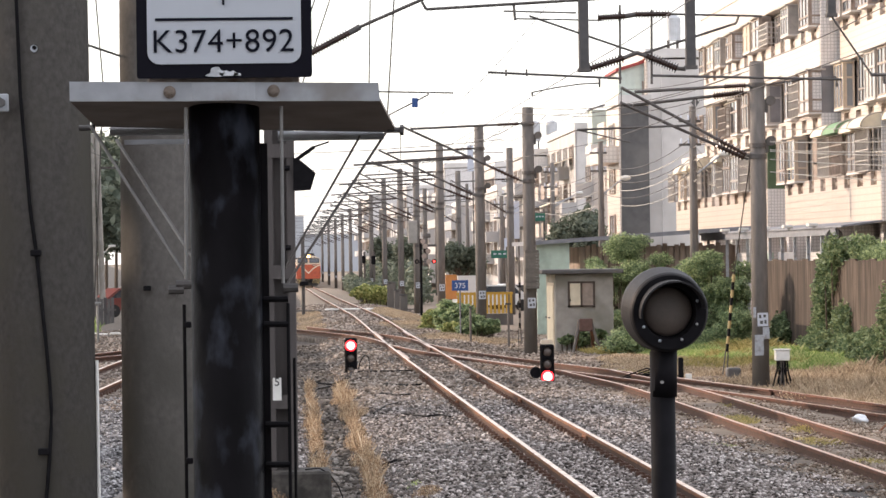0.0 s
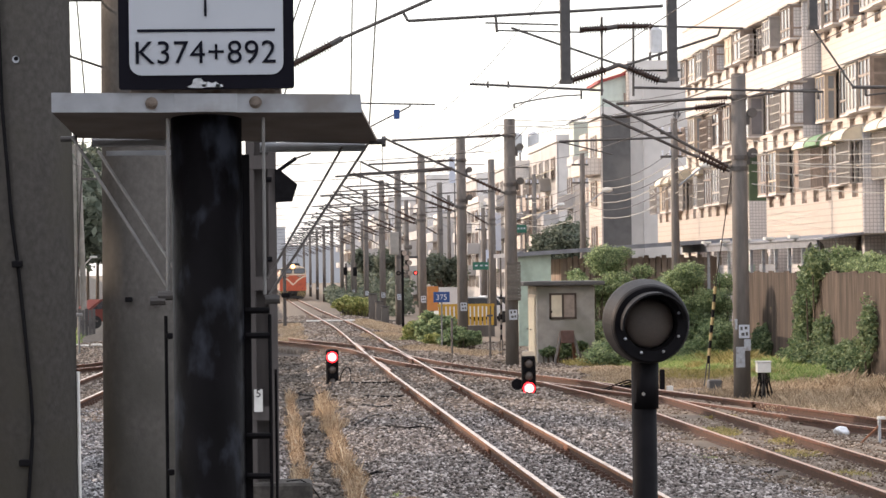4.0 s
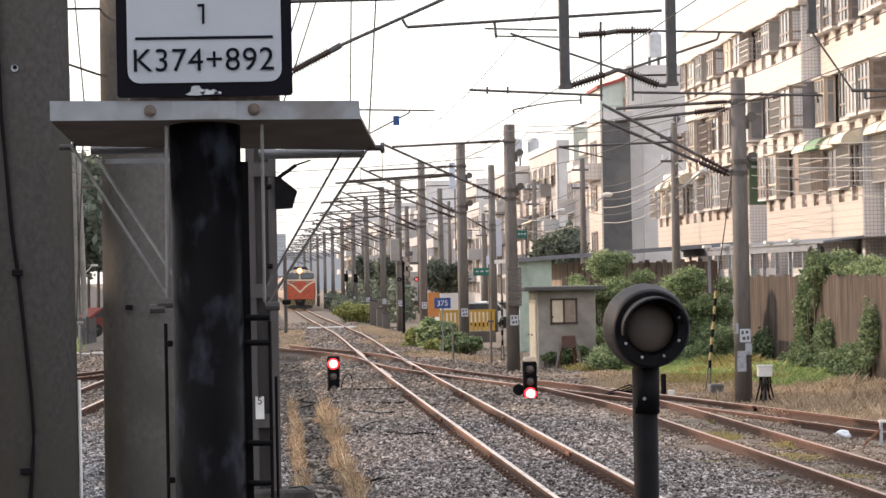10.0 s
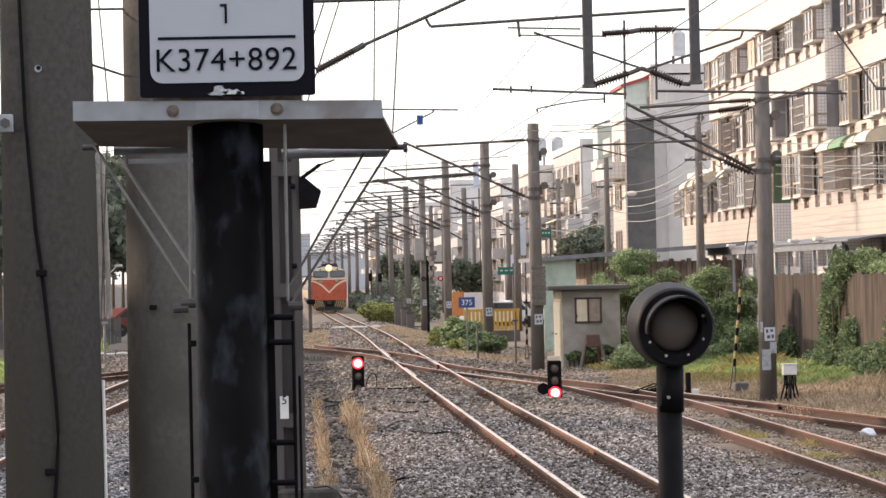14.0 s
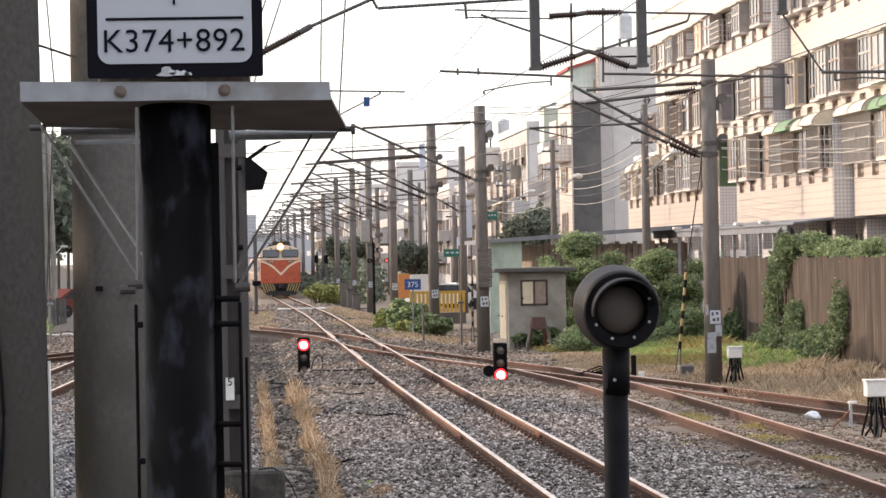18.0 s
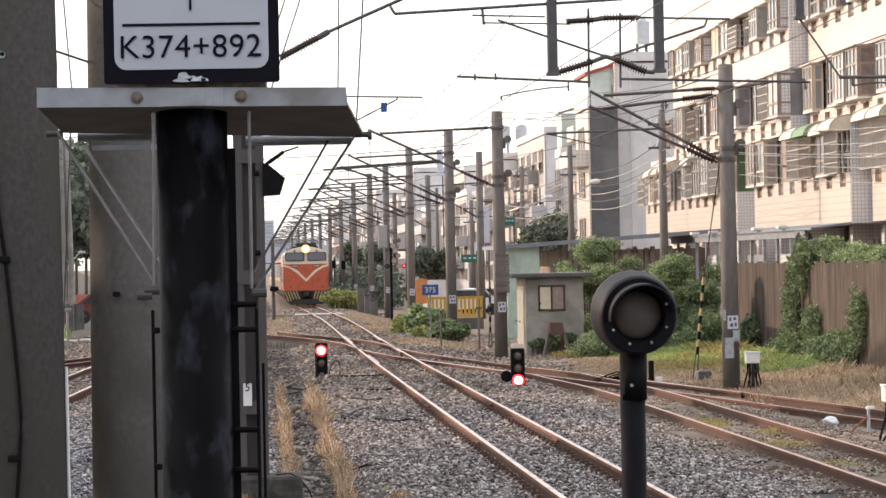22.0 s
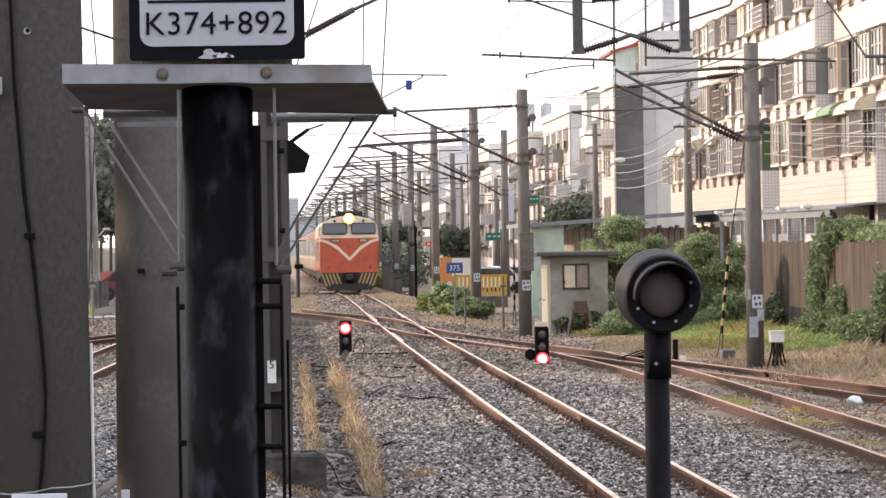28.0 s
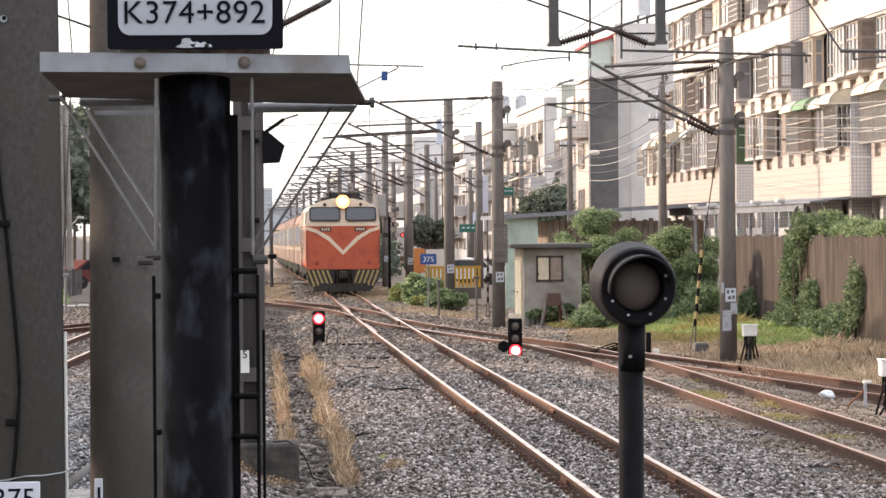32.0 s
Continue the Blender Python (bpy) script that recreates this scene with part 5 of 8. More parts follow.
# cream cap added for the sunlight on top of the black hood
part("cap", prism(B(), rounded(0.26, 0.10, 0.04), -0.1, 0.1), M["cream"], dw2, "added cap, sunlight put into its cream colour").location = (0, 0.05, 0.96)
dk = thing("dwarf_signal_lamp", (5.44, 72.1, -0.10), "round black side lamp beside the dwarf signal", "signal lamp")
part("lamp", tube(B(), (0, -0.06, 0.12), (0, 0.06, 0.12), 0.125, 20), M["black_flat"], dk)
letters("digit", "5", 0.13, -0.09, PY - 0.18, 1.09, lb, M["sign_ink"])

# thin guy wires of the portal
for pts_ in ([(1.42, PY, 8.0), (0.12, PY, 4.2)], [(1.25, PY, 8.0), (0.10, PY, 4.66)], [(-2.33, PY, 8.4), (-2.05, PY, 4.58), (-2.32, PY, -0.3)], [(-2.46, PY, 8.4), (-2.22, PY, 4.9), (-2.42, PY, -0.3)]):
    span("guy_wire", pts_, 0.008, "thin grey guy wire of the portal", "wire", "wire", 6)


# ---- vegetation ----
def quick_mesh(name, co, tri, material, label, category, kind, parent):
    me = bpy.data.meshes.new(name)
    me.vertices.add(len(co))
    me.vertices.foreach_set("co", np.ascontiguousarray(co, dtype=np.float32).ravel())
    me.loops.add(tri.size)
    me.loops.foreach_set("vertex_index", np.ascontiguousarray(tri, dtype=np.int32).ravel())
    me.polygons.add(len(tri))
    me.polygons.foreach_set("loop_start", np.arange(0, tri.size, 3, dtype=np.int32))
    me.update(calc_edges=True)
    me.materials.append(material)
    ob = new(name, me)
    if parent is not None:
        ob.parent = parent
    return tagged(ob, label, category, "", kind)


TWO = np.array([(0, 1, 2), (0, 2, 3)])


def foliage(name, blobs, n, size, material, parent=None, label="", category="bush", group="", aspect=1.7, seed=1, kind=""):
    """Many small folded leaves scattered through lumpy blobs (centre, radii); with no parent, a plant of clumps on stems."""
    if parent is None:
        x, y = blobs[0][0][0], blobs[0][0][1]
        base = thing(name, (x, y, ground_z(x, y)), label, category)
        o = Vector((x, y, ground_z(x, y)))
        vol = [b[1][0] * b[1][1] * b[1][2] for b in blobs]
        for k, (c, r) in enumerate(blobs):
            q = tuple(Vector(c) - o)
            foliage("leaf_clump", [(q, r)], max(60, int(n * vol[k] / sum(vol))), size, material, base, aspect=aspect, seed=seed * 10 + k, kind="stuff")
            foot = Vector((q[0], q[1], ground_z(c[0], c[1]) - o.z - 0.05))
            for s in (-0.4, 0.35):
                part("stem", tube(B(), foot + Vector((s * 0.2, 0, 0)), Vector(q) + Vector((s * r[0], 0.1, 0)), 0.03, 6, 0.012), M["bark"], base)
        return base
    rng = np.random.default_rng(seed)
    vol = np.array([b[1][0] * b[1][1] * b[1][2] for b in blobs]) ** 0.7
    pick = rng.choice(len(blobs), n, p=vol / vol.sum())
    c = np.array([b[0] for b in blobs], float)[pick]
    r = np.array([b[1] for b in blobs], float)[pick]

    def unit(v):
        return v / np.linalg.norm(v, axis=1)[:, None]

    d = unit(rng.normal(size=(n, 3)))
    lump = 0.84 + 0.22 * np.sin(d[:, 0] * 5.3 + c[:, 0] * 3) * np.cos(d[:, 2] * 4.7 + c[:, 1]) + 0.16 * np.sin(d[:, 1] * 9.1 + d[:, 2] * 7.7 + c[:, 2] * 5) + 0.12 * np.sin(d[:, 0] * 19 + d[:, 2] * 15 + c[:, 0]) * np.sin(d[:, 1] * 17 + d[:, 2] * 21)
    p = c + d * r * (lump * (0.45 + 0.6 * np.sqrt(rng.random(n))))[:, None]
    u = unit(rng.normal(size=(n, 3)) * (1, 1, 0.6))
    w = unit(np.cross(u, rng.normal(size=(n, 3))))
    s = (size * (0.6 + 0.8 * rng.random(n)))[:, None]
    nn = np.cross(u, w) * s * 0.18
    co = np.stack([p - u * s * aspect / 2, p + w * s / 2 + nn, p + u * s * aspect / 2, p - w * s / 2 + nn], 1).reshape(-1, 3)
    tri = (TWO[None] + 4 * np.arange(n)[:, None, None]).reshape(-1, 3)
    return quick_mesh(name, co, tri, material, label, category if parent is None else "", kind, parent)


def ground_zs(x, y):
    return np.array([ground_z(a, b) for a, b in zip(x, y)])


def blades(name, spots, n, h, material, label, seed=2, lean=0.35, w=0.02):
    """Grass blades in tufts over (x, y, rx, ry, height factor) ovals."""
    rng = np.random.default_rng(seed)
    sp = np.array(spots, float)
    area = sp[:, 2] * sp[:, 3]
    q = sp[rng.choice(len(sp), n, p=area / area.sum())]
    a, r = rng.random(n) * 6.283, np.sqrt(rng.random(n))
    x, y = q[:, 0] + q[:, 2] * r * np.cos(a), q[:, 1] + q[:, 3] * r * np.sin(a)
    clump = 0.75 + 0.35 * np.sin(x * 5.1 + 1.3 * np.sin(y * 2.2)) * np.cos(y * 3.7)
    hh = h * q[:, 4] * (0.4 + 0.9 * rng.random(n)) * (1.1 - 0.5 * r) * clump
    z = ground_zs(x, y) - 0.02
    lx, ly = rng.normal(0, lean, n) * hh, rng.normal(0, lean, n) * hh
    b = rng.random(n) * 3.14
    dx, dy = w * np.cos(b), w * np.sin(b)
    co = np.stack([np.stack([x - dx, y - dy, z], 1), np.stack([x + dx, y + dy, z], 1), np.stack([x + lx * 0.4 + dx * 0.6, y + ly * 0.4 + dy * 0.6, z + hh * 0.6], 1), np.stack([x + lx, y + ly, z + hh], 1)], 1).reshape(-1, 3)
    tri = (TWO[None] + 4 * np.arange(n)[:, None, None]).reshape(-1, 3)
    return quick_mesh(name, co, tri, material, label, "grass", "stuff", None)


def tree(x, y, h, spread, n, seed, material="tree_leaf", label="dark green broadleaf tree with an uneven crown", leaf=0.35):
    rng = random.Random(seed)
    z = ground_z(x, y)
    t = thing("tree", (x, y, z), label, "tree", "trees along the railway")
    bm = B()
    tube(bm, (0, 0, -0.2), (0.1, 0, h * 0.45), 0.16, 10, 0.10)
    blobs = []
    for i in range(7):
        a = rng.random() * 6.28
        p = (math.cos(a) * spread * 0.55, math.sin(a) * spread * 0.55, h * (0.5 + 0.4 * rng.random()))
        tube(bm, (0.1, 0, h * 0.40), p, 0.07, 6, 0.02)
        blobs.append((p, (spread * 0.5, spread * 0.5, h * 0.19)))
    blobs.append(((0, 0, h * 0.8), (spread * 0.6, spread * 0.6, h * 0.2)))
    part("trunk", bm, M["bark"], t)
    foliage("crown", blobs, n, leaf, M[material], t, seed=seed)
    return t


# ---- locomotive and coaches ----
CABW, H0 = 1.485, 1.15


def loco_outline():
    pts = [(-1.40, 1.02), (1.40, 1.02), (CABW, 1.15), (CABW, 2.78), (1.43, 3.36), (1.28, 3.58), (0.9, 3.76), (0.45, 3.86), (0, 3.89)]
    return pts + [(-a, b) for a, b in pts[2:-1]][::-1]


def locomotive():
    v = thing("locomotive", (0, 0, 0), "orange-red electric locomotive with cream cab top and chevron", "locomotive")
    # two-coloured shell: orange below, cream above
    bm = B()
    low = [(-1.40, 1.02), (1.40, 1.02), (CABW, 1.15), (CABW, 2.76), (-CABW, 2.76), (-CABW, 1.15)]
    prism(bm, low, 0.0, 16.4)
    part("body", bm, M["orange"], v)
    bm = B()
    up = [(CABW, 2.76), (1.47, 2.95), (1.43, 3.36), (1.28, 3.58), (0.9, 3.76), (0.45, 3.86), (0, 3.89)]
    up = up + [(-a, b) for a, b in up[:-1]][::-1]
    lo = [bm.verts.new((a, 0.0, b)) for a, b in up]
    for (a, b), w in zip(up, lo):
        w.co.y = max(0.0, (b - 2.9) * 0.22)
    hi = [bm.verts.new((a, 16.4, b)) for a, b in up]
    k = len(up)
    for i in range(k):
        bm.faces.new((lo[i], lo[(i + 1) % k], hi[(i + 1) % k], hi[i]))
    bm.faces.new(lo[::-1])
    bm.faces.new(hi)
    bmesh.ops.recalc_face_normals(bm, faces=bm.faces[:])
    part("cab_top", bm, M["cream"], v, "cream upper cab and roof sides")
    part("roof_deck", box(B(), (0, 8.6, 3.86), (1.7, 14.5, 0.12), bevel=0.03), M["under"], v)
    for s in (-1, 1):
        w = B()
        m4 = Matrix.Translation((s * 0.72, 0.035, 3.235)) @ pose(0, 0, 0, -12.4)
        prism(w, rounded(1.24, 0.58, 0.10), -0.035, -0.005)
        w.transform(m4)
        fr = part("windscreen_frame", w, M["under"], v)
        w = B()
        prism(w, rounded(1.14, 0.48, 0.08), -0.045, -0.036)
        w.transform(m4)
        part("windscreen", w, M["windscreen"], fr, "dark windscreen, reflection put into its colour")
        wp = B()
        tube(wp, (s * 0.35, -0.03, 2.96), (s * 0.95, 0.02, 3.22), 0.010, 6)
        part("wiper", wp, M["under"], v)
        npb = part("number_box", box(B(), (s * 0.70, -0.012, 2.63), (0.44, 0.03, 0.17), bevel=0.01), M["under"], v)
        k2 = B()
        for i in range(4):
            box(k2, (s * 0.70 - 0.135 + 0.09 * i, -0.031, 2.63), (0.055, 0.006, 0.10))
        part("number_bars", k2, M["cream"], npb)
        # chevron arm
        c = B()
        arm_pts = [(s * 1.48, 2.62), (s * 1.10, 2.50), (s * 0.60, 2.18), (s * 0.0, 1.60)]
        arm_low = [(s * 0.0, 1.78), (s * 0.55, 2.34), (s * 1.08, 2.64), (s * 1.48, 2.74)]
        prism(c, arm_pts + arm_low, -0.012, 0.0)
        part("chevron", c, M["cream"], v, "cream chevron stripe")
        mk = B()
        tube(mk, (s * 0.72, 0.10, 3.62), (s * 0.72, 0.20, 3.62), 0.065, 12)
        part("marker_lamp", mk, M["under"], v)
        for lz in (1.28,):
            tl = B()
            box(tl, (s * 1.05, -0.02, lz), (0.14, 0.05, 0.14), bevel=0.02)
            part("tail_lamp", tl, M["roof_red"], v)
        hr = B()
        tube(hr, (s * 1.45, -0.05, 1.2), (s * 1.45, -0.05, 2.3), 0.014, 6)
        part("handrail", hr, M["steel"], v)
        # plough wing with hazard stripes
        pw = B()
        prism(pw, [(s * 0.34, 1.03), (s * 1.46, 1.03), (s * 1.42, 0.60), (s * 1.16, 0.20), (s * 0.34, 0.30)], 0.02, 0.06)
        wing = part("plough_wing", pw, M["under"], v)
        for i in range(5):
            y2 = B()
            x0 = 0.36 + 0.19 * i
            prism(y2, [(s * x0, 0.36), (s * (x0 + 0.085), 0.33), (s * min(1.45, x0 + 0.335), 0.98), (s * min(1.38, x0 + 0.25), 1.0)], 0.004, 0.02)
            part("hazard_stripe", y2, M["yellow"], wing)
    head = part("headlight_housing", tube(B(), (0, -0.05, 3.74), (0, 0.35, 3.74), 0.27, 20), M["cream"], v)
    hl = B()
    bmesh.ops.create_uvsphere(hl, u_segments=20, v_segments=10, radius=0.15, matrix=Matrix.Translation((0, -0.06, 3.74)) @ Matrix.Diagonal((1, 0.4, 1, 1)))
    part("headlight", hl, M["headlight"], head, "lit warm white headlight", smooth=True)
    # added glowing disc that stands for the headlight's orange halo
    gr = B()
    tube(gr, (0, -0.052, 3.74), (0, -0.06, 3.74), 0.27, 24)
    part("reflector", gr, M["glow_ring"], head, "orange glowing disc standing for the headlight's halo")
    part("buffer_beam", box(B(), (0, 0.28, 0.92), (2.7, 0.3, 0.26)), M["under"], v)
    part("plough", prism(B(), [(-1.12, 0.13), (1.12, 0.13), (0.95, 0.46), (-0.95, 0.46)], -0.06, 0.10), M["under"], v)
    cp = B()
    box(cp, (0, -0.1, 0.80), (0.34, 0.5, 0.30), bevel=0.05)
    part("coupler", cp, M["under"], v)
    for s in (-0.45, -0.25, 0.25, 0.45):
        part("air_hose", tube(B(), (s, -0.06, 0.95), (s * 0.9, -0.1, 0.45), 0.025, 6), M["under"], v)
    for yb in (3.5, 12.9):
        bg_ = part("bogie", box(B(), (0, yb, 0.62), (2.3, 3.6, 0.42), bevel=0.05), M["under"], v)
        for dy in (-1.2, 0, 1.2):
            for s in (-0.56, 0.56):
                part("wheel", tube(B(), (s - 0.06, yb + dy, 0.46), (s + 0.06, yb + dy, 0.46), 0.455, 20), M["under"], bg_)
    part("underframe", box(B(), (0, 8.2, 0.9), (2.6, 15.6, 0.24)), M["under"], v)
    part("equipment_box", box(B(), (0, 8.2, 0.6), (2.2, 3.6, 0.5), bevel=0.04), M["under"], v)
    for y0 in (1.6,):
        for s in (-1, 1):
            part("cab_door", box(B(), (s * 1.478, y0, 2.1), (0.03, 0.7, 1.9), bevel=0.01), M["orange"], v)
            part("cab_side_window", box(B(), (s * 1.475, 0.75, 3.1), (0.03, 0.65, 0.5), bevel=0.01), M["glass"], v)
    for s in (-1, 1):
        for i in range(8):
            part("side_grille", box(B(), (s * 1.484, 3.3 + 1.55 * i, 2.12), (0.02, 1.2, 1.0)), M["maroon"], v, "dark maroon side grille")
            part("side_rib", box(B(), (s * 1.489, 2.52 + 1.55 * i, 2.0), (0.02, 0.28, 1.4)), M["cream"], v)
        part("side_band", box(B(), (s * 1.487, 8.2, 2.62), (0.012, 16.3, 0.16)), M["cream"], v)
    pan = part("pantograph", tube(B(), (-0.6, 3.2, 4.05), (0.6, 3.2, 4.05), 0.03, 6), M["tube"], v)
    for s in (-0.5, 0.5):
        part("lower_arm", tube(B(), (s, 3.2, 4.05), (s * 1.1, 4.4, 4.55), 0.035, 6), M["tube"], pan)
        part("upper_arm", tube(B(), (s * 1.1, 4.4, 4.55), (s * 0.9, 3.3, 5.0), 0.03, 6), M["tube"], pan)
    part("contact_bow", tube(B(), (-0.85, 3.3, 5.02), (0.85, 3.3, 5.02), 0.03, 6), M["tube"], pan)
    for i in range(5):
        ri = B()
        ribbed(ri, (0.45 - 0.9 * (i % 2), 1.6 + i * 1.1, 3.92), (0.45 - 0.9 * (i % 2), 1.6 + i * 1.1, 4.18), 0.07, 4)
        part("roof_insulator", ri, M["insul"], v)
    for xh, yh in ((-0.62, 0.9), (0.55, 1.0), (-0.3, 1.3)):
        hn = B()
        tube(hn, (xh, yh, 3.78), (xh, yh, 4.02), 0.03, 6)
        tube(hn, (xh, yh - 0.22, 4.04), (xh, yh + 0.12, 4.04), 0.055, 8, 0.03)
        part("air_horn", hn, M["under"], v)
    part("roof_box", box(B(), (0.1, 2.3, 4.02), (1.3, 0.9, 0.24), bevel=0.04), M["under"], v)
    part("roof_mast", tube(B(), (-0.12, 1.5, 3.9), (-0.12, 1.5, 4.75), 0.03, 6), M["tube"], v)
    rr = B()
    tube(rr, (-0.45, 1.0, 4.2), (-0.45, 14, 4.2), 0.02, 6)
    tube(rr, (0.45, 1.0, 4.12), (0.45, 14, 4.12), 0.02, 6)
    part("roof_busbar", rr, M["tube"], v)
    return v


def coach():
    v = thing("passenger_coach", (0, 0, 0), "faded orange passenger coach with dark windows and a cream stripe", "railway coach", "coaches behind the locomotive")
    bm = B()
    pts = [(-1.40, 1.0), (1.40, 1.0), (1.42, 1.1), (1.42, 3.0), (1.30, 3.35), (0.9, 3.62), (0.4, 3.74), (0, 3.76)]
    pts = pts + [(-a, b) for a, b in pts[2:-1]][::-1]
    prism(bm, pts, 0.25, 19.75)
    part("body", bm, M["coach"], v)
    part("roof_cover", prism(B(), [(1.31, 3.37), (0.9, 3.64), (0.4, 3.76), (0, 3.78), (-0.4, 3.76), (-0.9, 3.64), (-1.31, 3.37)], 0.3, 19.7), M["steel"], v)
    for s in (-1, 1):
        for i in range(10):
            part("window", box(B(), (s * 1.42, 2.3 + i * 1.7, 2.35), (0.03, 1.2, 0.95), bevel=0.02), M["glass"], v)
        part("stripe", box(B(), (s * 1.422, 10, 1.75), (0.012, 19.3, 0.14)), M["cream"], v)
        for yd in (1.0, 19.0):
            part("door", box(B(), (s * 1.42, yd, 2.1), (0.03, 0.75, 1.9), bevel=0.02), M["cream"], v)
        for i in range(11):
            part("panel_rib", box(B(), (s * 1.424, 1.5 + i * 1.7, 2.0), (0.02, 0.24, 1.9)), M["cream"], v)
    for yb in (3, 17):
        bg_ = part("bogie", box(B(), (0, yb, 0.55), (2.2, 2.9, 0.5), bevel=0.05), M["under"], v)
        for dy in (-1.05, 1.05):
            for s in (-0.56, 0.56):
                part("wheel", tube(B(), (s - 0.06, yb + dy, 0.43), (s + 0.06, yb + dy, 0.43), 0.43, 18), M["under"], bg_)
    part("underframe", box(B(), (0, 10, 0.8), (2.4, 19.2, 0.4)), M["under"], v)
    part("gangway", box(B(), (0, -0.05, 2.1), (1.2, 0.7, 2.2)), M["under"], v)
    return v


LOCO = locomotive()
COACHES = [coach()]
for i in range(6):
    COACHES.append(copy_thing(COACHES[0], pose(0, 0, 0)))


# ---- houses ----
def lattice_x(bm, x, ys, zs, bar, thick):
    return lattice(bm, ys, zs, bar, lambda u, v, w: (x + w, u, v), thick)


def window_unit(parent, x, y, z, w, h, style, bars=True, sashes=3):
    """A framed window with panes behind its bars, in a front that looks along -x."""
    fm = M["brown_frame"] if style == 0 else M["white"] if style == 2 else M["grey_frame"]
    ys = [y - w / 2 + 0.04 + (w - 0.08) * i / sashes for i in range(sashes + 1)]
    zs = [z + 0.04, z + 0.04 + (h - 0.08) * (0.68 if (int(y) % 2) else 0.36), z + h - 0.04] if bars else [z + 0.04, z + h - 0.04]
    o = part("window", lattice_x(B(), x, ys, zs, 0.075, 0.09), fm, parent)
    for i in range(sashes):
        a, b = ys[i], ys[i + 1]
        k = int(abs(y * 7 + i * 5 + z * 3)) % 5
        part("pane", box(B(), (x + 0.06, (a + b) / 2, z + h / 2), (0.02, b - a - 0.07, h - 0.14)), M[("glass_pale", "glass_grey", "glass_grey", "glass_pale", "glass")[k]], o)
    return o


def awning(parent, x, y, z, w, depth, material):
    """A curved sheet awning with ribs over a window."""
    k = 6
    pts = [(x, z + 0.50)] + [(x - (depth + 0.25) * math.sin(i / k * 1.57), z + 0.05 + 0.45 * math.cos(i / k * 1.57)) for i in range(k + 1)] + [(x, z)]
    o = part("awning", prism(B(), pts, y - w / 2 - 0.08, y + w / 2 + 0.08), M[material], parent, "curved awning")
    for s in (-1, 1):
        part("awning_rib", sweep(B(), [(c - 0.01, y + s * (w / 2 + 0.08), d + 0.01) for c, d in pts[1:-1]], 0.02, 5), M["grey_frame"], o)
    return o


def cage(parent, x, y, z, w, h, depth, style, aw):
    """A projecting window cage of bars with an awning."""
    fm = M["grey_frame"] if style else M["brown_frame"]
    xf = x - depth
    n = max(3, int(w / 0.22))
    zs = [z + h * i / 4 for i in range(5)]
    o = part("window_cage", lattice_x(B(), xf, [y - w / 2 + w * i / n for i in range(n + 1)], zs, 0.035, 0.035), fm, parent)
    for s in (-1, 1):
        bm = B()
        yy = y + s * w / 2
        lattice(bm, [xf + depth * i / 3 for i in range(4)], zs, 0.035, lambda u, v, t, yy=yy: (u, yy + t, v), 0.03)
        part("cage_side", bm, fm, o)
    if aw:
        awning(o, x, y, z + h, w, depth, aw)
    return o


def bay_box(parent, x, y, z, w, h, depth, frame, rng, aw=None):
    """A projecting glazed box: framed front and near side with panes, thin roof and floor slabs."""
    xf, fm = x - depth, M[frame]
    n = rng.choice([2, 3, 3])
    ys = [y - w / 2 + 0.03 + (w - 0.06) * i / n for i in range(n + 1)]
    zs = [z + 0.03, z + h * rng.choice([0.3, 0.66]), z + h - 0.03]
    o = part("bay_window", lattice_x(B(), xf, ys, zs, 0.075, 0.06), fm, parent)
    sx = [xf + 0.10, x - 0.03]
    part("side_frame", lattice(B(), sx, zs, 0.07, lambda u, v, t: (u, y - w / 2 + t, v), 0.05), fm, o)
    part("side_frame", lattice(B(), sx, zs, 0.07, lambda u, v, t: (u, y + w / 2 - 0.05 + t, v), 0.05), fm, o)
    for i in range(n):
        g = rng.choice(["glass_grey", "glass_pale", "pane_blue", "pane_blue", "glass", "glass_grey", frame])
        part("pane", box(B(), (xf + 0.035, (ys[i] + ys[i + 1]) / 2, z + h / 2), (0.015, ys[i + 1] - ys[i] - 0.06, h - 0.1)), M[g], o)
    g = rng.choice(["glass_grey", "glass_pale", "pane_blue", "tiles", frame])
    part("side_pane", box(B(), ((xf + x) / 2 + 0.03, y - w / 2 + 0.03, z + h / 2), (depth - 0.16, 0.015, h - 0.1)), M[g], o)
    part("bay_roof", box(B(), ((xf + x) / 2 - 0.04, y, z + h + 0.03), (depth + 0.12, w + 0.14, 0.06)), M["grey_frame"], o)
    part("bay_floor", box(B(), ((xf + x) / 2, y, z - 0.03), (depth + 0.02, w + 0.04, 0.06)), M["cement"], o)
    if aw:
        awning(o, x, y, z + h - 0.28, w, depth, aw)
    return o


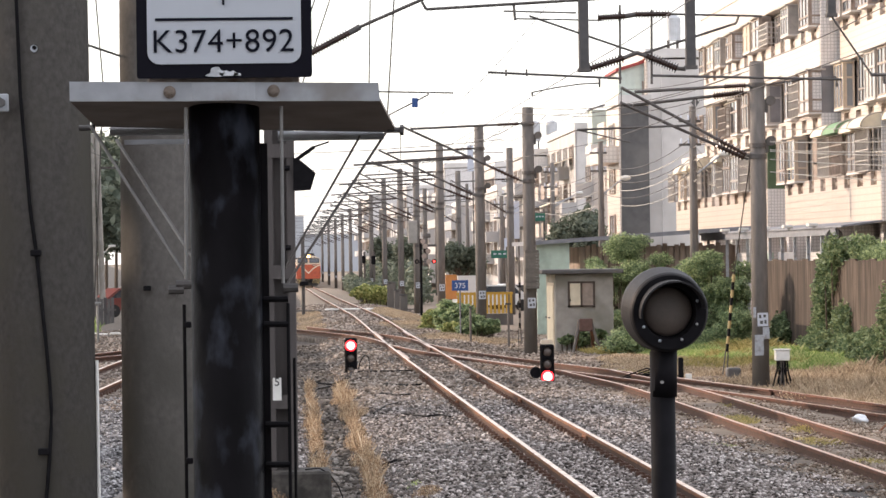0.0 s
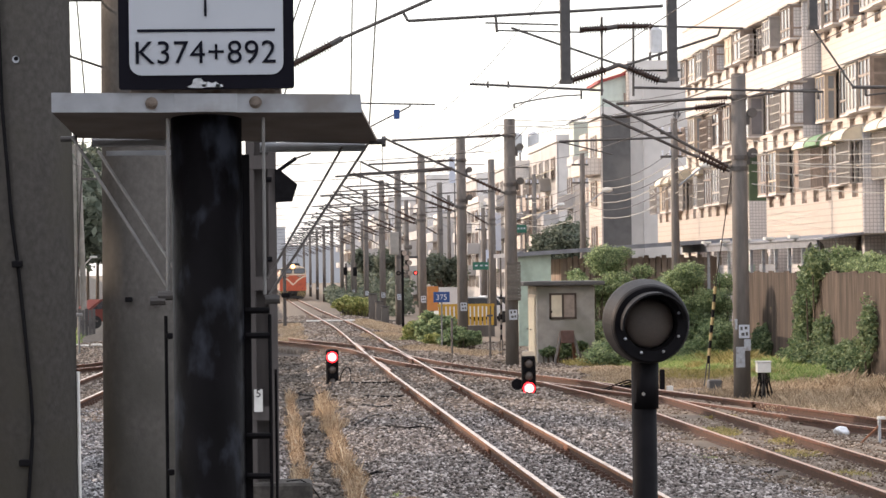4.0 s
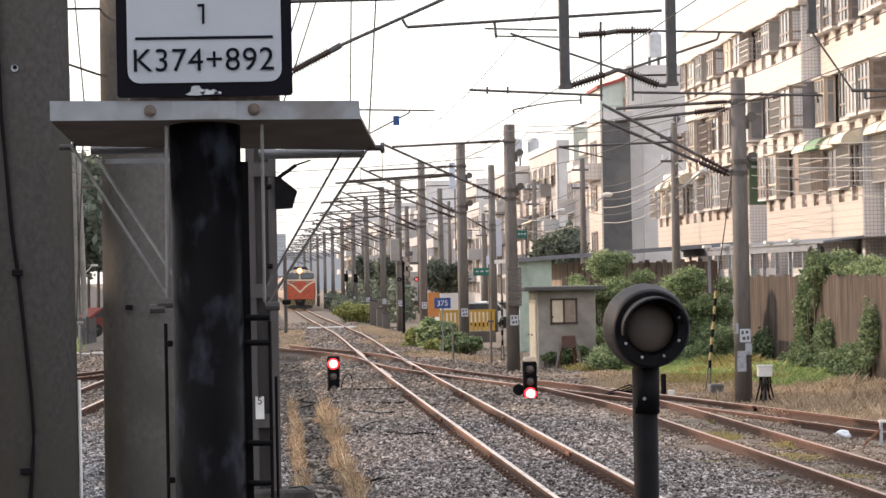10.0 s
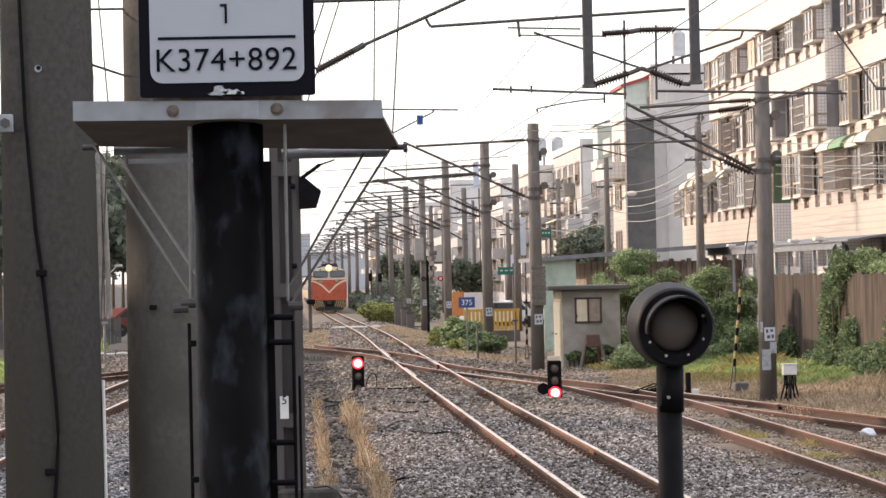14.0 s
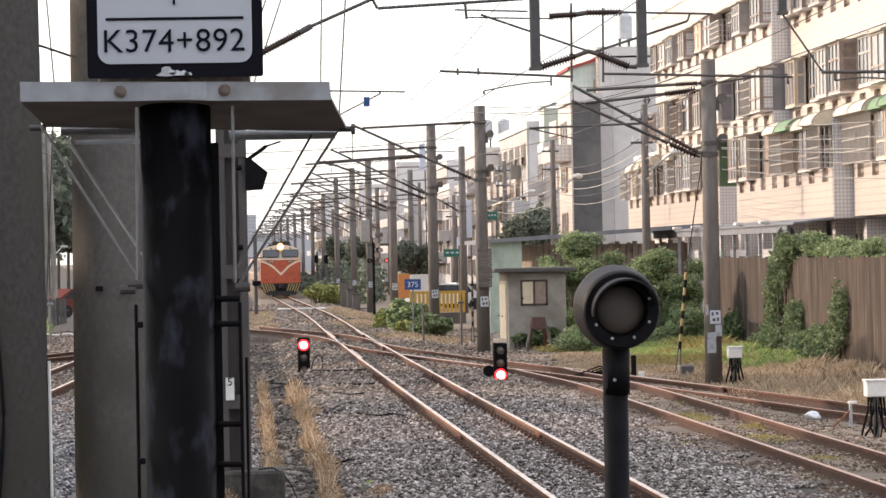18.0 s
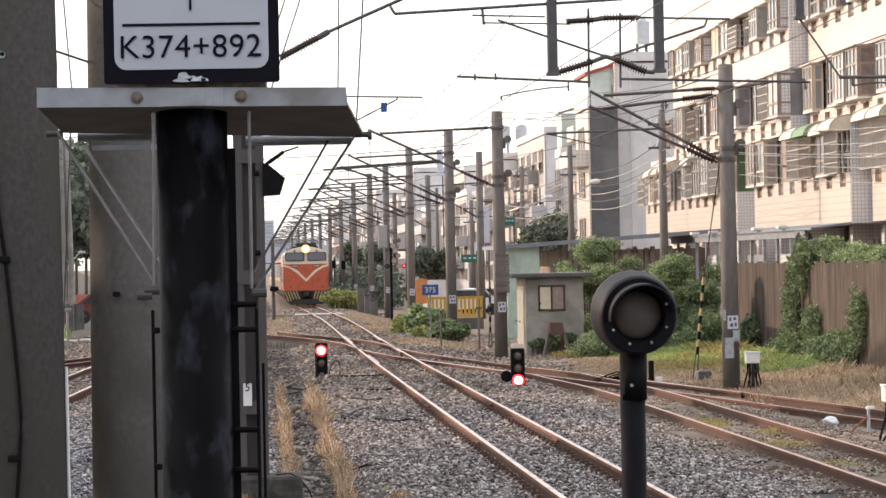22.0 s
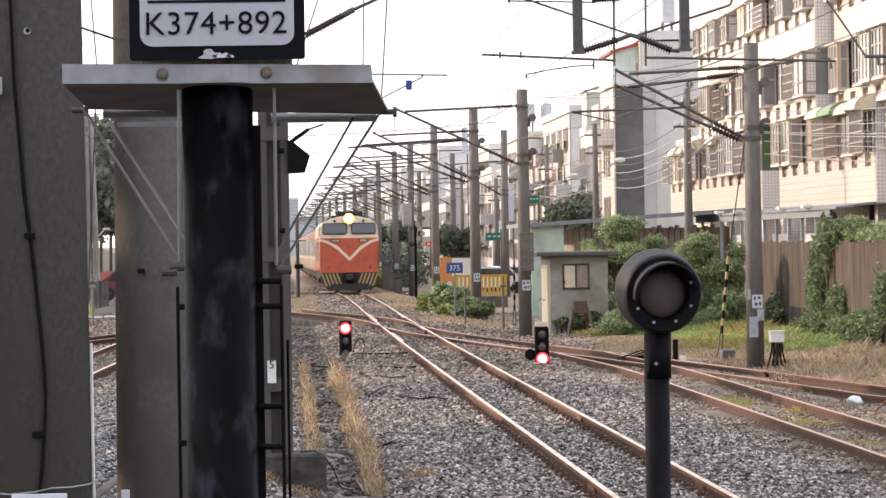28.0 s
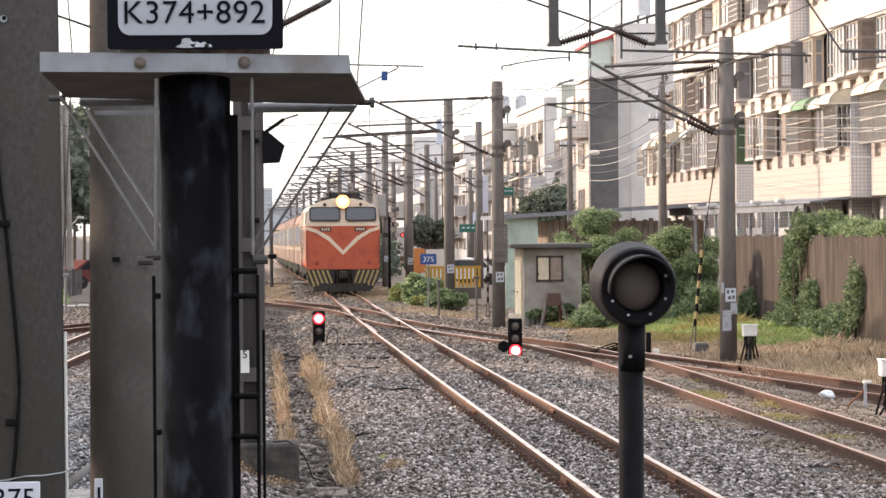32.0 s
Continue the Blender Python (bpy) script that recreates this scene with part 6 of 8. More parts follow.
def balcony_run(a, x, y0, y1, zb, zt, zc, rng, bay=2.4, notch=True, cages=0.4, end=True, awn=True, bays=None, top_end="tiles"):
    """One floor of a terrace front: tiled parapet with notches, glazed and caged bays above, tiled near end wall."""
    n = len(bays) if bays else max(1, round((y1 - y0) / bay))
    w = (y1 - y0) / n
    nh = 0.44 if notch else 0.46
    pb = B()
    # parapet with real notches, in one piece
    ys, zs = [y0], [zb, zt - nh - (0.0 if notch else 0.12), zt if notch else zt - 0.12] + ([] if notch else [zt])
    for i in range(n):
        ys += [y0 + w * (i + 0.28), y0 + w * (i + 0.72)]
    ys.append(y1)
    th = 0.18
    for k in range(len(ys) - 1):
        for q in range(len(zs) - 1):
            if q == 1 and k % 2 == 1:
                continue
            box(pb, (x + th / 2, (ys[k] + ys[k + 1]) / 2, (zs[q] + zs[q + 1]) / 2), (th, ys[k + 1] - ys[k], zs[q + 1] - zs[q]))
    bmesh.ops.remove_doubles(pb, verts=pb.verts[:], dist=0.0005)
    part("parapet", pb, M["facade"], a, "cream tiled parapet with notches")
    part("slab", box(B(), (x + 0.69, (y0 + y1) / 2, zb + 0.07), (1.0, y1 - y0 - 0.1, 0.14)), M["cement"], a)
    hh = zc - zt - 0.02
    for i in range(n):
        yy = y0 + w * (i + 0.5)
        zn = zt - nh * 0.5 - (0 if notch else 0.12)
        inn = part("notch_grille", box(B(), (x + 0.15, yy, zn), (0.05, w * 0.44, nh)), M["notch"], a)
        part("notch_bar", box(B(), (x + 0.10, yy, zn - 0.02), (0.06, w * 0.30, nh * 0.34), bevel=0.015), M["brown_frame"], inn)
        if bays:
            kind, fr, aw = bays[i]
        else:
            kind = "cage" if rng.random() < cages else rng.choice(["box", "box", "flat"])
            fr = rng.choice(["brown_frame", "brown_frame", "grey_frame", "frame_cream", "grey_frame"])
            aw = rng.choice(["awning_green", "awning_cream", "awning_cream", "awning_cream"]) if awn else None
        if kind == "cage":
            cage(a, x + 0.12, yy, zt, w - 0.12, hh - 0.42, 0.50, fr != "brown_frame", aw)
        elif kind == "box":
            bay_box(a, x + 0.16, yy + rng.uniform(-0.1, 0.1) * w, zt + 0.02, w * rng.uniform(0.72, 0.94), hh * rng.uniform(0.84, 0.95), rng.choice([0.4, 0.5, 0.6]), fr, rng, aw)
        window_unit(a, x + 0.26, yy, zt - 0.02, w - 0.06, hh, {"brown_frame": 0, "white": 2}.get(fr, 1), sashes=rng.choice([3, 4, 5]))
        if kind == "flat" and rng.random() < 0.6:
            part("privacy_panel", box(B(), (x + 0.28, yy + w * 0.2, zt + hh * 0.5), (0.04, w * 0.45, hh * 0.96)), M[fr], a)
    part("back_wall", box(B(), (x + 1.23, (y0 + y1) / 2, (zb + zc) / 2), (0.12, y1 - y0, zc - zb)), M["tiles"], a)
    if end:
        part("end_wall", box(B(), (x + 0.62, y0 - 0.055, (zb + zt) / 2), (1.20, 0.11, zt - zb)), M["tiles"], a, "white mosaic-tiled end wall")
        part("upper_end_wall", box(B(), (x + 0.62, y0 - 0.05, (zt + zc) / 2), (1.18, 0.10, zc - zt)), M[top_end], a)


def apartment(name, x, y0, y1, floors, label, roof=1.1, jit=0, depth=10.0):
    a = thing(name, (0, 0, 0), label, "apartment house", "apartment houses beyond the fence")
    rng = random.Random(jit)
    top = floors[-1][2]
    part("wall", box(B(), (x + 1.3 + depth / 2, (y0 + y1) / 2, top / 2 - 0.2), (depth, y1 - y0, top + 0.4)), M["tiles"], a)
    part("roof", box(B(), (x + depth / 2 + 0.65, (y0 + y1) / 2, top + roof / 2), (depth + 1.5, y1 - y0 + 0.25, roof), bevel=0.03), M["facade"], a, "cream roof parapet")
    part("roof_coping", box(B(), (x - 0.02, (y0 + y1) / 2, top + roof + 0.05), (0.2, y1 - y0 + 0.3, 0.1)), M["facade"], a)
    for zb, zt, zc, notch, ya, yb, cg, aw, bays, top_end in floors:
        balcony_run(a, x, ya, yb, zb, zt, zc, rng, notch=notch, cages=cg, awn=aw, bays=bays, top_end=top_end)
    k = max(2, round((y1 - y0) / 5.5))
    for b in range(k + 1):
        part("ground_pier", box(B(), (x + 0.75, y0 + (y1 - y0) * b / k, 1.5), (0.7, 0.5, 3.9)), M["tiles"], a)
    for b in range(k):
        window_unit(a, x + 1.2, y0 + (y1 - y0) * (b + 0.5) / k, 0.2, (y1 - y0) / k - 0.9, 2.8, b % 2)
    return a


AWNED = [("cage", "grey_frame", "awning_cream"), ("box", "brown_frame", "awning_cream"), ("cage", "brown_frame", "awning_green"), ("cage", "grey_frame", "awning_cream"), ("flat", "frame_cream", None), ("flat", "brown_frame", None), ("box", "frame_cream", None), ("box", "brown_frame", None)]
GLAZED = [("flat", "brown_frame", None), ("cage", "grey_frame", None), ("box", "grey_frame", None), ("box", "brown_frame", None), ("cage", "grey_frame", "awning_cream"), ("box", "grey_frame", None), ("flat", "grey_frame", None), ("cage", "grey_frame", "awning_cream"), ("box", "grey_frame", "awning_cream"), ("flat", "brown_frame", None), ("box", "frame_cream", "awning_cream"), ("cage", "grey_frame", None)]
apartment("apartment_house", 19.0, 116.6, 149.0, [(3.50, 5.05, 6.8, True, 130.0, 160.2, 0.2, False, GLAZED, "green_end"), (3.50, 5.12, 6.9, True, 105.1, 125.3, 0.5, True, AWNED, "tiles"), (6.8, 7.45, 9.1, False, 116.7, 149, 0.15, False, None, "glass_grey"), (9.1, 10.55, 11.8, True, 116.7, 149, 0.1, False, None, "tiles")], "cream tiled four-storey apartment house with notched balcony parapets", 1.2, 11)
apartment("apartment_house", 19.65, 66.0, 116.4, [(3.55, 5.2, 7.1, True, 66, 104.9, 0.7, True, None, "tiles"), (7.1, 7.5, 9.2, False, 66, 116.3, 0.2, False, None, "tiles"), (9.2, 10.7, 12.2, True, 66, 116.3, 0.1, False, None, "tiles"), (12.2, 13.6, 15.0, True, 66, 116.3, 0.2, False, None, "tiles")], "cream tiled apartment house with caged windows and curved awnings", 1.1, 5)


def plain_house(x0, x1, y0, y1, h, label, front="facade", side="cement", floors=4, seed=0):
    """A house block: blank side wall to the camera, windows and balconies towards the railway."""
    hs = thing("town_house", (0, 0, 0), label, "house", "town houses along the street")
    part("wall", box(B(), ((x0 + x1) / 2, (y0 + y1) / 2, h / 2 - 0.2), (x1 - x0, y1 - y0, h + 0.4)), M[side], hs)
    part("roof", box(B(), ((x0 + x1) / 2, (y0 + y1) / 2, h + 0.35), (x1 - x0 + 0.3, y1 - y0 + 0.2, 0.5)), M["cement"], hs)
    part("front_wall", box(B(), (x0 - 0.06, (y0 + y1) / 2, h / 2), (0.10, y1 - y0 - 0.1, h)), M[front], hs)
    rng = random.Random(seed)
    fh = (h - 0.6) / floors
    n = max(1, int((y1 - y0) / 4.5))
    for f in range(floors):
        for b in range(n):
            yy = y0 + (y1 - y0) * (b + 0.5) / n
            window_unit(hs, x0 - 0.22, yy, 0.9 + f * fh, min(2.6, (y1 - y0) / n - 0.8), fh * 0.55, rng.randrange(2), bars=False, sashes=2)
            if f and rng.random() < 0.7:
                part("balcony", box(B(), (x0 - 0.6, yy, 0.5 + f * fh), (1.0, (y1 - y0) / n - 0.5, 0.9), bevel=0.02), M[front], hs)
    return hs


plain_house(19.9, 27, 180, 198, 13.1, "pale cement house with a blank side wall", seed=1)
plain_house(18.3, 19.8, 179, 186, 10.55, "narrow dark mosaic-walled stair tower", "facade", "charcoal", seed=2)
plain_house(20.6, 27, 232, 258, 11.2, "pale grey house with a blank side wall and lit balconies", "far_wall", seed=3)
plain_house(18.75, 20.4, 200, 203.5, 8.6, "narrow pale grey house with a rooftop enclosure", "far_wall", seed=4)
enc = thing("rooftop_enclosure", (18.7, 200, 8.9), "pale green corrugated enclosure on the narrow house roof", "shed")
part("wall", box(B(), (0.5, 1.5, 1.2), (1.0, 3.0, 2.4)), M["green_pale"], enc)
part("roof", prism(B(), [(-0.15, 2.4), (1.1, 2.75), (1.1, 2.82), (-0.15, 2.47)], -0.15, 3.1), M["roof_grey"], enc)
for i in range(5):
    part("sheet_rib", box(B(), (0.1 + 0.2 * i, -0.02, 1.2), (0.04, 0.03, 2.38)), M["green_pale"], enc)
for zz, ww in ((3.4, 3.4), (6.0, 4.2), (8.8, 3.6)):
    for k in range(4):
        aw_ = thing("house_awning", (20.5, 235.5 + 6.0 * k, zz), "faded cream sheet awning over a balcony", "awning", "awnings on the pale grey house")
        part("sheet", prism(B(), [(0, 0.7), (-1.25 - 0.15 * (k % 2), 0.25), (-1.25 - 0.15 * (k % 2), 0.19), (0, 0.62)], -ww / 2, ww / 2), M["awning_cream" if (k + int(zz)) % 3 else "roof_grey"], aw_)
        part("panel", box(B(), (-1.1, 0, -1.55), (0.08, ww * 0.92, 1.0)), M["facade" if k % 2 else "brown_frame"], aw_)
        part("grille", lattice_x(B(), -1.1, [-ww * 0.46 + ww * 0.92 * i / 5 for i in range(6)], [-1.04, -0.4, 0.18], 0.05, 0.05), M["brown_frame" if k % 2 else "grey_frame"], aw_)
for i, (xa, ya, yb, hh) in enumerate(((19.0, 256, 276, 10.2), (18.2, 280, 300, 8.0), (19.5, 303, 330, 10.6), (18.0, 334, 352, 7.6), (17.5, 356, 380, 12.0), (17.0, 384, 420, 9.6), (16.0, 425, 460, 11.2), (15.5, 465, 520, 9.6), (14.0, 530, 600, 12.0))):
    plain_house(xa, xa + 9, ya, yb, hh, "distant town house with balconies, haze put into its grey", "far_wall", "far_wall" if i % 2 else "tiles", floors=4, seed=10 + i)

low_ = thing("town_house", (0, 0, 0), "low annex with a flat roof beside the apartment house", "house", "town houses along the street")
part("wall", box(B(), (23.5, 155, 3.3), (6.5, 12, 7.2)), M["cement"], low_)
part("roof", box(B(), (23.2, 155, 7.0), (7.6, 12.2, 0.3)), M["cement"], low_)
# diamond ornament and rooftop shed on the blank-walled house
orn = thing("wall_ornament", (22.45, 179.9, 10.75), "small dark diamond plaque on the blank house wall", "ornament")
part("plaque", prism(B(), [(0, 0.30), (0.22, 0), (0, -0.30), (-0.22, 0)], -0.04, 0.08), M["charcoal"], orn)
for xx, ww in ((20.6, 0.05), (22.45, 0.03)):
    dp = thing("drain_pipe", (xx, 179.85, 0.4), "pale drain pipe running down the blank house wall", "pipe", "pipes on the blank house wall")
    part("pipe", tube(B(), (0, 0, 0), (0, 0, 12.6), ww * 0.7, 8), M["cement"], dp)
    for z in (4.0, 10.0):
        part("pipe_clamp", box(B(), (0, 0.06, z), (ww * 1.8, 0.16, 0.05)), M["cement"], dp)
shed = thing("rooftop_shed", (18.6, 181, 10.8), "pale corrugated rooftop shed with a red roof edge", "shed")
part("wall", prism(B(), [(-0.2, 0), (2.3, 0), (2.3, 2.5), (-0.2, 1.75)], 0, 6), M["green_pale"], shed)
part("roof_edge", prism(B(), [(-0.35, 1.72), (2.4, 2.52), (2.4, 2.68), (-0.35, 1.88)], -0.2, 6.2), M["roof_red"], shed)
for i in range(9):
    part("sheet_rib", box(B(), (-0.1 + 0.28 * i, -0.02, 0.87 + 0.04 * i), (0.03, 0.03, 1.72 + 0.08 * i)), M["green_pale"], shed)


def tank(x, y, z, r, h):
    t = thing("water_tank", (x, y, z), "stainless steel rooftop water tank on a stand", "water tank", "rooftop water tanks")
    part("cylinder", tube(B(), (0, 0, 0.5), (0, 0, 0.5 + h), r, 20), M["tank"], t, smooth=False)
    part("dome_lid", tube(B(), (0, 0, 0.5 + h), (0, 0, 0.5 + h + 0.22), r, 20, r * 0.35), M["tank"], t)
    for a in range(4):
        dx, dy = r * 0.8 * math.cos(a * 1.57 + 0.8), r * 0.8 * math.sin(a * 1.57 + 0.8)
        part("stand_leg", tube(B(), (dx, dy, -0.3), (dx, dy, 0.5), 0.05, 6), M["tube"], t)
    for k in range(3):
        part("rib", tube(B(), (0, 0, 0.8 + k * h / 3.4), (0, 0, 0.86 + k * h / 3.4), r * 1.03, 20), M["tank"], t)


tank(22.0, 186, 14.0, 0.45, 1.25)
tank(24.3, 186, 14.0, 0.42, 1.2)
tank(20.0, 262, 11.1, 0.42, 1.35)
tank(21.3, 262, 11.1, 0.45, 1.4)

# ---- sheds, hut and fences behind the tracks ----
hut = thing("trackside_hut", (8.88, 101.5, -0.35), "small grey cement hut with a flat overhanging roof", "hut")
part("wall", box(B(), (0.19, 0.5, 1.17), (1.76, 3.4, 2.34), bevel=0.02), M["hut"], hut)
part("roof", box(B(), (0.12, 0.45, 2.405), (2.46, 3.9, 0.13), bevel=0.02), M["charcoal"], hut)
wf = B()
box(wf, (0.10, -1.215, 1.36), (0.82, 0.05, 0.06))
box(wf, (0.10, -1.215, 2.08), (0.82, 0.05, 0.06))
for dx in (-0.38, 0, 0.38):
    box(wf, (0.10 + dx, -1.215, 1.72), (0.06, 0.05, 0.78))
hw = part("window_frame", wf, M["dark_frame"], hut)
part("pane", box(B(), (-0.09, -1.205, 1.72), (0.36, 0.03, 0.68)), M["awning_cream"], hw)
part("pane", box(B(), (0.29, -1.205, 1.72), (0.34, 0.03, 0.68)), M["brown_frame"], hw)
# cream doors and frame, widened to carry the sunlight on this side
for dy in (-0.22, 0.92):
    dl = part("door", box(B(), (-0.715, dy, 1.0), (0.05, 1.02, 1.94), bevel=0.01), M["awning_cream"], hut, "door leaf, sunlight on the side wall put into its cream")
    part("door_handle", tube(B(), (-0.75, dy + 0.4, 1.0), (-0.80, dy + 0.4, 1.0), 0.02, 8), M["steel"], dl)
part("door_frame", box(B(), (-0.698, 0.35, 1.04), (0.03, 2.3, 2.06)), M["frame_cream"], hut)
part("vent_pipe", tube(B(), (-0.25, -1.21, 1.55), (-0.25, -1.26, 1.55), 0.03, 8), M["black_flat"], hut)

bs = thing("buffer_stop", (8.98, 99, -0.36), "small rusty buffer stop with white legs", "buffer stop")
for s in (-1, 1):
    part("leg", tube(B(), (s * 0.40, -0.2, 0), (s * 0.16, 0.1, 1.0), 0.045, 6), M["concrete"], bs)
    part("back_leg", tube(B(), (s * 0.3, 0.7, 0), (s * 0.16, 0.1, 0.97), 0.06, 6), M["rail_side"], bs)
part("beam", box(B(), (0, -0.04, 0.83), (0.40, 0.16, 0.38), bevel=0.02), M["board_rust"], bs)

gs = thing("sheet_metal_shed", (11.35, 122, -0.35), "pale green sheet-metal shed with a long low roof", "shed")
part("gable_wall", prism(B(), [(-2.05, 0), (-0.85, 0), (-0.85, 3.45), (-2.05, 3.36)], 0, 0.12), M["green_sheet"], gs)
part("side_wall", box(B(), (2.6, 4, 1.6), (6.0, 6.0, 3.2)), M["plank_pale"], gs)
part("roof", prism(B(), [(-2.4, 3.28), (6.0, 3.75), (6.0, 3.90), (-2.4, 3.43)], -0.3, 8), M["roof_grey"], gs)
for i in range(26):
    part("wall_plank", box(B(), (-0.3 + i * 0.22, 0.92, 1.7), (0.17, 0.08, 3.0 + 0.1 * (i % 3))), M["plank_pale"], gs)
ls = thing("lean_to", (18.6, 92.5, -0.35), "long lean-to with a grey metal roof on thin posts", "lean-to")
part("roof", prism(B(), [(-2.5, 3.60), (-1.3, 3.74), (-1.3, 3.80), (-2.5, 3.66)], 3.0, 36), M["roof_grey"], ls)
part("fascia", box(B(), (-2.4, 20.2, 3.50), (0.06, 31.4, 0.22)), M["roof_grey"], ls)
for i in range(12):
    part("post", box(B(), (-2.3, 5 + i * 2.7, 1.8), (0.10, 0.10, 3.5)), M["galv"], ls)
for i in range(6):
    part("panel", box(B(), (-1.9 + 0.1 * (i % 2), 7 + i * 5.2, 1.6), (0.06, 2.6 + 0.6 * (i % 3), 2.6)), M["green_sheet"] if i % 3 == 0 else (M["tiles"] if i % 3 == 1 else M["roof_grey"]), ls)
    part("roof_lamp", box(B(), (-2.55, 8 + i * 5.0, 3.72), (0.3, 0.5, 0.10), bevel=0.02), M["white"], ls)
fan = thing("exhaust_fan", (16.3, 98.0, 2.98), "dark round exhaust fan under the lean-to roof", "fan")
part("ring", tube(B(), (0, -0.1, 0), (0, 0.1, 0), 0.26, 20), M["charcoal"], fan)

fence = thing("corrugated_fence", (15.4, 60, -0.4), "rusty brown corrugated sheet fence overgrown with vines", "fence")
for i in range(46):
    y = 0.5 + i * 1.02
    bm = B()
    pts = [((0.018 if k % 2 else -0.018), k * 0.085) for k in range(13)]
    for (xa, ya), (xb, yb) in zip(pts, pts[1:]):
        v4 = [bm.verts.new(c) for c in ((xa, y + ya, 0), (xb, y + yb, 0), (xb, y + yb, 2.72), (xa, y + ya, 2.72))]
        bm.faces.new(v4)
        v4 = [bm.verts.new(c) for c in ((xa + 0.01, y + ya, 0), (xb + 0.01, y + yb, 0), (xb + 0.01, y + yb, 2.72), (xa + 0.01, y + ya, 2.72))]
        bm.faces.new(v4[::-1])
    pn = part("fence_panel", bm, M["rust_fence"], fence)
    pn.location.z = 0.03 * math.sin(i * 2.3)
for i in range(17):
    part("fence_post", box(B(), (0.08, i * 2.9 + 0.5, 1.35), (0.09, 0.09, 2.8)), M["tube"], fence)

# striped marker posts
for x, y, h, b in ((10.50, 79.2, 2.4, True), (7.68, 108.5, 2.2, False)):
    sp = thing("striped_marker_post", (x, y, -0.35), "thin leaning post with black and yellow stripes", "marker post")
    sp.matrix_world = pose(x, y, -0.35, 0, 6.0 if b else 0.5, 0)
    for i in range(10):
        part("band", tube(B(), (0, 0, 0.55 + (h - 0.55) * i / 10), (0, 0, 0.55 + (h - 0.55) * (i + 1) / 10), 0.038, 10), M["yellow" if b else "brick"] if i % 2 else M["black_flat"], sp)
    for dx in (-0.05, 0.05):
        part("foot", tube(B(), (dx, 0, 0), (dx * 0.6, 0, 0.57), 0.018, 8), M["tube"], sp)
gw = thing("guy_wire", (10.75, 79.2, 2.02), "thin guy wire from the striped guard to the pole top", "wire")
part("wire", tube(B(), (0, 0, 0), (0.0, -4.85, 4.2), 0.014, 6), M["wire"], gw)
ft = thing("concrete_block", (10.35, 76.6, -0.40), "dark stained concrete block beside the rails", "block")
part("block", box(B(), (0, 0, 0.14), (0.32, 0.4, 0.32), bevel=0.03), M["charcoal"], ft)


def relay_box(x, y, cz, s):
    r = thing("relay_box", (x, y, ground_z(x, y)), "white trackside relay box on dark cable legs", "relay box", "relay boxes beside the tracks")
    part("cabinet", box(B(), (0, 0, cz), (0.36 * s, 0.3 * s, 0.27 * s), bevel=0.015), M["white"], r)
    part("lid", box(B(), (0, 0, cz + 0.145 * s), (0.40 * s, 0.34 * s, 0.03), bevel=0.005), M["white"], r)
    part("stand", tube(B(), (0, 0, -0.05), (0, 0, cz - 0.12), 0.05, 8), M["tube"], r)
    for k in range(7):
        a = (-0.13 + 0.043 * k) * s
        e = (-0.26 + 0.087 * k) * s
        part("cable", sweep(B(), [(a, 0.03 * (k % 3 - 1), cz - 0.13 * s), (a * 1.1, -0.04, cz * 0.55), (e * 0.8 + 0.05 * math.sin(k * 2.1), -0.06 * (k % 2), cz * 0.25), (e + 0.06 * math.sin(k * 4.0), -0.05 * (k % 2), 0.0)], 0.019, 6), M["black_flat"], r)


relay_box(10.95, 73.0, 0.74, 0.86)
relay_box(9.93, 51.5, 0.76, 0.92)
pt = thing("short_track_post", (10.05, 54.3, ground_z(10.05, 54.3)), "short rusty track post with a pale cap and strut", "marker post")
part("post", tube(B(), (0, 0, 0), (0, 0, 0.40), 0.028, 8), M["galv"], pt)
part("cap", box(B(), (0.03, 0, 0.42), (0.14, 0.08, 0.05), bevel=0.01), M["white"], pt)
part("strut", tube(B(), (-0.32, 0, 0), (0, 0, 0.3), 0.018, 6), M["rail_side"], pt)
bag = B()
bmesh.ops.create_icosphere(bag, subdivisions=3, radius=0.14)
for w in bag.verts:
    w.co *= 1 + 0.35 * noise.noise(w.co * 9)
    w.co.z = max(w.co.z * 0.62, -0.06)
bo = part("plastic_bag", bag, M["plastic"])
bo.matrix_world = pose(9.95, 57.3, ground_z(9.95, 57.3) + 0.06)
tagged(bo, "crumpled white plastic bag lying on the ballast", "bag")

pm = thing("point_machine", (8.75, 73.2, ground_z(8.75, 73.2)), "black point machine with a white junction box and loose cables", "point machine")
part("post", box(B(), (-0.02, 0, 0.27), (0.11, 0.12, 0.56), bevel=0.015), M["black_flat"], pm)
part("junction_box", box(B(), (0.14, -0.05, 0.10), (0.14, 0.14, 0.18), bevel=0.015), M["white"], pm)
part("rod", tube(B(), (-0.05, 0, 0.08), (-1.6, -0.2, 0.08), 0.025, 6), M["rail_side"], pm)
for k in range(5):
    part("cable", sweep(B(), [(-0.1, 0, 0.1), (-0.35 - 0.1 * k, 0.2, 0.2 + 0.03 * k), (-0.7 - 0.12 * k, 0.3, 0.16), (-1.0 - 0.1 * k, 0.4 + 0.1 * k, 0.03)], 0.018, 6), M["black_flat"], pm)

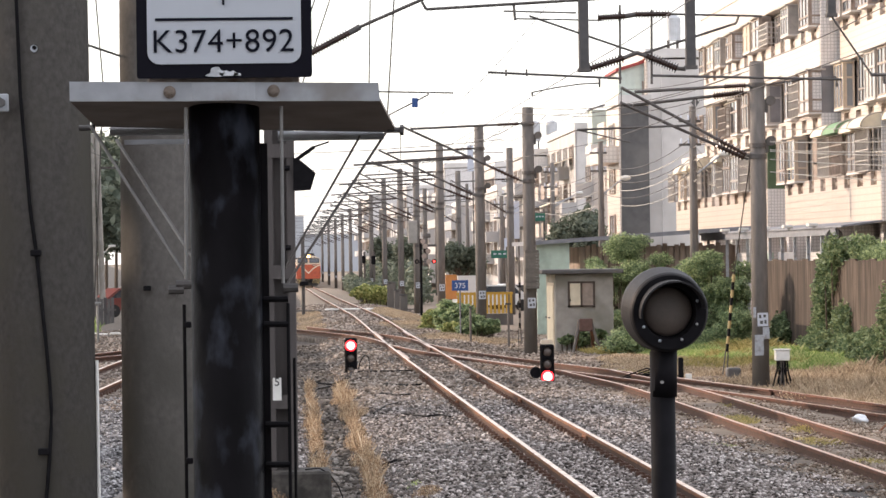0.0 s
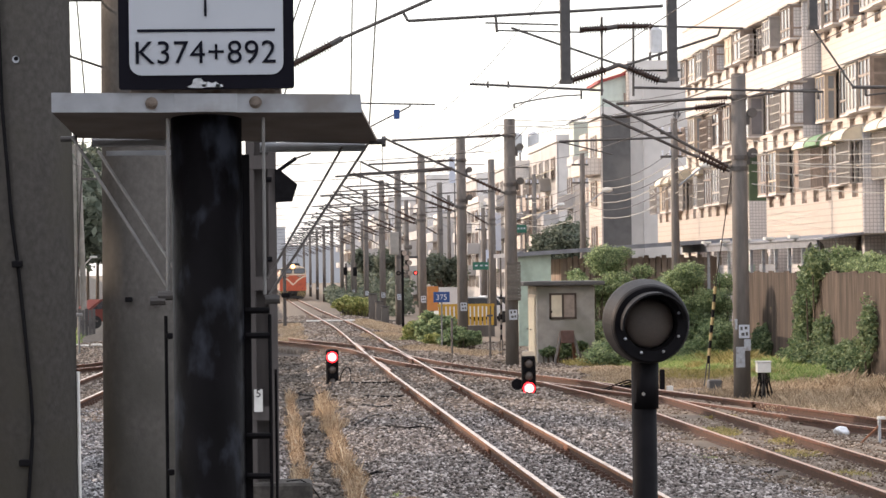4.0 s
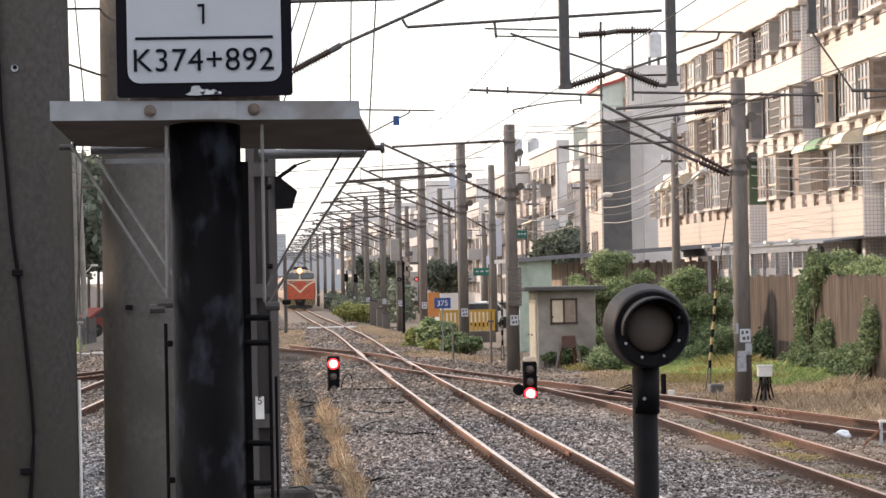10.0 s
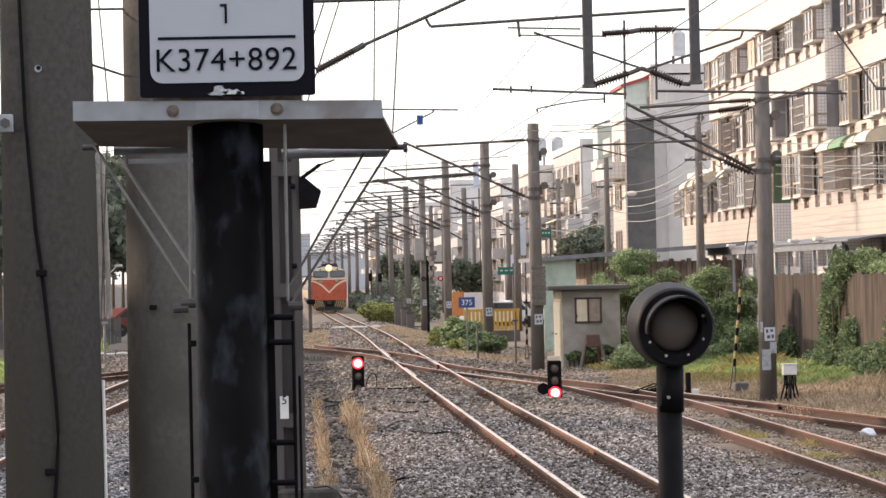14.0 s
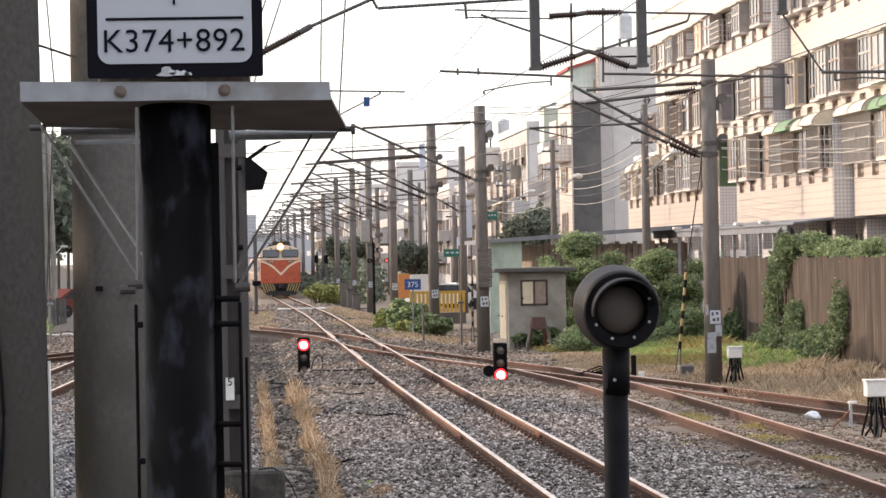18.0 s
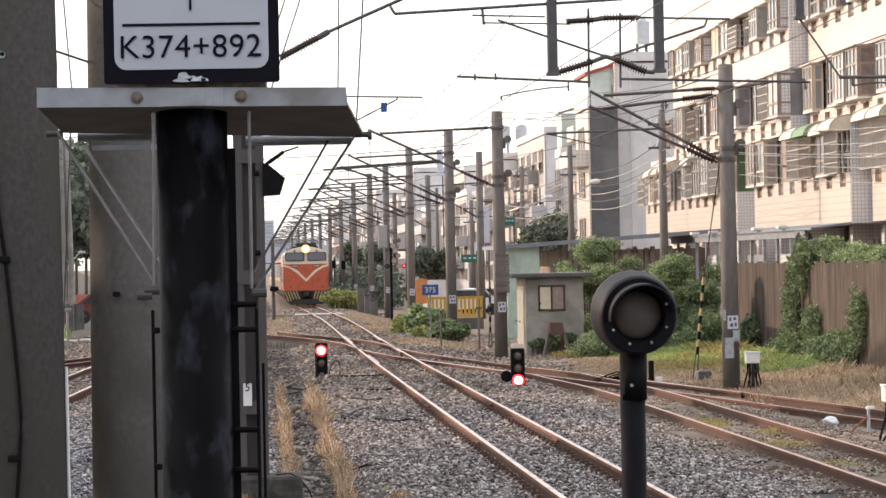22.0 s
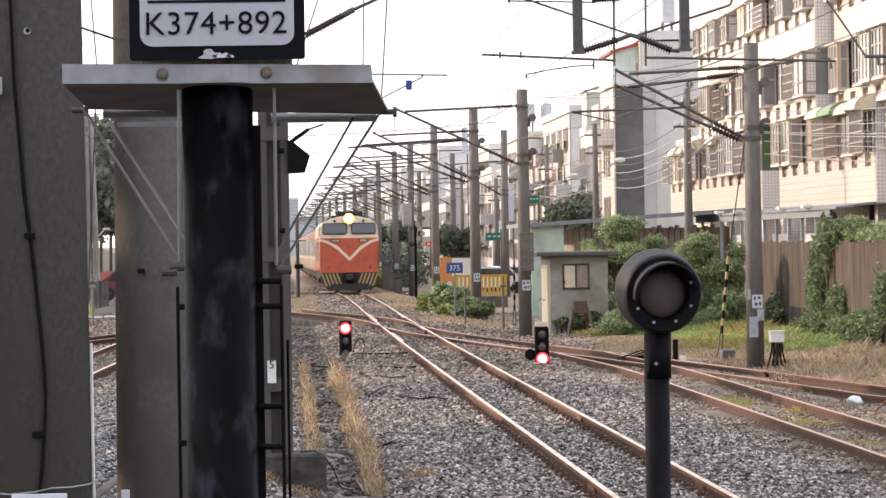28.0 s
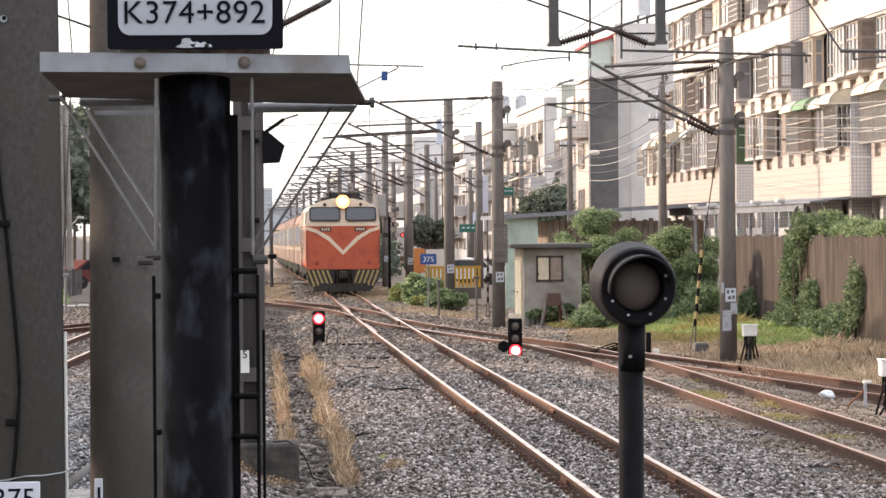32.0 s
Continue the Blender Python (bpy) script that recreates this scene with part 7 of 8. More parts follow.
# ---- kilometre sign, road signs, cars and yellow railing by the level crossing ----
km = thing("kilometre_sign", (6.04, 114, -0.15), "small blue sign reading 375 on a white post", "sign")
part("post", tube(B(), (0, 0, -0.3), (0, 0, 1.9), 0.03, 8), M["rod"], km)
kp = part("plate", box(B(), (0, -0.05, 1.72), (0.56, 0.03, 0.36), bevel=0.008), M["blue"], km)
letters("plate_digits", "375", 0.26, 6.04, 113.93, -0.15 + 1.63, kp, M["sign_white"])
rl = thing("yellow_railing", (7.25, 140, -0.35), "yellow-painted slatted railing by the level crossing", "railing")
for i in range(14):
    part("slat", box(B(), (0.1 + i * 0.17, 0, 0.95), (0.11, 0.05, 0.9)), M["rail_yellow"], rl)
part("top_bar", box(B(), (1.2, 0.05, 1.34), (2.4, 0.05, 0.10)), M["rail_yellow"], rl)
part("base_wall", box(B(), (1.2, 0.1, 0.24), (2.4, 0.2, 0.48)), M["concrete"], rl)
ob_ = thing("orange_board", (7.55, 150, 0.6), "orange advertising board beside a grey cabinet", "board")
part("panel", box(B(), (0, 0, 0.6), (0.5, 0.06, 1.1)), M["board_orange"], ob_)
part("grey_cabinet", box(B(), (0.75, 0.1, 0.55), (0.9, 0.4, 1.1)), M["cement"], ob_)
part("leg", box(B(), (0, 0.1, -0.45), (0.1, 0.1, 1.0)), M["tube"], ob_)


def car(x, y, z, paint, label, rz=90):
    c = thing("car", (x, y, z), label, "car", "cars on the street")
    bm = B()
    prism(bm, [(-2.1, 0.35), (2.1, 0.35), (2.15, 0.75), (1.5, 0.92), (0.9, 1.42), (-1.0, 1.45), (-1.7, 0.95), (-2.12, 0.85)], -0.82, 0.82)
    part("body", bm, M[paint], c)
    g = B()
    prism(g, [(1.25, 0.95), (0.85, 1.36), (-0.95, 1.38), (-1.45, 0.97)], -0.83, 0.83)
    part("glass_band", g, M["glass"], c)
    for dx in (-1.3, 1.3):
        for dy in (-0.75, 0.75):
            w = part("wheel", tube(B(), (dx, dy - 0.1, 0.32), (dx, dy + 0.1, 0.32), 0.32, 16), M["rubber"], c)
    c.matrix_world = pose(x, y, z, 0, 0, rz)
    return c


car(11.5, 182, ground_z(11.5, 182), "car_white", "white car waiting on the street", 20)
car(13.4, 190, ground_z(13.4, 190), "car_white", "white van waiting on the street", 10)
car(-7.6, 168, ground_z(-7.6, 168), "car_red", "red car behind the plank fence", 25)

# ---- level-crossing signals and gear further up the line ----
xs = thing("crossing_signal", (6.95, 168, -0.35 + grade(168)), "level-crossing signal mast with lamps, one lit red", "crossing signal")
part("mast", tube(B(), (0, 0, 0), (0, 0, 3.9), 0.07, 10), M["black_flat"], xs)
for z, dx in ((3.3, 0.25), (2.75, -0.2), (2.75, 0.66)):
    ls_ = part("lamp_housing", tube(B(), (dx, -0.05, z), (dx, 0.2, z), 0.12, 14), M["black_flat"], xs)
    part("lens", tube(B(), (dx, -0.06, z), (dx, -0.051, z), 0.06, 14), M["red_far"] if dx == 0.66 else M["lens_off"], ls_)
# hoods added in brown to carry the low sun on the signal cluster
for z, dx in ((3.5, 0.22), (3.25, 0.36), (3.0, 0.16), (3.75, 0.10), (2.72, 0.38)):
    part("sun_hood", tube(B(), (dx, -0.22, z + 0.02), (dx, 0.1, z), 0.13, 12, 0.10), M["brown_frame"], xs, "lamp hood, low sunlight put into its brown colour")
part("crossbar", box(B(), (0.25, 0.02, 3.55), (1.1, 0.05, 0.12)), M["steel"], xs)
part("bracket", box(B(), (0.25, 0.02, 2.75), (1.0, 0.05, 0.06)), M["steel"], xs)
part("bell_box", box(B(), (0.3, 0.0, 4.05), (0.4, 0.3, 0.22), bevel=0.04), M["concrete"], xs)
tb = thing("transformer_cabinet", (6.86, 176.05, 3.3), "grey switch cabinet hung on the catenary pole", "cabinet")
part("cabinet", box(B(), (0, 0, 0.6), (0.5, 0.3, 1.2), bevel=0.03), M["hut"], tb)
for z in (0.3, 0.9):
    part("strap", box(B(), (0.20, 0.22, z), (0.3, 0.36, 0.08)), M["tube"], tb)
for x, y, w, h in ((6.35, 196, 0.5, 1.5), (6.5, 190, 0.4, 1.1), (6.3, 175, 0.4, 0.9)):
    rb = thing("signal_cabinet", (x, y, ground_z(x, y)), "grey trackside signal cabinet", "cabinet", "signal cabinets")
    part("cabinet", box(B(), (0, 0, h / 2), (w, 0.5, h), bevel=0.03), M["concrete"], rb)
    part("roof", box(B(), (0, 0, h + 0.04), (w + 0.08, 0.58, 0.06)), M["steel"], rb)
sg = thing("signal_mast", (1.05, 176.4, ground_z(1.05, 176.4)), "thin dark signal mast beside the main track", "signal mast")
part("mast", tube(B(), (0, 0, 0), (0, 0, 4.2), 0.10, 10), M["tube"], sg)
part("head", box(B(), (0.05, -0.1, 1.7), (0.45, 0.3, 0.25), bevel=0.04), M["black_flat"], sg)
part("arm", box(B(), (0, 0, 3.05), (0.9, 0.06, 0.06)), M["tube"], sg)
for x, y, z in ((6.5, 238, 3.0), (6.4, 262, 3.1)):
    hs_ = thing("black_signal_head", (x, y, ground_z(x, y)), "black signal head seen from behind", "signal")
    part("mast", tube(B(), (0, 0, 0), (0, 0, z + 0.6), 0.08, 8), M["tube"], hs_)
    part("head", box(B(), (-0.05, 0, z), (0.30, 0.24, 0.62), bevel=0.05), M["black_flat"], hs_)
# small posts at the bush
for x, y, h in ((6.02, 107.5, 1.25), (7.15, 106, 1.36)):
    sm = thing("small_marker_post", (x, y, -0.35), "thin weathered marker post with a small head", "marker post", "marker posts by the bush")
    part("post", tube(B(), (0, 0, 0), (0, 0, h), 0.035, 8), M["concrete"], sm)
    part("head", box(B(), (0, 0, h + 0.02), (0.20 if h > 1.3 else 0.09, 0.08, 0.06), bevel=0.012), M["steel"], sm)


# ---- street poles, lamps and signs ----
def street_pole(x, y, h, lamp, label="slim grey utility pole with crossarms along the street"):
    s = thing("utility_pole", (x, y, ground_z(x, y)), label, "pole", "street utility poles")
    part("shaft", tube(B(), (0, 0, 0), (0, 0, h), 0.17, 14, 0.11), M["concrete"], s, smooth=True)
    for z in (h - 0.5, h - 1.3):
        part("crossarm", box(B(), (-0.1, 0, z), (0.75, 0.08, 0.08)), M["tube"], s)
        for dx in (-0.4, -0.15, 0.2):
            i9 = B()
            ribbed(i9, (dx, 0, z + 0.04), (dx, 0, z + 0.22), 0.05, 3)
            part("pin_insulator", i9, M["sign_white"], s)
    if lamp:
        part("lamp_arm", tube(B(), (0, 0, h - 2.4), (lamp, 0, h - 1.7), 0.035, 8), M["galv"], s)
        lm = B()
        bmesh.ops.create_uvsphere(lm, u_segments=14, v_segments=8, radius=0.24, matrix=Matrix.Translation((lamp + 0.2 * (1 if lamp > 0 else -1), 0, h - 1.62)) @ Matrix.Diagonal((1, 0.6, 0.5, 1)))
        part("lamp_head", lm, M["white"], s, "white street-lamp head", smooth=True)


street_pole(14.0, 113, 7.9, 0.9)
street_pole(14.1, 147, 7.9, 0.9)
street_pole(14.3, 176, 7.9, 1.2)
street_pole(14.0, 205, 8.2, 1.2)
street_pole(12.9, 196, 6.6, 0)
street_pole(13.6, 245, 8.6, -1.2)
street_pole(13.4, 290, 8.6, 1.0)
street_pole(12.8, 340, 8.6, 1.0)
for x, y, z, w in ((13.3, 172, 4.55, 0.55), (11.72, 180, 2.66, 0.95)):
    ss = thing("street_sign", (x, y, z), "green street name plate on a pole", "sign")
    part("plate", box(B(), (0, 0, 0), (w, 0.05, 0.42), bevel=0.01), M["street_green"], ss)
    for i in range(3):
        part("lettering_bar", box(B(), (-w * 0.28 + w * 0.28 * i, -0.03, 0.02), (w * 0.16, 0.01, 0.08)), M["sign_grey"], ss)
    part("pole", tube(B(), (w * 0.4, 0.08, -z - 0.35), (w * 0.4, 0.08, 0.4), 0.05, 8), M["tube"], ss)

# upright shop boards along the street
for x, y, z, w, h, m in ((14.2, 203, 3.6, 0.5, 2.3, "board_pale"), (13.6, 240, 8.7, 0.45, 1.9, "board_pale"), (16.3, 222, 4.2, 0.4, 1.6, "white"), (16.6, 252, 5.6, 0.5, 2.0, "white"), (15.6, 231, 2.6, 0.6, 1.2, "board_pale"), (16.2, 275, 4.6, 0.6, 2.2, "board_orange")):
    sb = thing("shop_board", (x, y, z), "upright faded shop board on a house front", "sign board", "shop boards along the street")
    part("panel", box(B(), (0, 0, h / 2), (w, 0.12, h), bevel=0.02), M[m], sb)
    part("bracket", box(B(), (1.2, 0.05, h * 0.7), (2.4, 0.06, 0.06)), M["tube"], sb)
    part("post", tube(B(), (w * 0.4, 0.1, -z + ground_z(x, y)), (w * 0.4, 0.1, h * 0.7), 0.05, 8), M["tube"], sb)

# far towers at the end of the line, haze put into their colour
for x, y, w, h in ((4.4, 900, 2.6, 15), (-9, 1000, 12, 6.0), (-24, 1100, 14, 7.5), (-44, 1150, 20, 6.5), (-3, 1200, 6, 9.5), (16, 1000, 20, 11), (40, 1000, 24, 14), (70, 900, 40, 16)):
    t9 = thing("far_tower", (x, y, ground_z(x, y)), "distant city building, haze put into its bluish grey", "building", "far city buildings")
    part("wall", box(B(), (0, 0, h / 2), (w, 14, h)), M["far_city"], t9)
    part("roof", box(B(), (0, 0, h + 0.2), (w + 0.2, 14.2, 0.4)), M["cement"], t9)

# ---- plants ----
def lumps(x, y, z, rx, ry, rz, k, r, seed):
    """Uneven clumps scattered through an oval crown."""
    rng = random.Random(seed)
    out = []
    while len(out) < k:
        d = Vector((rng.uniform(-1, 1), rng.uniform(-1, 1), rng.uniform(-1, 1)))
        if d.length < 1:
            q = r * rng.uniform(0.6, 1.25)
            out.append(((x + d.x * rx, y + d.y * ry, z + d.z * rz), (q * 1.15, q, q * 0.72)))
    return out



foliage("bush", lumps(11.95, 113.5, 1.4, 1.75, 1.2, 1.7, 40, 0.50, 7), 80000, 0.044, M["leaf"], label="dense green shrub beside the cement hut", seed=21)
foliage("bush", lumps(13.35, 102, 1.2, 1.3, 1.2, 1.65, 40, 0.46, 9), 80000, 0.041, M["leaf"], label="tall green shrub in front of the fence", seed=22)
foliage("bush", lumps(11.3, 111.2, 0.15, 1.2, 0.4, 0.45, 9, 0.42, 14) + lumps(13.3, 99.6, 0.15, 1.1, 0.4, 0.5, 10, 0.42, 15), 24000, 0.042, M["leaf"], label="low green undergrowth below the tall shrubs", seed=37)
foliage("creeper", lumps(9.05, 100.15, 0.1, 0.7, 0.1, 0.35, 6, 0.22, 12), 2600, 0.06, M["vine"], label="weeds climbing the foot of the hut wall", category="creeper", seed=36)
foliage("bush", lumps(5.5, 126, 0.1, 0.35, 0.5, 0.45, 8, 0.32, 41) + lumps(6.12, 119.5, -0.1, 0.25, 0.3, 0.2, 6, 0.26, 42), 9000, 0.075, M["leaf_lit"], label="sunlit yellow-green shrub beside the track", seed=23)
foliage("bush", lumps(6.25, 123, 0.3, 0.5, 0.6, 0.6, 16, 0.36, 43), 11000, 0.07, M["leaf"], label="rounded green shrub beside the track", seed=33)
foliage("bush", lumps(6.9, 116.6, 0.05, 0.5, 0.4, 0.42, 12, 0.30, 44), 9000, 0.068, M["leaf"], label="low green shrub at the foot of the pole", seed=24)
foliage("bush", lumps(5.75, 212, 0.1, 1.0, 3.0, 0.55, 20, 0.48, 45), 11000, 0.11, M["leaf_lit"], label="sunlit hedge beside the distant track", seed=25)
foliage("bush", [((9.8, 96.5, -0.05), (0.6, 0.7, 0.48)), ((10.45, 97, 0.0), (0.6, 0.7, 0.55)), ((11.2, 97, -0.2), (0.7, 0.8, 0.35))], 5200, 0.06, M["leaf"], label="low bright green weeds", seed=26)
foliage("creeper", [((15.2, 93.4, 1.3), (0.25, 0.9, 1.2)), ((15.2, 92.3, 2.1), (0.25, 0.9, 0.7)), ((15.25, 91.4, 2.6), (0.3, 1.1, 0.45)), ((15.2, 90.3, 0.45), (0.3, 0.9, 0.75)), ((15.0, 92.8, -0.05), (0.45, 1.9, 0.5)), ((15.05, 87.6, -0.05), (0.35, 2.6, 0.45)), ((15.15, 93.6, 0.4), (0.25, 1.0, 0.8)), ((15.2, 101.6, 0.1), (0.3, 1.4, 0.6))], 20000, 0.062, M["vine"], label="dark green creeper climbing the rusty fence", category="creeper", seed=27)
foliage("creeper", [((15.2, 83.4, 0.9), (0.25, 0.6, 0.8)), ((15.1, 85.5, 0.1), (0.3, 2.5, 0.5))], 5000, 0.06, M["vine"], label="small creeper on the rusty fence", category="creeper", seed=28)
foliage("bush", lumps(16.3, 84, 2.3, 0.5, 2.4, 0.55, 14, 0.42, 46) + lumps(16.1, 89.8, 2.45, 0.5, 2.0, 0.55, 14, 0.42, 47) + lumps(16.4, 78.5, 2.4, 0.5, 2.2, 0.6, 12, 0.42, 48), 36000, 0.048, M["leaf"], label="green shrubs rising behind the rusty fence", seed=29)
foliage("bush", [((6.2 + 0.15 * i, 235 + 18 * i, -0.1), (0.8, 6, 1.0)) for i in range(8)], 5000, 0.3, M["tree_leaf"], label="dark trackside shrubs in the distance", seed=30)
foliage("bush", [((8.8 + 0.2 * i, 222 + 22 * i, 0.7), (1.2, 7, 1.6)) for i in range(8)], 9000, 0.26, M["tree_leaf"], label="dark shrubs between the poles in the distance", seed=31)
tree(15.2, 170, 5.2, 1.8, 9500, 41, "tree_leaf", leaf=0.12)
tree(16.6, 178, 4.7, 1.5, 7000, 42, "tree_leaf", leaf=0.12)
tree(9.6, 262, 5.0, 1.5, 3600, 45, "tree_leaf", leaf=0.18)
tree(9.2, 300, 5.0, 1.6, 3400, 46, "tree_leaf", leaf=0.2)
tree(10.7, 200, 3.9, 1.4, 4600, 43, "tree_leaf", leaf=0.13)
tree(11.6, 212, 3.8, 1.3, 4200, 44, "tree_leaf", leaf=0.13)
# unseen trees added to keep the low sun off the near poles
for i in range(5):
    tree(-12.4, 17 + i * 7, 7.6, 4.0, 3000, 90 + i, leaf=0.4)
# left tree row; its unseen near part is there to shade the ground
for i in range(22):
    tree(-13.2 - 1.5 * (i % 2), 12 + i * 14, 9.4 + (1.9 if i > 13 else 0) + 0.8 * math.sin(i * 2.1), 4.8, 4200, 50 + i, leaf=0.36)

# dry grass along the path, green and dry grass under the fence
EDGE = lambda y: np.interp(y, [37, 47, 58, 76], [1.07, 1.11, 1.15, 1.20])
rt_ = random.Random(8)
tufts = []
for i in range(150):
    u = rt_.random() ** 1.4
    y = 37.6 + 36.5 * u
    wide = 0.6 + 0.4 * math.sin(y * 0.55) * math.sin(y * 1.37 + 1)
    tufts.append((EDGE(y) + 0.02 + rt_.gauss(0, 0.10) * wide, y, rt_.uniform(0.04, 0.11), rt_.uniform(0.1, 0.4), rt_.uniform(0.45, 1.35)))
for i in range(85):
    y = rt_.uniform(40, 76)
    tufts.append((0.40 + 0.004 * (y - 37.6) + rt_.gauss(0, 0.05), y, rt_.uniform(0.04, 0.10), rt_.uniform(0.1, 0.35), rt_.uniform(0.5, 1.3)))
tufts += [(0.25, 37.9, 0.22, 0.25, 0.5), (-0.2, 38.1, 0.2, 0.3, 0.6), (1.62, 38.5, 0.13, 0.5, 0.4)]
blades("dry_grass", tufts, 9000, 0.30, M["straw"], "dry straw-coloured grass along the path beside the ballast", 61, w=0.0011, lean=0.20)


def seed_heads(name, spots, n, h, size, material, label, seed):
    """Small husks and dry leaf scraps through the grass tufts, thicker towards their tops."""
    rng = np.random.default_rng(seed)
    sp = np.array(spots, float)
    area = sp[:, 2] * sp[:, 3]
    q = sp[rng.choice(len(sp), n, p=area / area.sum())]
    a, r = rng.random(n) * 6.283, np.sqrt(rng.random(n)) * 1.1
    x, y = q[:, 0] + q[:, 2] * r * np.cos(a), q[:, 1] + q[:, 3] * r * np.sin(a)
    z = ground_zs(x, y) + h * q[:, 4] * (1.1 - 0.5 * r) * rng.random(n) ** 0.7
    p = np.stack([x + rng.normal(0, 0.028, n), y, z], 1)
    u = rng.normal(size=(n, 3)) * (0.7, 0.7, 1.5)
    u /= np.linalg.norm(u, axis=1)[:, None]
    w = np.cross(u, rng.normal(size=(n, 3)))
    w /= np.linalg.norm(w, axis=1)[:, None]
    s = (size * rng.uniform(0.5, 1.5, n))[:, None]
    co = np.stack([p - u * s * 1.5, p + w * s * 0.5, p + u * s * 1.5, p - w * s * 0.5], 1).reshape(-1, 3)
    tri = (TWO[None] + 4 * np.arange(n)[:, None, None]).reshape(-1, 3)
    return quick_mesh(name, co, tri, material, label, "grass", "stuff", None)


seed_heads("grass_husks", tufts, 64000, 0.26, 0.0075, M["husk"], "pale dry husks and scraps in the straw grass", 66)
weeds = [(12.0 + 0.9 * math.sin(i * 2.2), 62 + i * 1.7, 1.3, 1.6, 0.5 + 0.7 * (i % 3) / 2) for i in range(12)] + [(10.6, 88, 0.8, 3, 0.9), (9.6, 90, 1.0, 4, 0.8), (6.2, 112, 1.6, 4, 0.8), (4.9, 133, 1.0, 8, 0.5), (0.6, 135, 1.0, 10, 0.6), (5.6, 165, 1.0, 22, 0.7), (1.2, 165, 0.6, 25, 0.5), (9.4, 84, 1.2, 5, 0.6)] + [(13.3 + 0.8 * math.sin(i * 1.9), 62 + 1.6 * i, 1.3, 1.5, 0.9 + 0.8 * (i % 4) / 3) for i in range(12)]
blades("dry_weeds", weeds, 150000, 0.23, M["dead"], "short brown dry weeds under the fence", 62, w=0.0022, lean=0.30)
seed_heads("weed_husks", weeds, 90000, 0.20, 0.017, M["dead"], "brown husks and dry leaves among the weeds", 67)
blades("green_grass", [(13.2 + 0.9 * math.sin(i * 1.7), 79 + i * 1.7, 1.3, 1.2, 0.45 + 0.6 * (i % 3) / 2) for i in range(15)] + [(11.6, 97, 1.4, 4, 0.8), (11.0, 90, 0.7, 3, 0.5), (1.85, 36.6, 0.12, 0.25, 0.3), (6.2, 47.6, 0.3, 0.6, 0.25), (1.55, 40.2, 0.10, 0.3, 0.4)], 170000, 0.30, M["grass"], "bright green grass in front of the fence", 63, w=0.0042, lean=0.42)
blades("yellow_grass", [(7.5, 55.4, 0.4, 1.4, 0.9), (8.3, 61.0, 0.35, 1.2, 0.8), (7.8, 48.6, 0.35, 0.9, 0.9), (8.1, 51.8, 0.3, 0.9, 0.8), (7.7, 43.6, 0.3, 0.6, 0.8), (8.6, 80.0, 0.7, 1.6, 1.3), (9.7, 98, 0.9, 2.0, 1.8), (10.8, 87, 0.9, 2.5, 1.8), (13.6, 97, 1.2, 2.5, 3.0), (13.0, 93, 1.2, 2.0, 2.2), (12.4, 86, 1.4, 3.0, 2.0)], 46000, 0.13, M["yellow_grass"], "sparse yellow-green weeds on the ballast", 65, w=0.003, lean=0.5)
blades("green_grass", [(-8.2, 100 + 4 * i, 1.2, 3, 1.0) for i in range(8)], 6000, 0.7, M["grass"], "green grass behind the second track", 64, w=0.02)

# left background: fence, posts and pale kerb behind the second track
lf = thing("plank_fence", (-14.0, 148, -0.48), "grey weathered plank fence behind the second track", "fence")
for i in range(42):
    part("plank", box(B(), (i * 0.157, 0.03 * (i % 2), 0.70), (0.14, 0.04, 1.44 + 0.06 * math.sin(i * 3.1))), M["charcoal"] if i % 3 else M["steel"], lf)
part("rail_bar", box(B(), (3.3, 0.06, 0.9), (6.6, 0.05, 0.09)), M["tube"], lf)
wp_ = thing("white_marker_post", (-6.22, 112, -0.15), "thin grey marker post with a pale bracket head", "marker post")
part("post", tube(B(), (0, 0, -0.2), (0, 0, 1.28), 0.045, 8), M["rod"], wp_)
part("head", box(B(), (0, 0, 1.30), (0.26, 0.1, 0.12), bevel=0.03), M["rod"], wp_)
kb = thing("pale_kerb", (-6.6, 124, -0.30), "pale broken concrete kerb beside the second track", "kerb")
for i in range(5):
    part("slab", box(B(), (i * 0.45 - 1.0, 0.2 * math.sin(i * 2.0), 0.10), (0.42, 0.5, 0.20 + 0.05 * (i % 2)), bevel=0.04), M["white"], kb)
lp = thing("utility_pole", (-8.75, 155, -0.5), "pair of slim grey utility poles behind the second track", "pole")
for dx in (0, 0.42):
    part("shaft", tube(B(), (dx, 0, 0), (dx * 0.5, 0, 9.0), 0.15, 12, 0.11), M["hut"], lp)
part("lamp_arm", tube(B(), (0.4, 0, 3.4), (0.75, 0, 3.75), 0.03, 8), M["white"], lp)
part("lamp", box(B(), (0.85, 0, 3.78), (0.34, 0.2, 0.10), bevel=0.02), M["white"], lp)
part("crossarm", box(B(), (0.2, 0, 7.4), (1.8, 0.1, 0.1)), M["tube"], lp)

# path slabs, low pipe and cable along the left of the ballast
pp = thing("path_slabs", (0.75, 36, -0.33), "worn flat concrete trough lids along the path", "path")
rs_ = random.Random(5)
for i in range(9):
    w_ = B()
    box(w_, (0, 0, 0), (rs_.uniform(0.15, 0.45), rs_.uniform(0.2, 0.5), 0.05), bevel=0.012)
    w_.transform(pose(rs_.uniform(-0.2, 0.2), i * 2.2 + rs_.uniform(-0.8, 0.8), -0.035 + rs_.uniform(-0.02, 0.015), rs_.uniform(-4, 4), rs_.uniform(-5, 5), rs_.uniform(-25, 25)))
    part("slab", w_, M["sleeper"], pp)
gp = thing("ground_pipe", (-1.6, 36, -0.2), "pale concrete pipe lying beside the pole", "pipe")
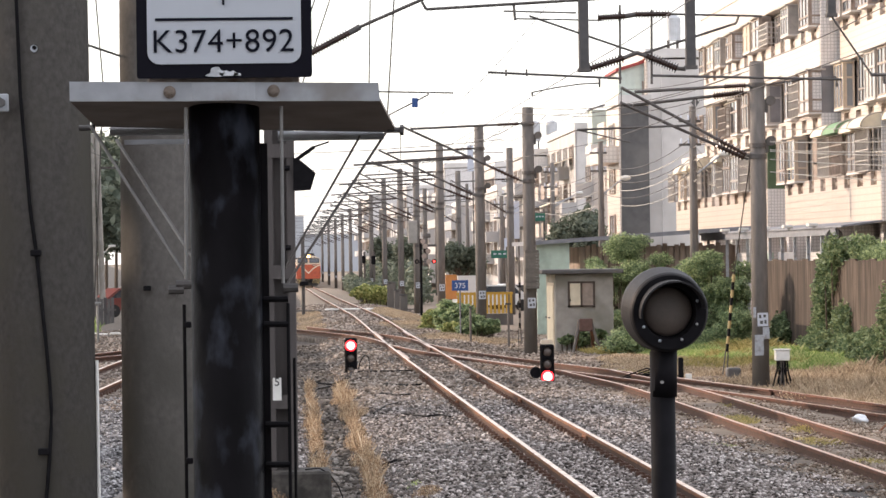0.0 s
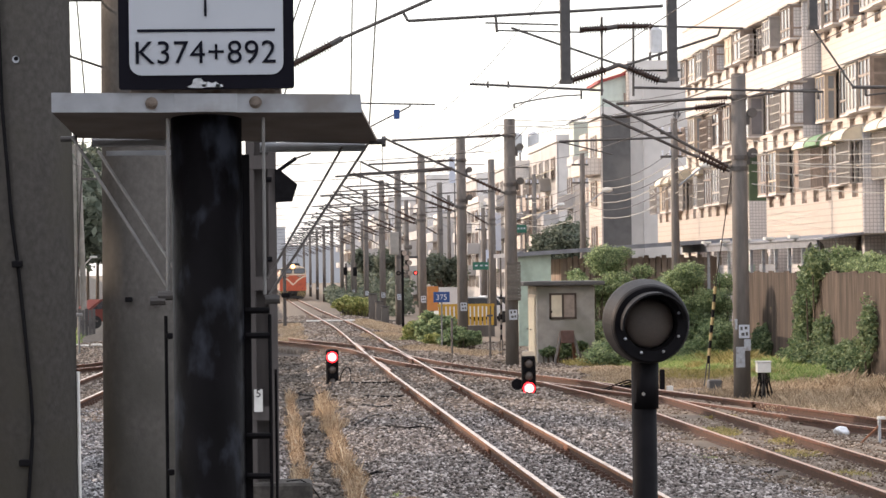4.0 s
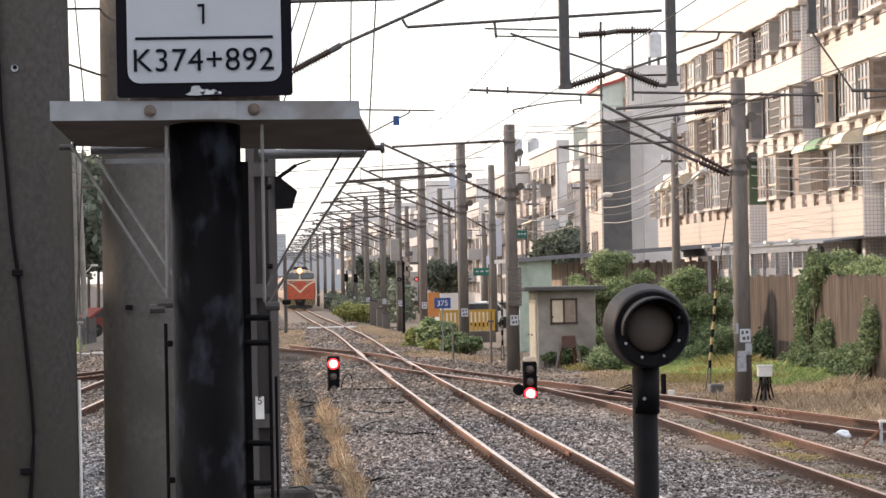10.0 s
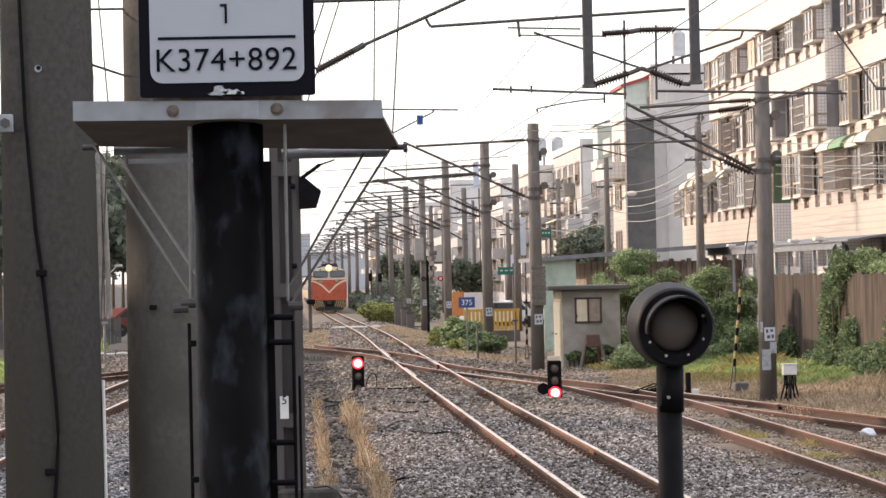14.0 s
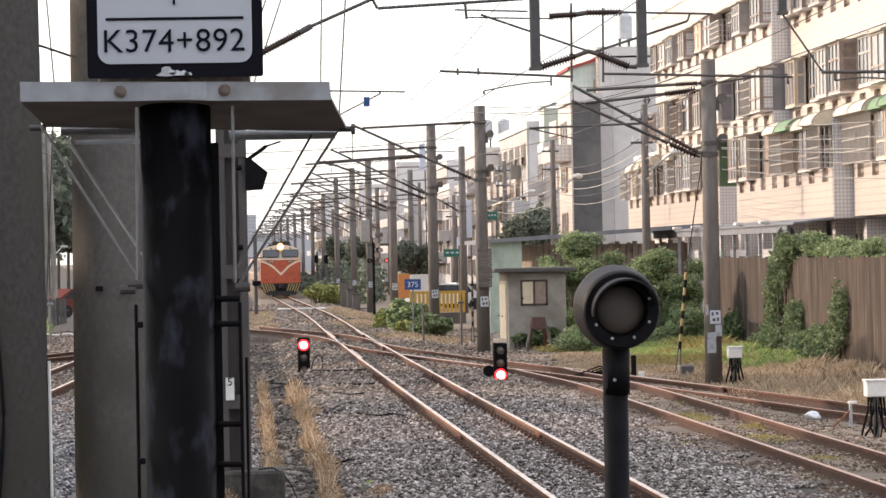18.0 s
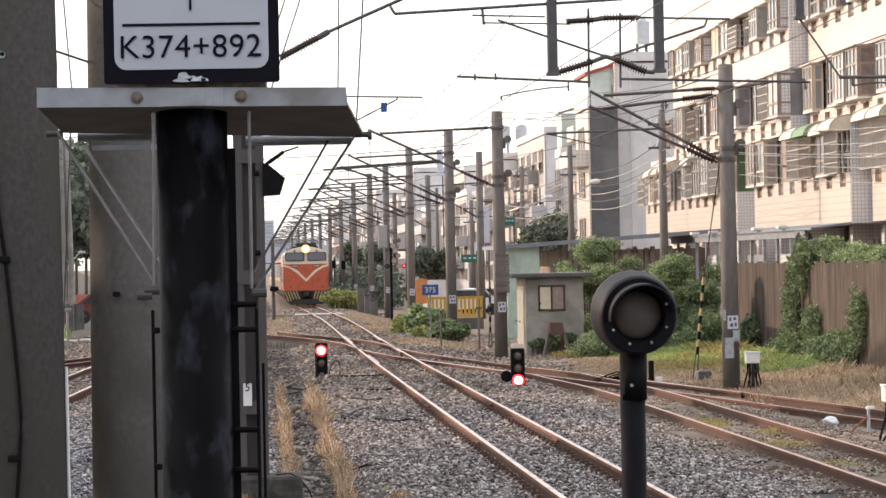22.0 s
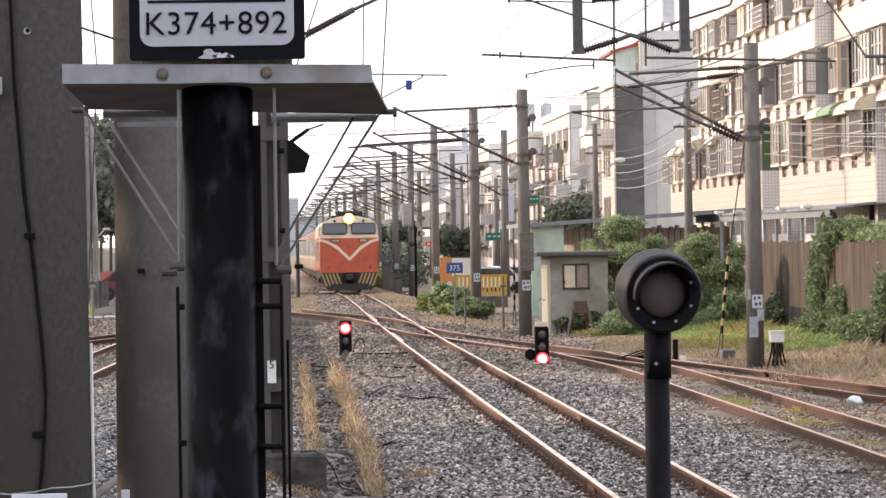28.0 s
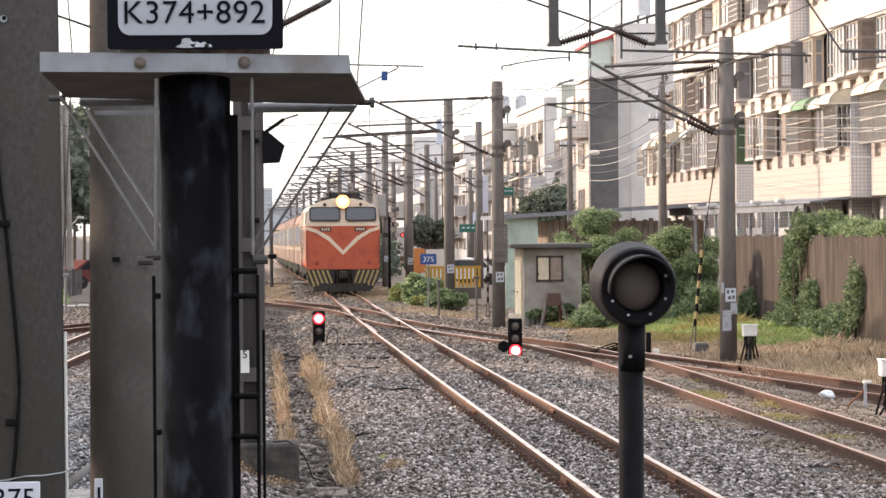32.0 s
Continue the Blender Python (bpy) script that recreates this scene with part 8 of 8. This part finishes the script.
part("pipe", tube(B(), (-0.40, -1.6, 0.10), (-0.15, 3.7, 0.10), 0.052, 14), M["concrete"], gp, smooth=True)
for k in range(3):
    part("slab", box(B(), (-0.15, -2.3 + 0.5 * k, 0.04 + 0.01 * (k % 2)), (0.8, 0.46, 0.08), bevel=0.012), M["hut"], gp)
for pts_ in ([(1.75, 79.2), (2.1, 78.6), (2.6, 78.4), (3.05, 78.6)], [(1.9, 66), (2.2, 64.5), (2.45, 65.0)], [(2.0, 57), (2.35, 55.8), (2.6, 56.3), (2.75, 55.6)], [(2.1, 70.5), (2.5, 69.6), (2.9, 69.9)], [(0.9, 47.5), (1.2, 45.5), (1.5, 45.2)], [(0.7, 77.5), (1.1, 76.2), (1.5, 77.0), (1.6, 79.5)], [(0.75, 74.0), (1.2, 75.5), (1.75, 75.0)], [(1.55, 58.5), (1.85, 60.5), (2.1, 61.2)], [(8.7, 81.5), (9.0, 79.5), (9.05, 75.5)], [(9.1, 76.5), (9.5, 75.6), (9.9, 76.2), (10.3, 76.0)], [(8.4, 82.5), (8.8, 80.4), (9.5, 79.6)]):
    gc = thing("ground_cable", (pts_[0][0], pts_[0][1], ground_z(*pts_[0])), "thin black cable lying on the ballast", "cable", "cables on the ballast")
    g0 = Vector((pts_[0][0], pts_[0][1], ground_z(*pts_[0])))
    part("cable", sweep(B(), [Vector((a, b, ground_z(a, b) + 0.035)) - g0 for a, b in pts_], 0.019, 6), M["black_flat"], gc)
cc = thing("ground_cable", (0.22, 38.3, 0.13), "thin black cable looping from the footing to the ground", "cable")
bm9 = B()
q9 = [(0.0, 0, 0.0), (0.16, 0, 0.015), (0.28, 0, -0.05), (0.38, 0, -0.2), (0.46, 0, -0.42), (0.62, 0.1, -0.46)]
sweep(bm9, q9, 0.008, 6)
part("cable", bm9, M["black_flat"], cc)

# platform end behind and below the camera; unseen canopy and wall added to block sky light
pf = B()
box(pf, (-0.6, -30, 0.3), (5.2, 62, 1.3), bevel=0.03)
tagged(part("platform", pf, M["concrete"]), "plain concrete platform end", "platform", "", "structure")
# added canopy, out of view, that darkens the foreground
cv = B()
box(cv, (-0.6, -19.5, 4.3), (13.0, 44, 0.2))
bw = B()
box(bw, (0, -42, 4.0), (40, 0.4, 9.0))
tagged(part("wall_south", bw, M["cement"]), "plain unseen wall added behind the platform", "wall", "", "structure")
tagged(part("ceiling", cv, M["concrete"]), "plain unseen canopy added over the camera to block sky light", "canopy", "", "structure")
for y in (-4, -18, -34):
    cl = B()
    box(cl, (1.2, y, 2.7), (0.35, 0.35, 3.7))
    tagged(part("canopy_column", cl, M["concrete"]), "plain square column under the added canopy", "column", "", "structure")


# ---- ballast stones, joined ----
def stones(name, n, area, size, seed, keep=None, material="stones"):
    rng = np.random.default_rng(seed)
    x = rng.uniform(area[0], area[1], n)
    # more stones near the front of the stretch
    u = rng.random(n)
    y0, y1 = area[2], area[3]
    y = (y0 ** -0.6 + u * (y1 ** -0.6 - y0 ** -0.6)) ** (-1 / 0.6)
    if keep is not None:
        k = keep(x, y)
        x, y = x[k], y[k]
    n = len(x)
    z = np.array([ground_z(a, b) for a, b in zip(x, y)]) + rng.uniform(-0.012, 0.024, n)
    octa = np.array([(1, 0, 0), (0, 1, 0), (-1, 0, 0), (0, -1, 0), (0, 0, 1), (0, 0, -1)], float)
    s = size * rng.uniform(0.55, 1.35, n)
    v = octa[None] * rng.uniform(0.55, 1.25, (n, 6, 1)) + rng.normal(0, 0.22, (n, 6, 3))
    v *= s[:, None, None] * np.array([1.25, 0.85, 0.6])
    a = rng.uniform(0, 6.283, n)
    ca, sa = np.cos(a), np.sin(a)
    vx = v[:, :, 0] * ca[:, None] - v[:, :, 1] * sa[:, None]
    vy = v[:, :, 0] * sa[:, None] + v[:, :, 1] * ca[:, None]
    co = np.stack([vx + x[:, None], vy + y[:, None], v[:, :, 2] + z[:, None]], -1).reshape(-1, 3)
    tri = np.array([(0, 1, 4), (1, 2, 4), (2, 3, 4), (3, 0, 4), (1, 0, 5), (2, 1, 5), (3, 2, 5), (0, 3, 5)])
    f = (tri[None] + 6 * np.arange(n)[:, None, None]).reshape(-1, 3)
    me = bpy.data.meshes.new(name)
    me.vertices.add(len(co))
    me.vertices.foreach_set("co", co.ravel())
    me.loops.add(f.size)
    me.loops.foreach_set("vertex_index", f.ravel())
    me.polygons.add(len(f))
    me.polygons.foreach_set("loop_start", np.arange(0, f.size, 3))
    me.update(calc_edges=True)
    me.materials.append(M[material])
    return tagged(new(name, me), "loose grey ballast stones between the rails", "ballast", "", "stuff")


def not_on_path(x, y):
    thin = (x > 7.7) & (np.mod(x * 37.7 + y * 11.3, 1.0) < np.clip((x - 7.4) * 0.45, 0, 0.8))
    return (np.abs(x - 0.75) > 0.42) & ~thin & ((x < 6.55 + 0.25 * np.sin(y * 1.3) + 0.15 * np.sin(y * 3.1 + x)) | (y > 84))


def in_yard(x, y):
    """Thin scattered stones on brown soil between the siding and the turnout line."""
    return (x > 6.1 + 0.3 * np.sin(y * 0.8)) & (np.sin(x * 3.1 + np.sin(y * 0.7)) * np.cos(y * 0.9 + x) > -0.55)


stones("ballast_stones", 175000, (-1.0, 11.0, 27.0, 66.0), 0.0285, 71, not_on_path)
stones("ballast_stones", 80000, (-6.5, -1.0, 27.0, 66.0), 0.027, 76, None, "stones_cool")
stones("ballast_stones", 62000, (-7.0, 10.0, 60.0, 130.0), 0.046, 72, not_on_path, "stones_far")
stones("ballast_stones", 16000, (-1.0, 7.2, 125.0, 215.0), 0.060, 73, None, "stones_far")
stones("yard_stones", 42000, (6.0, 12.5, 32.0, 86.0), 0.026, 75, in_yard, "yard_stones")
stones("path_rubble", 4200, (0.30, 1.20, 34.0, 112.0), 0.05, 74, None, "rubble")


# ---- what moves: the train coming in ----
def motions():
    run = [(0, 411), (6, 356), (10, 319), (14, 283), (17, 257.5), (20, 233), (24, 202), (27, 176.5), (32, 134)]

    def rows(back):
        out = []
        for t in [0, 2, 4, 6, 8, 10, 12, 14, 16, 18, 20, 22, 24, 26, 28, 30, 32]:
            y = np.interp(t, [r[0] for r in run], [r[1] for r in run]) + back
            x, s = curve_at(MAIN, y)
            out.append((t, pose(x, y, grade(y), -0.19 if y > 150 else 0, 0, -math.degrees(math.atan(s)))))
        return out

    walk(LOCO, rows(0))
    for i, c in enumerate(COACHES):
        walk(c, rows(17.0 + 20.4 * i))


motions()
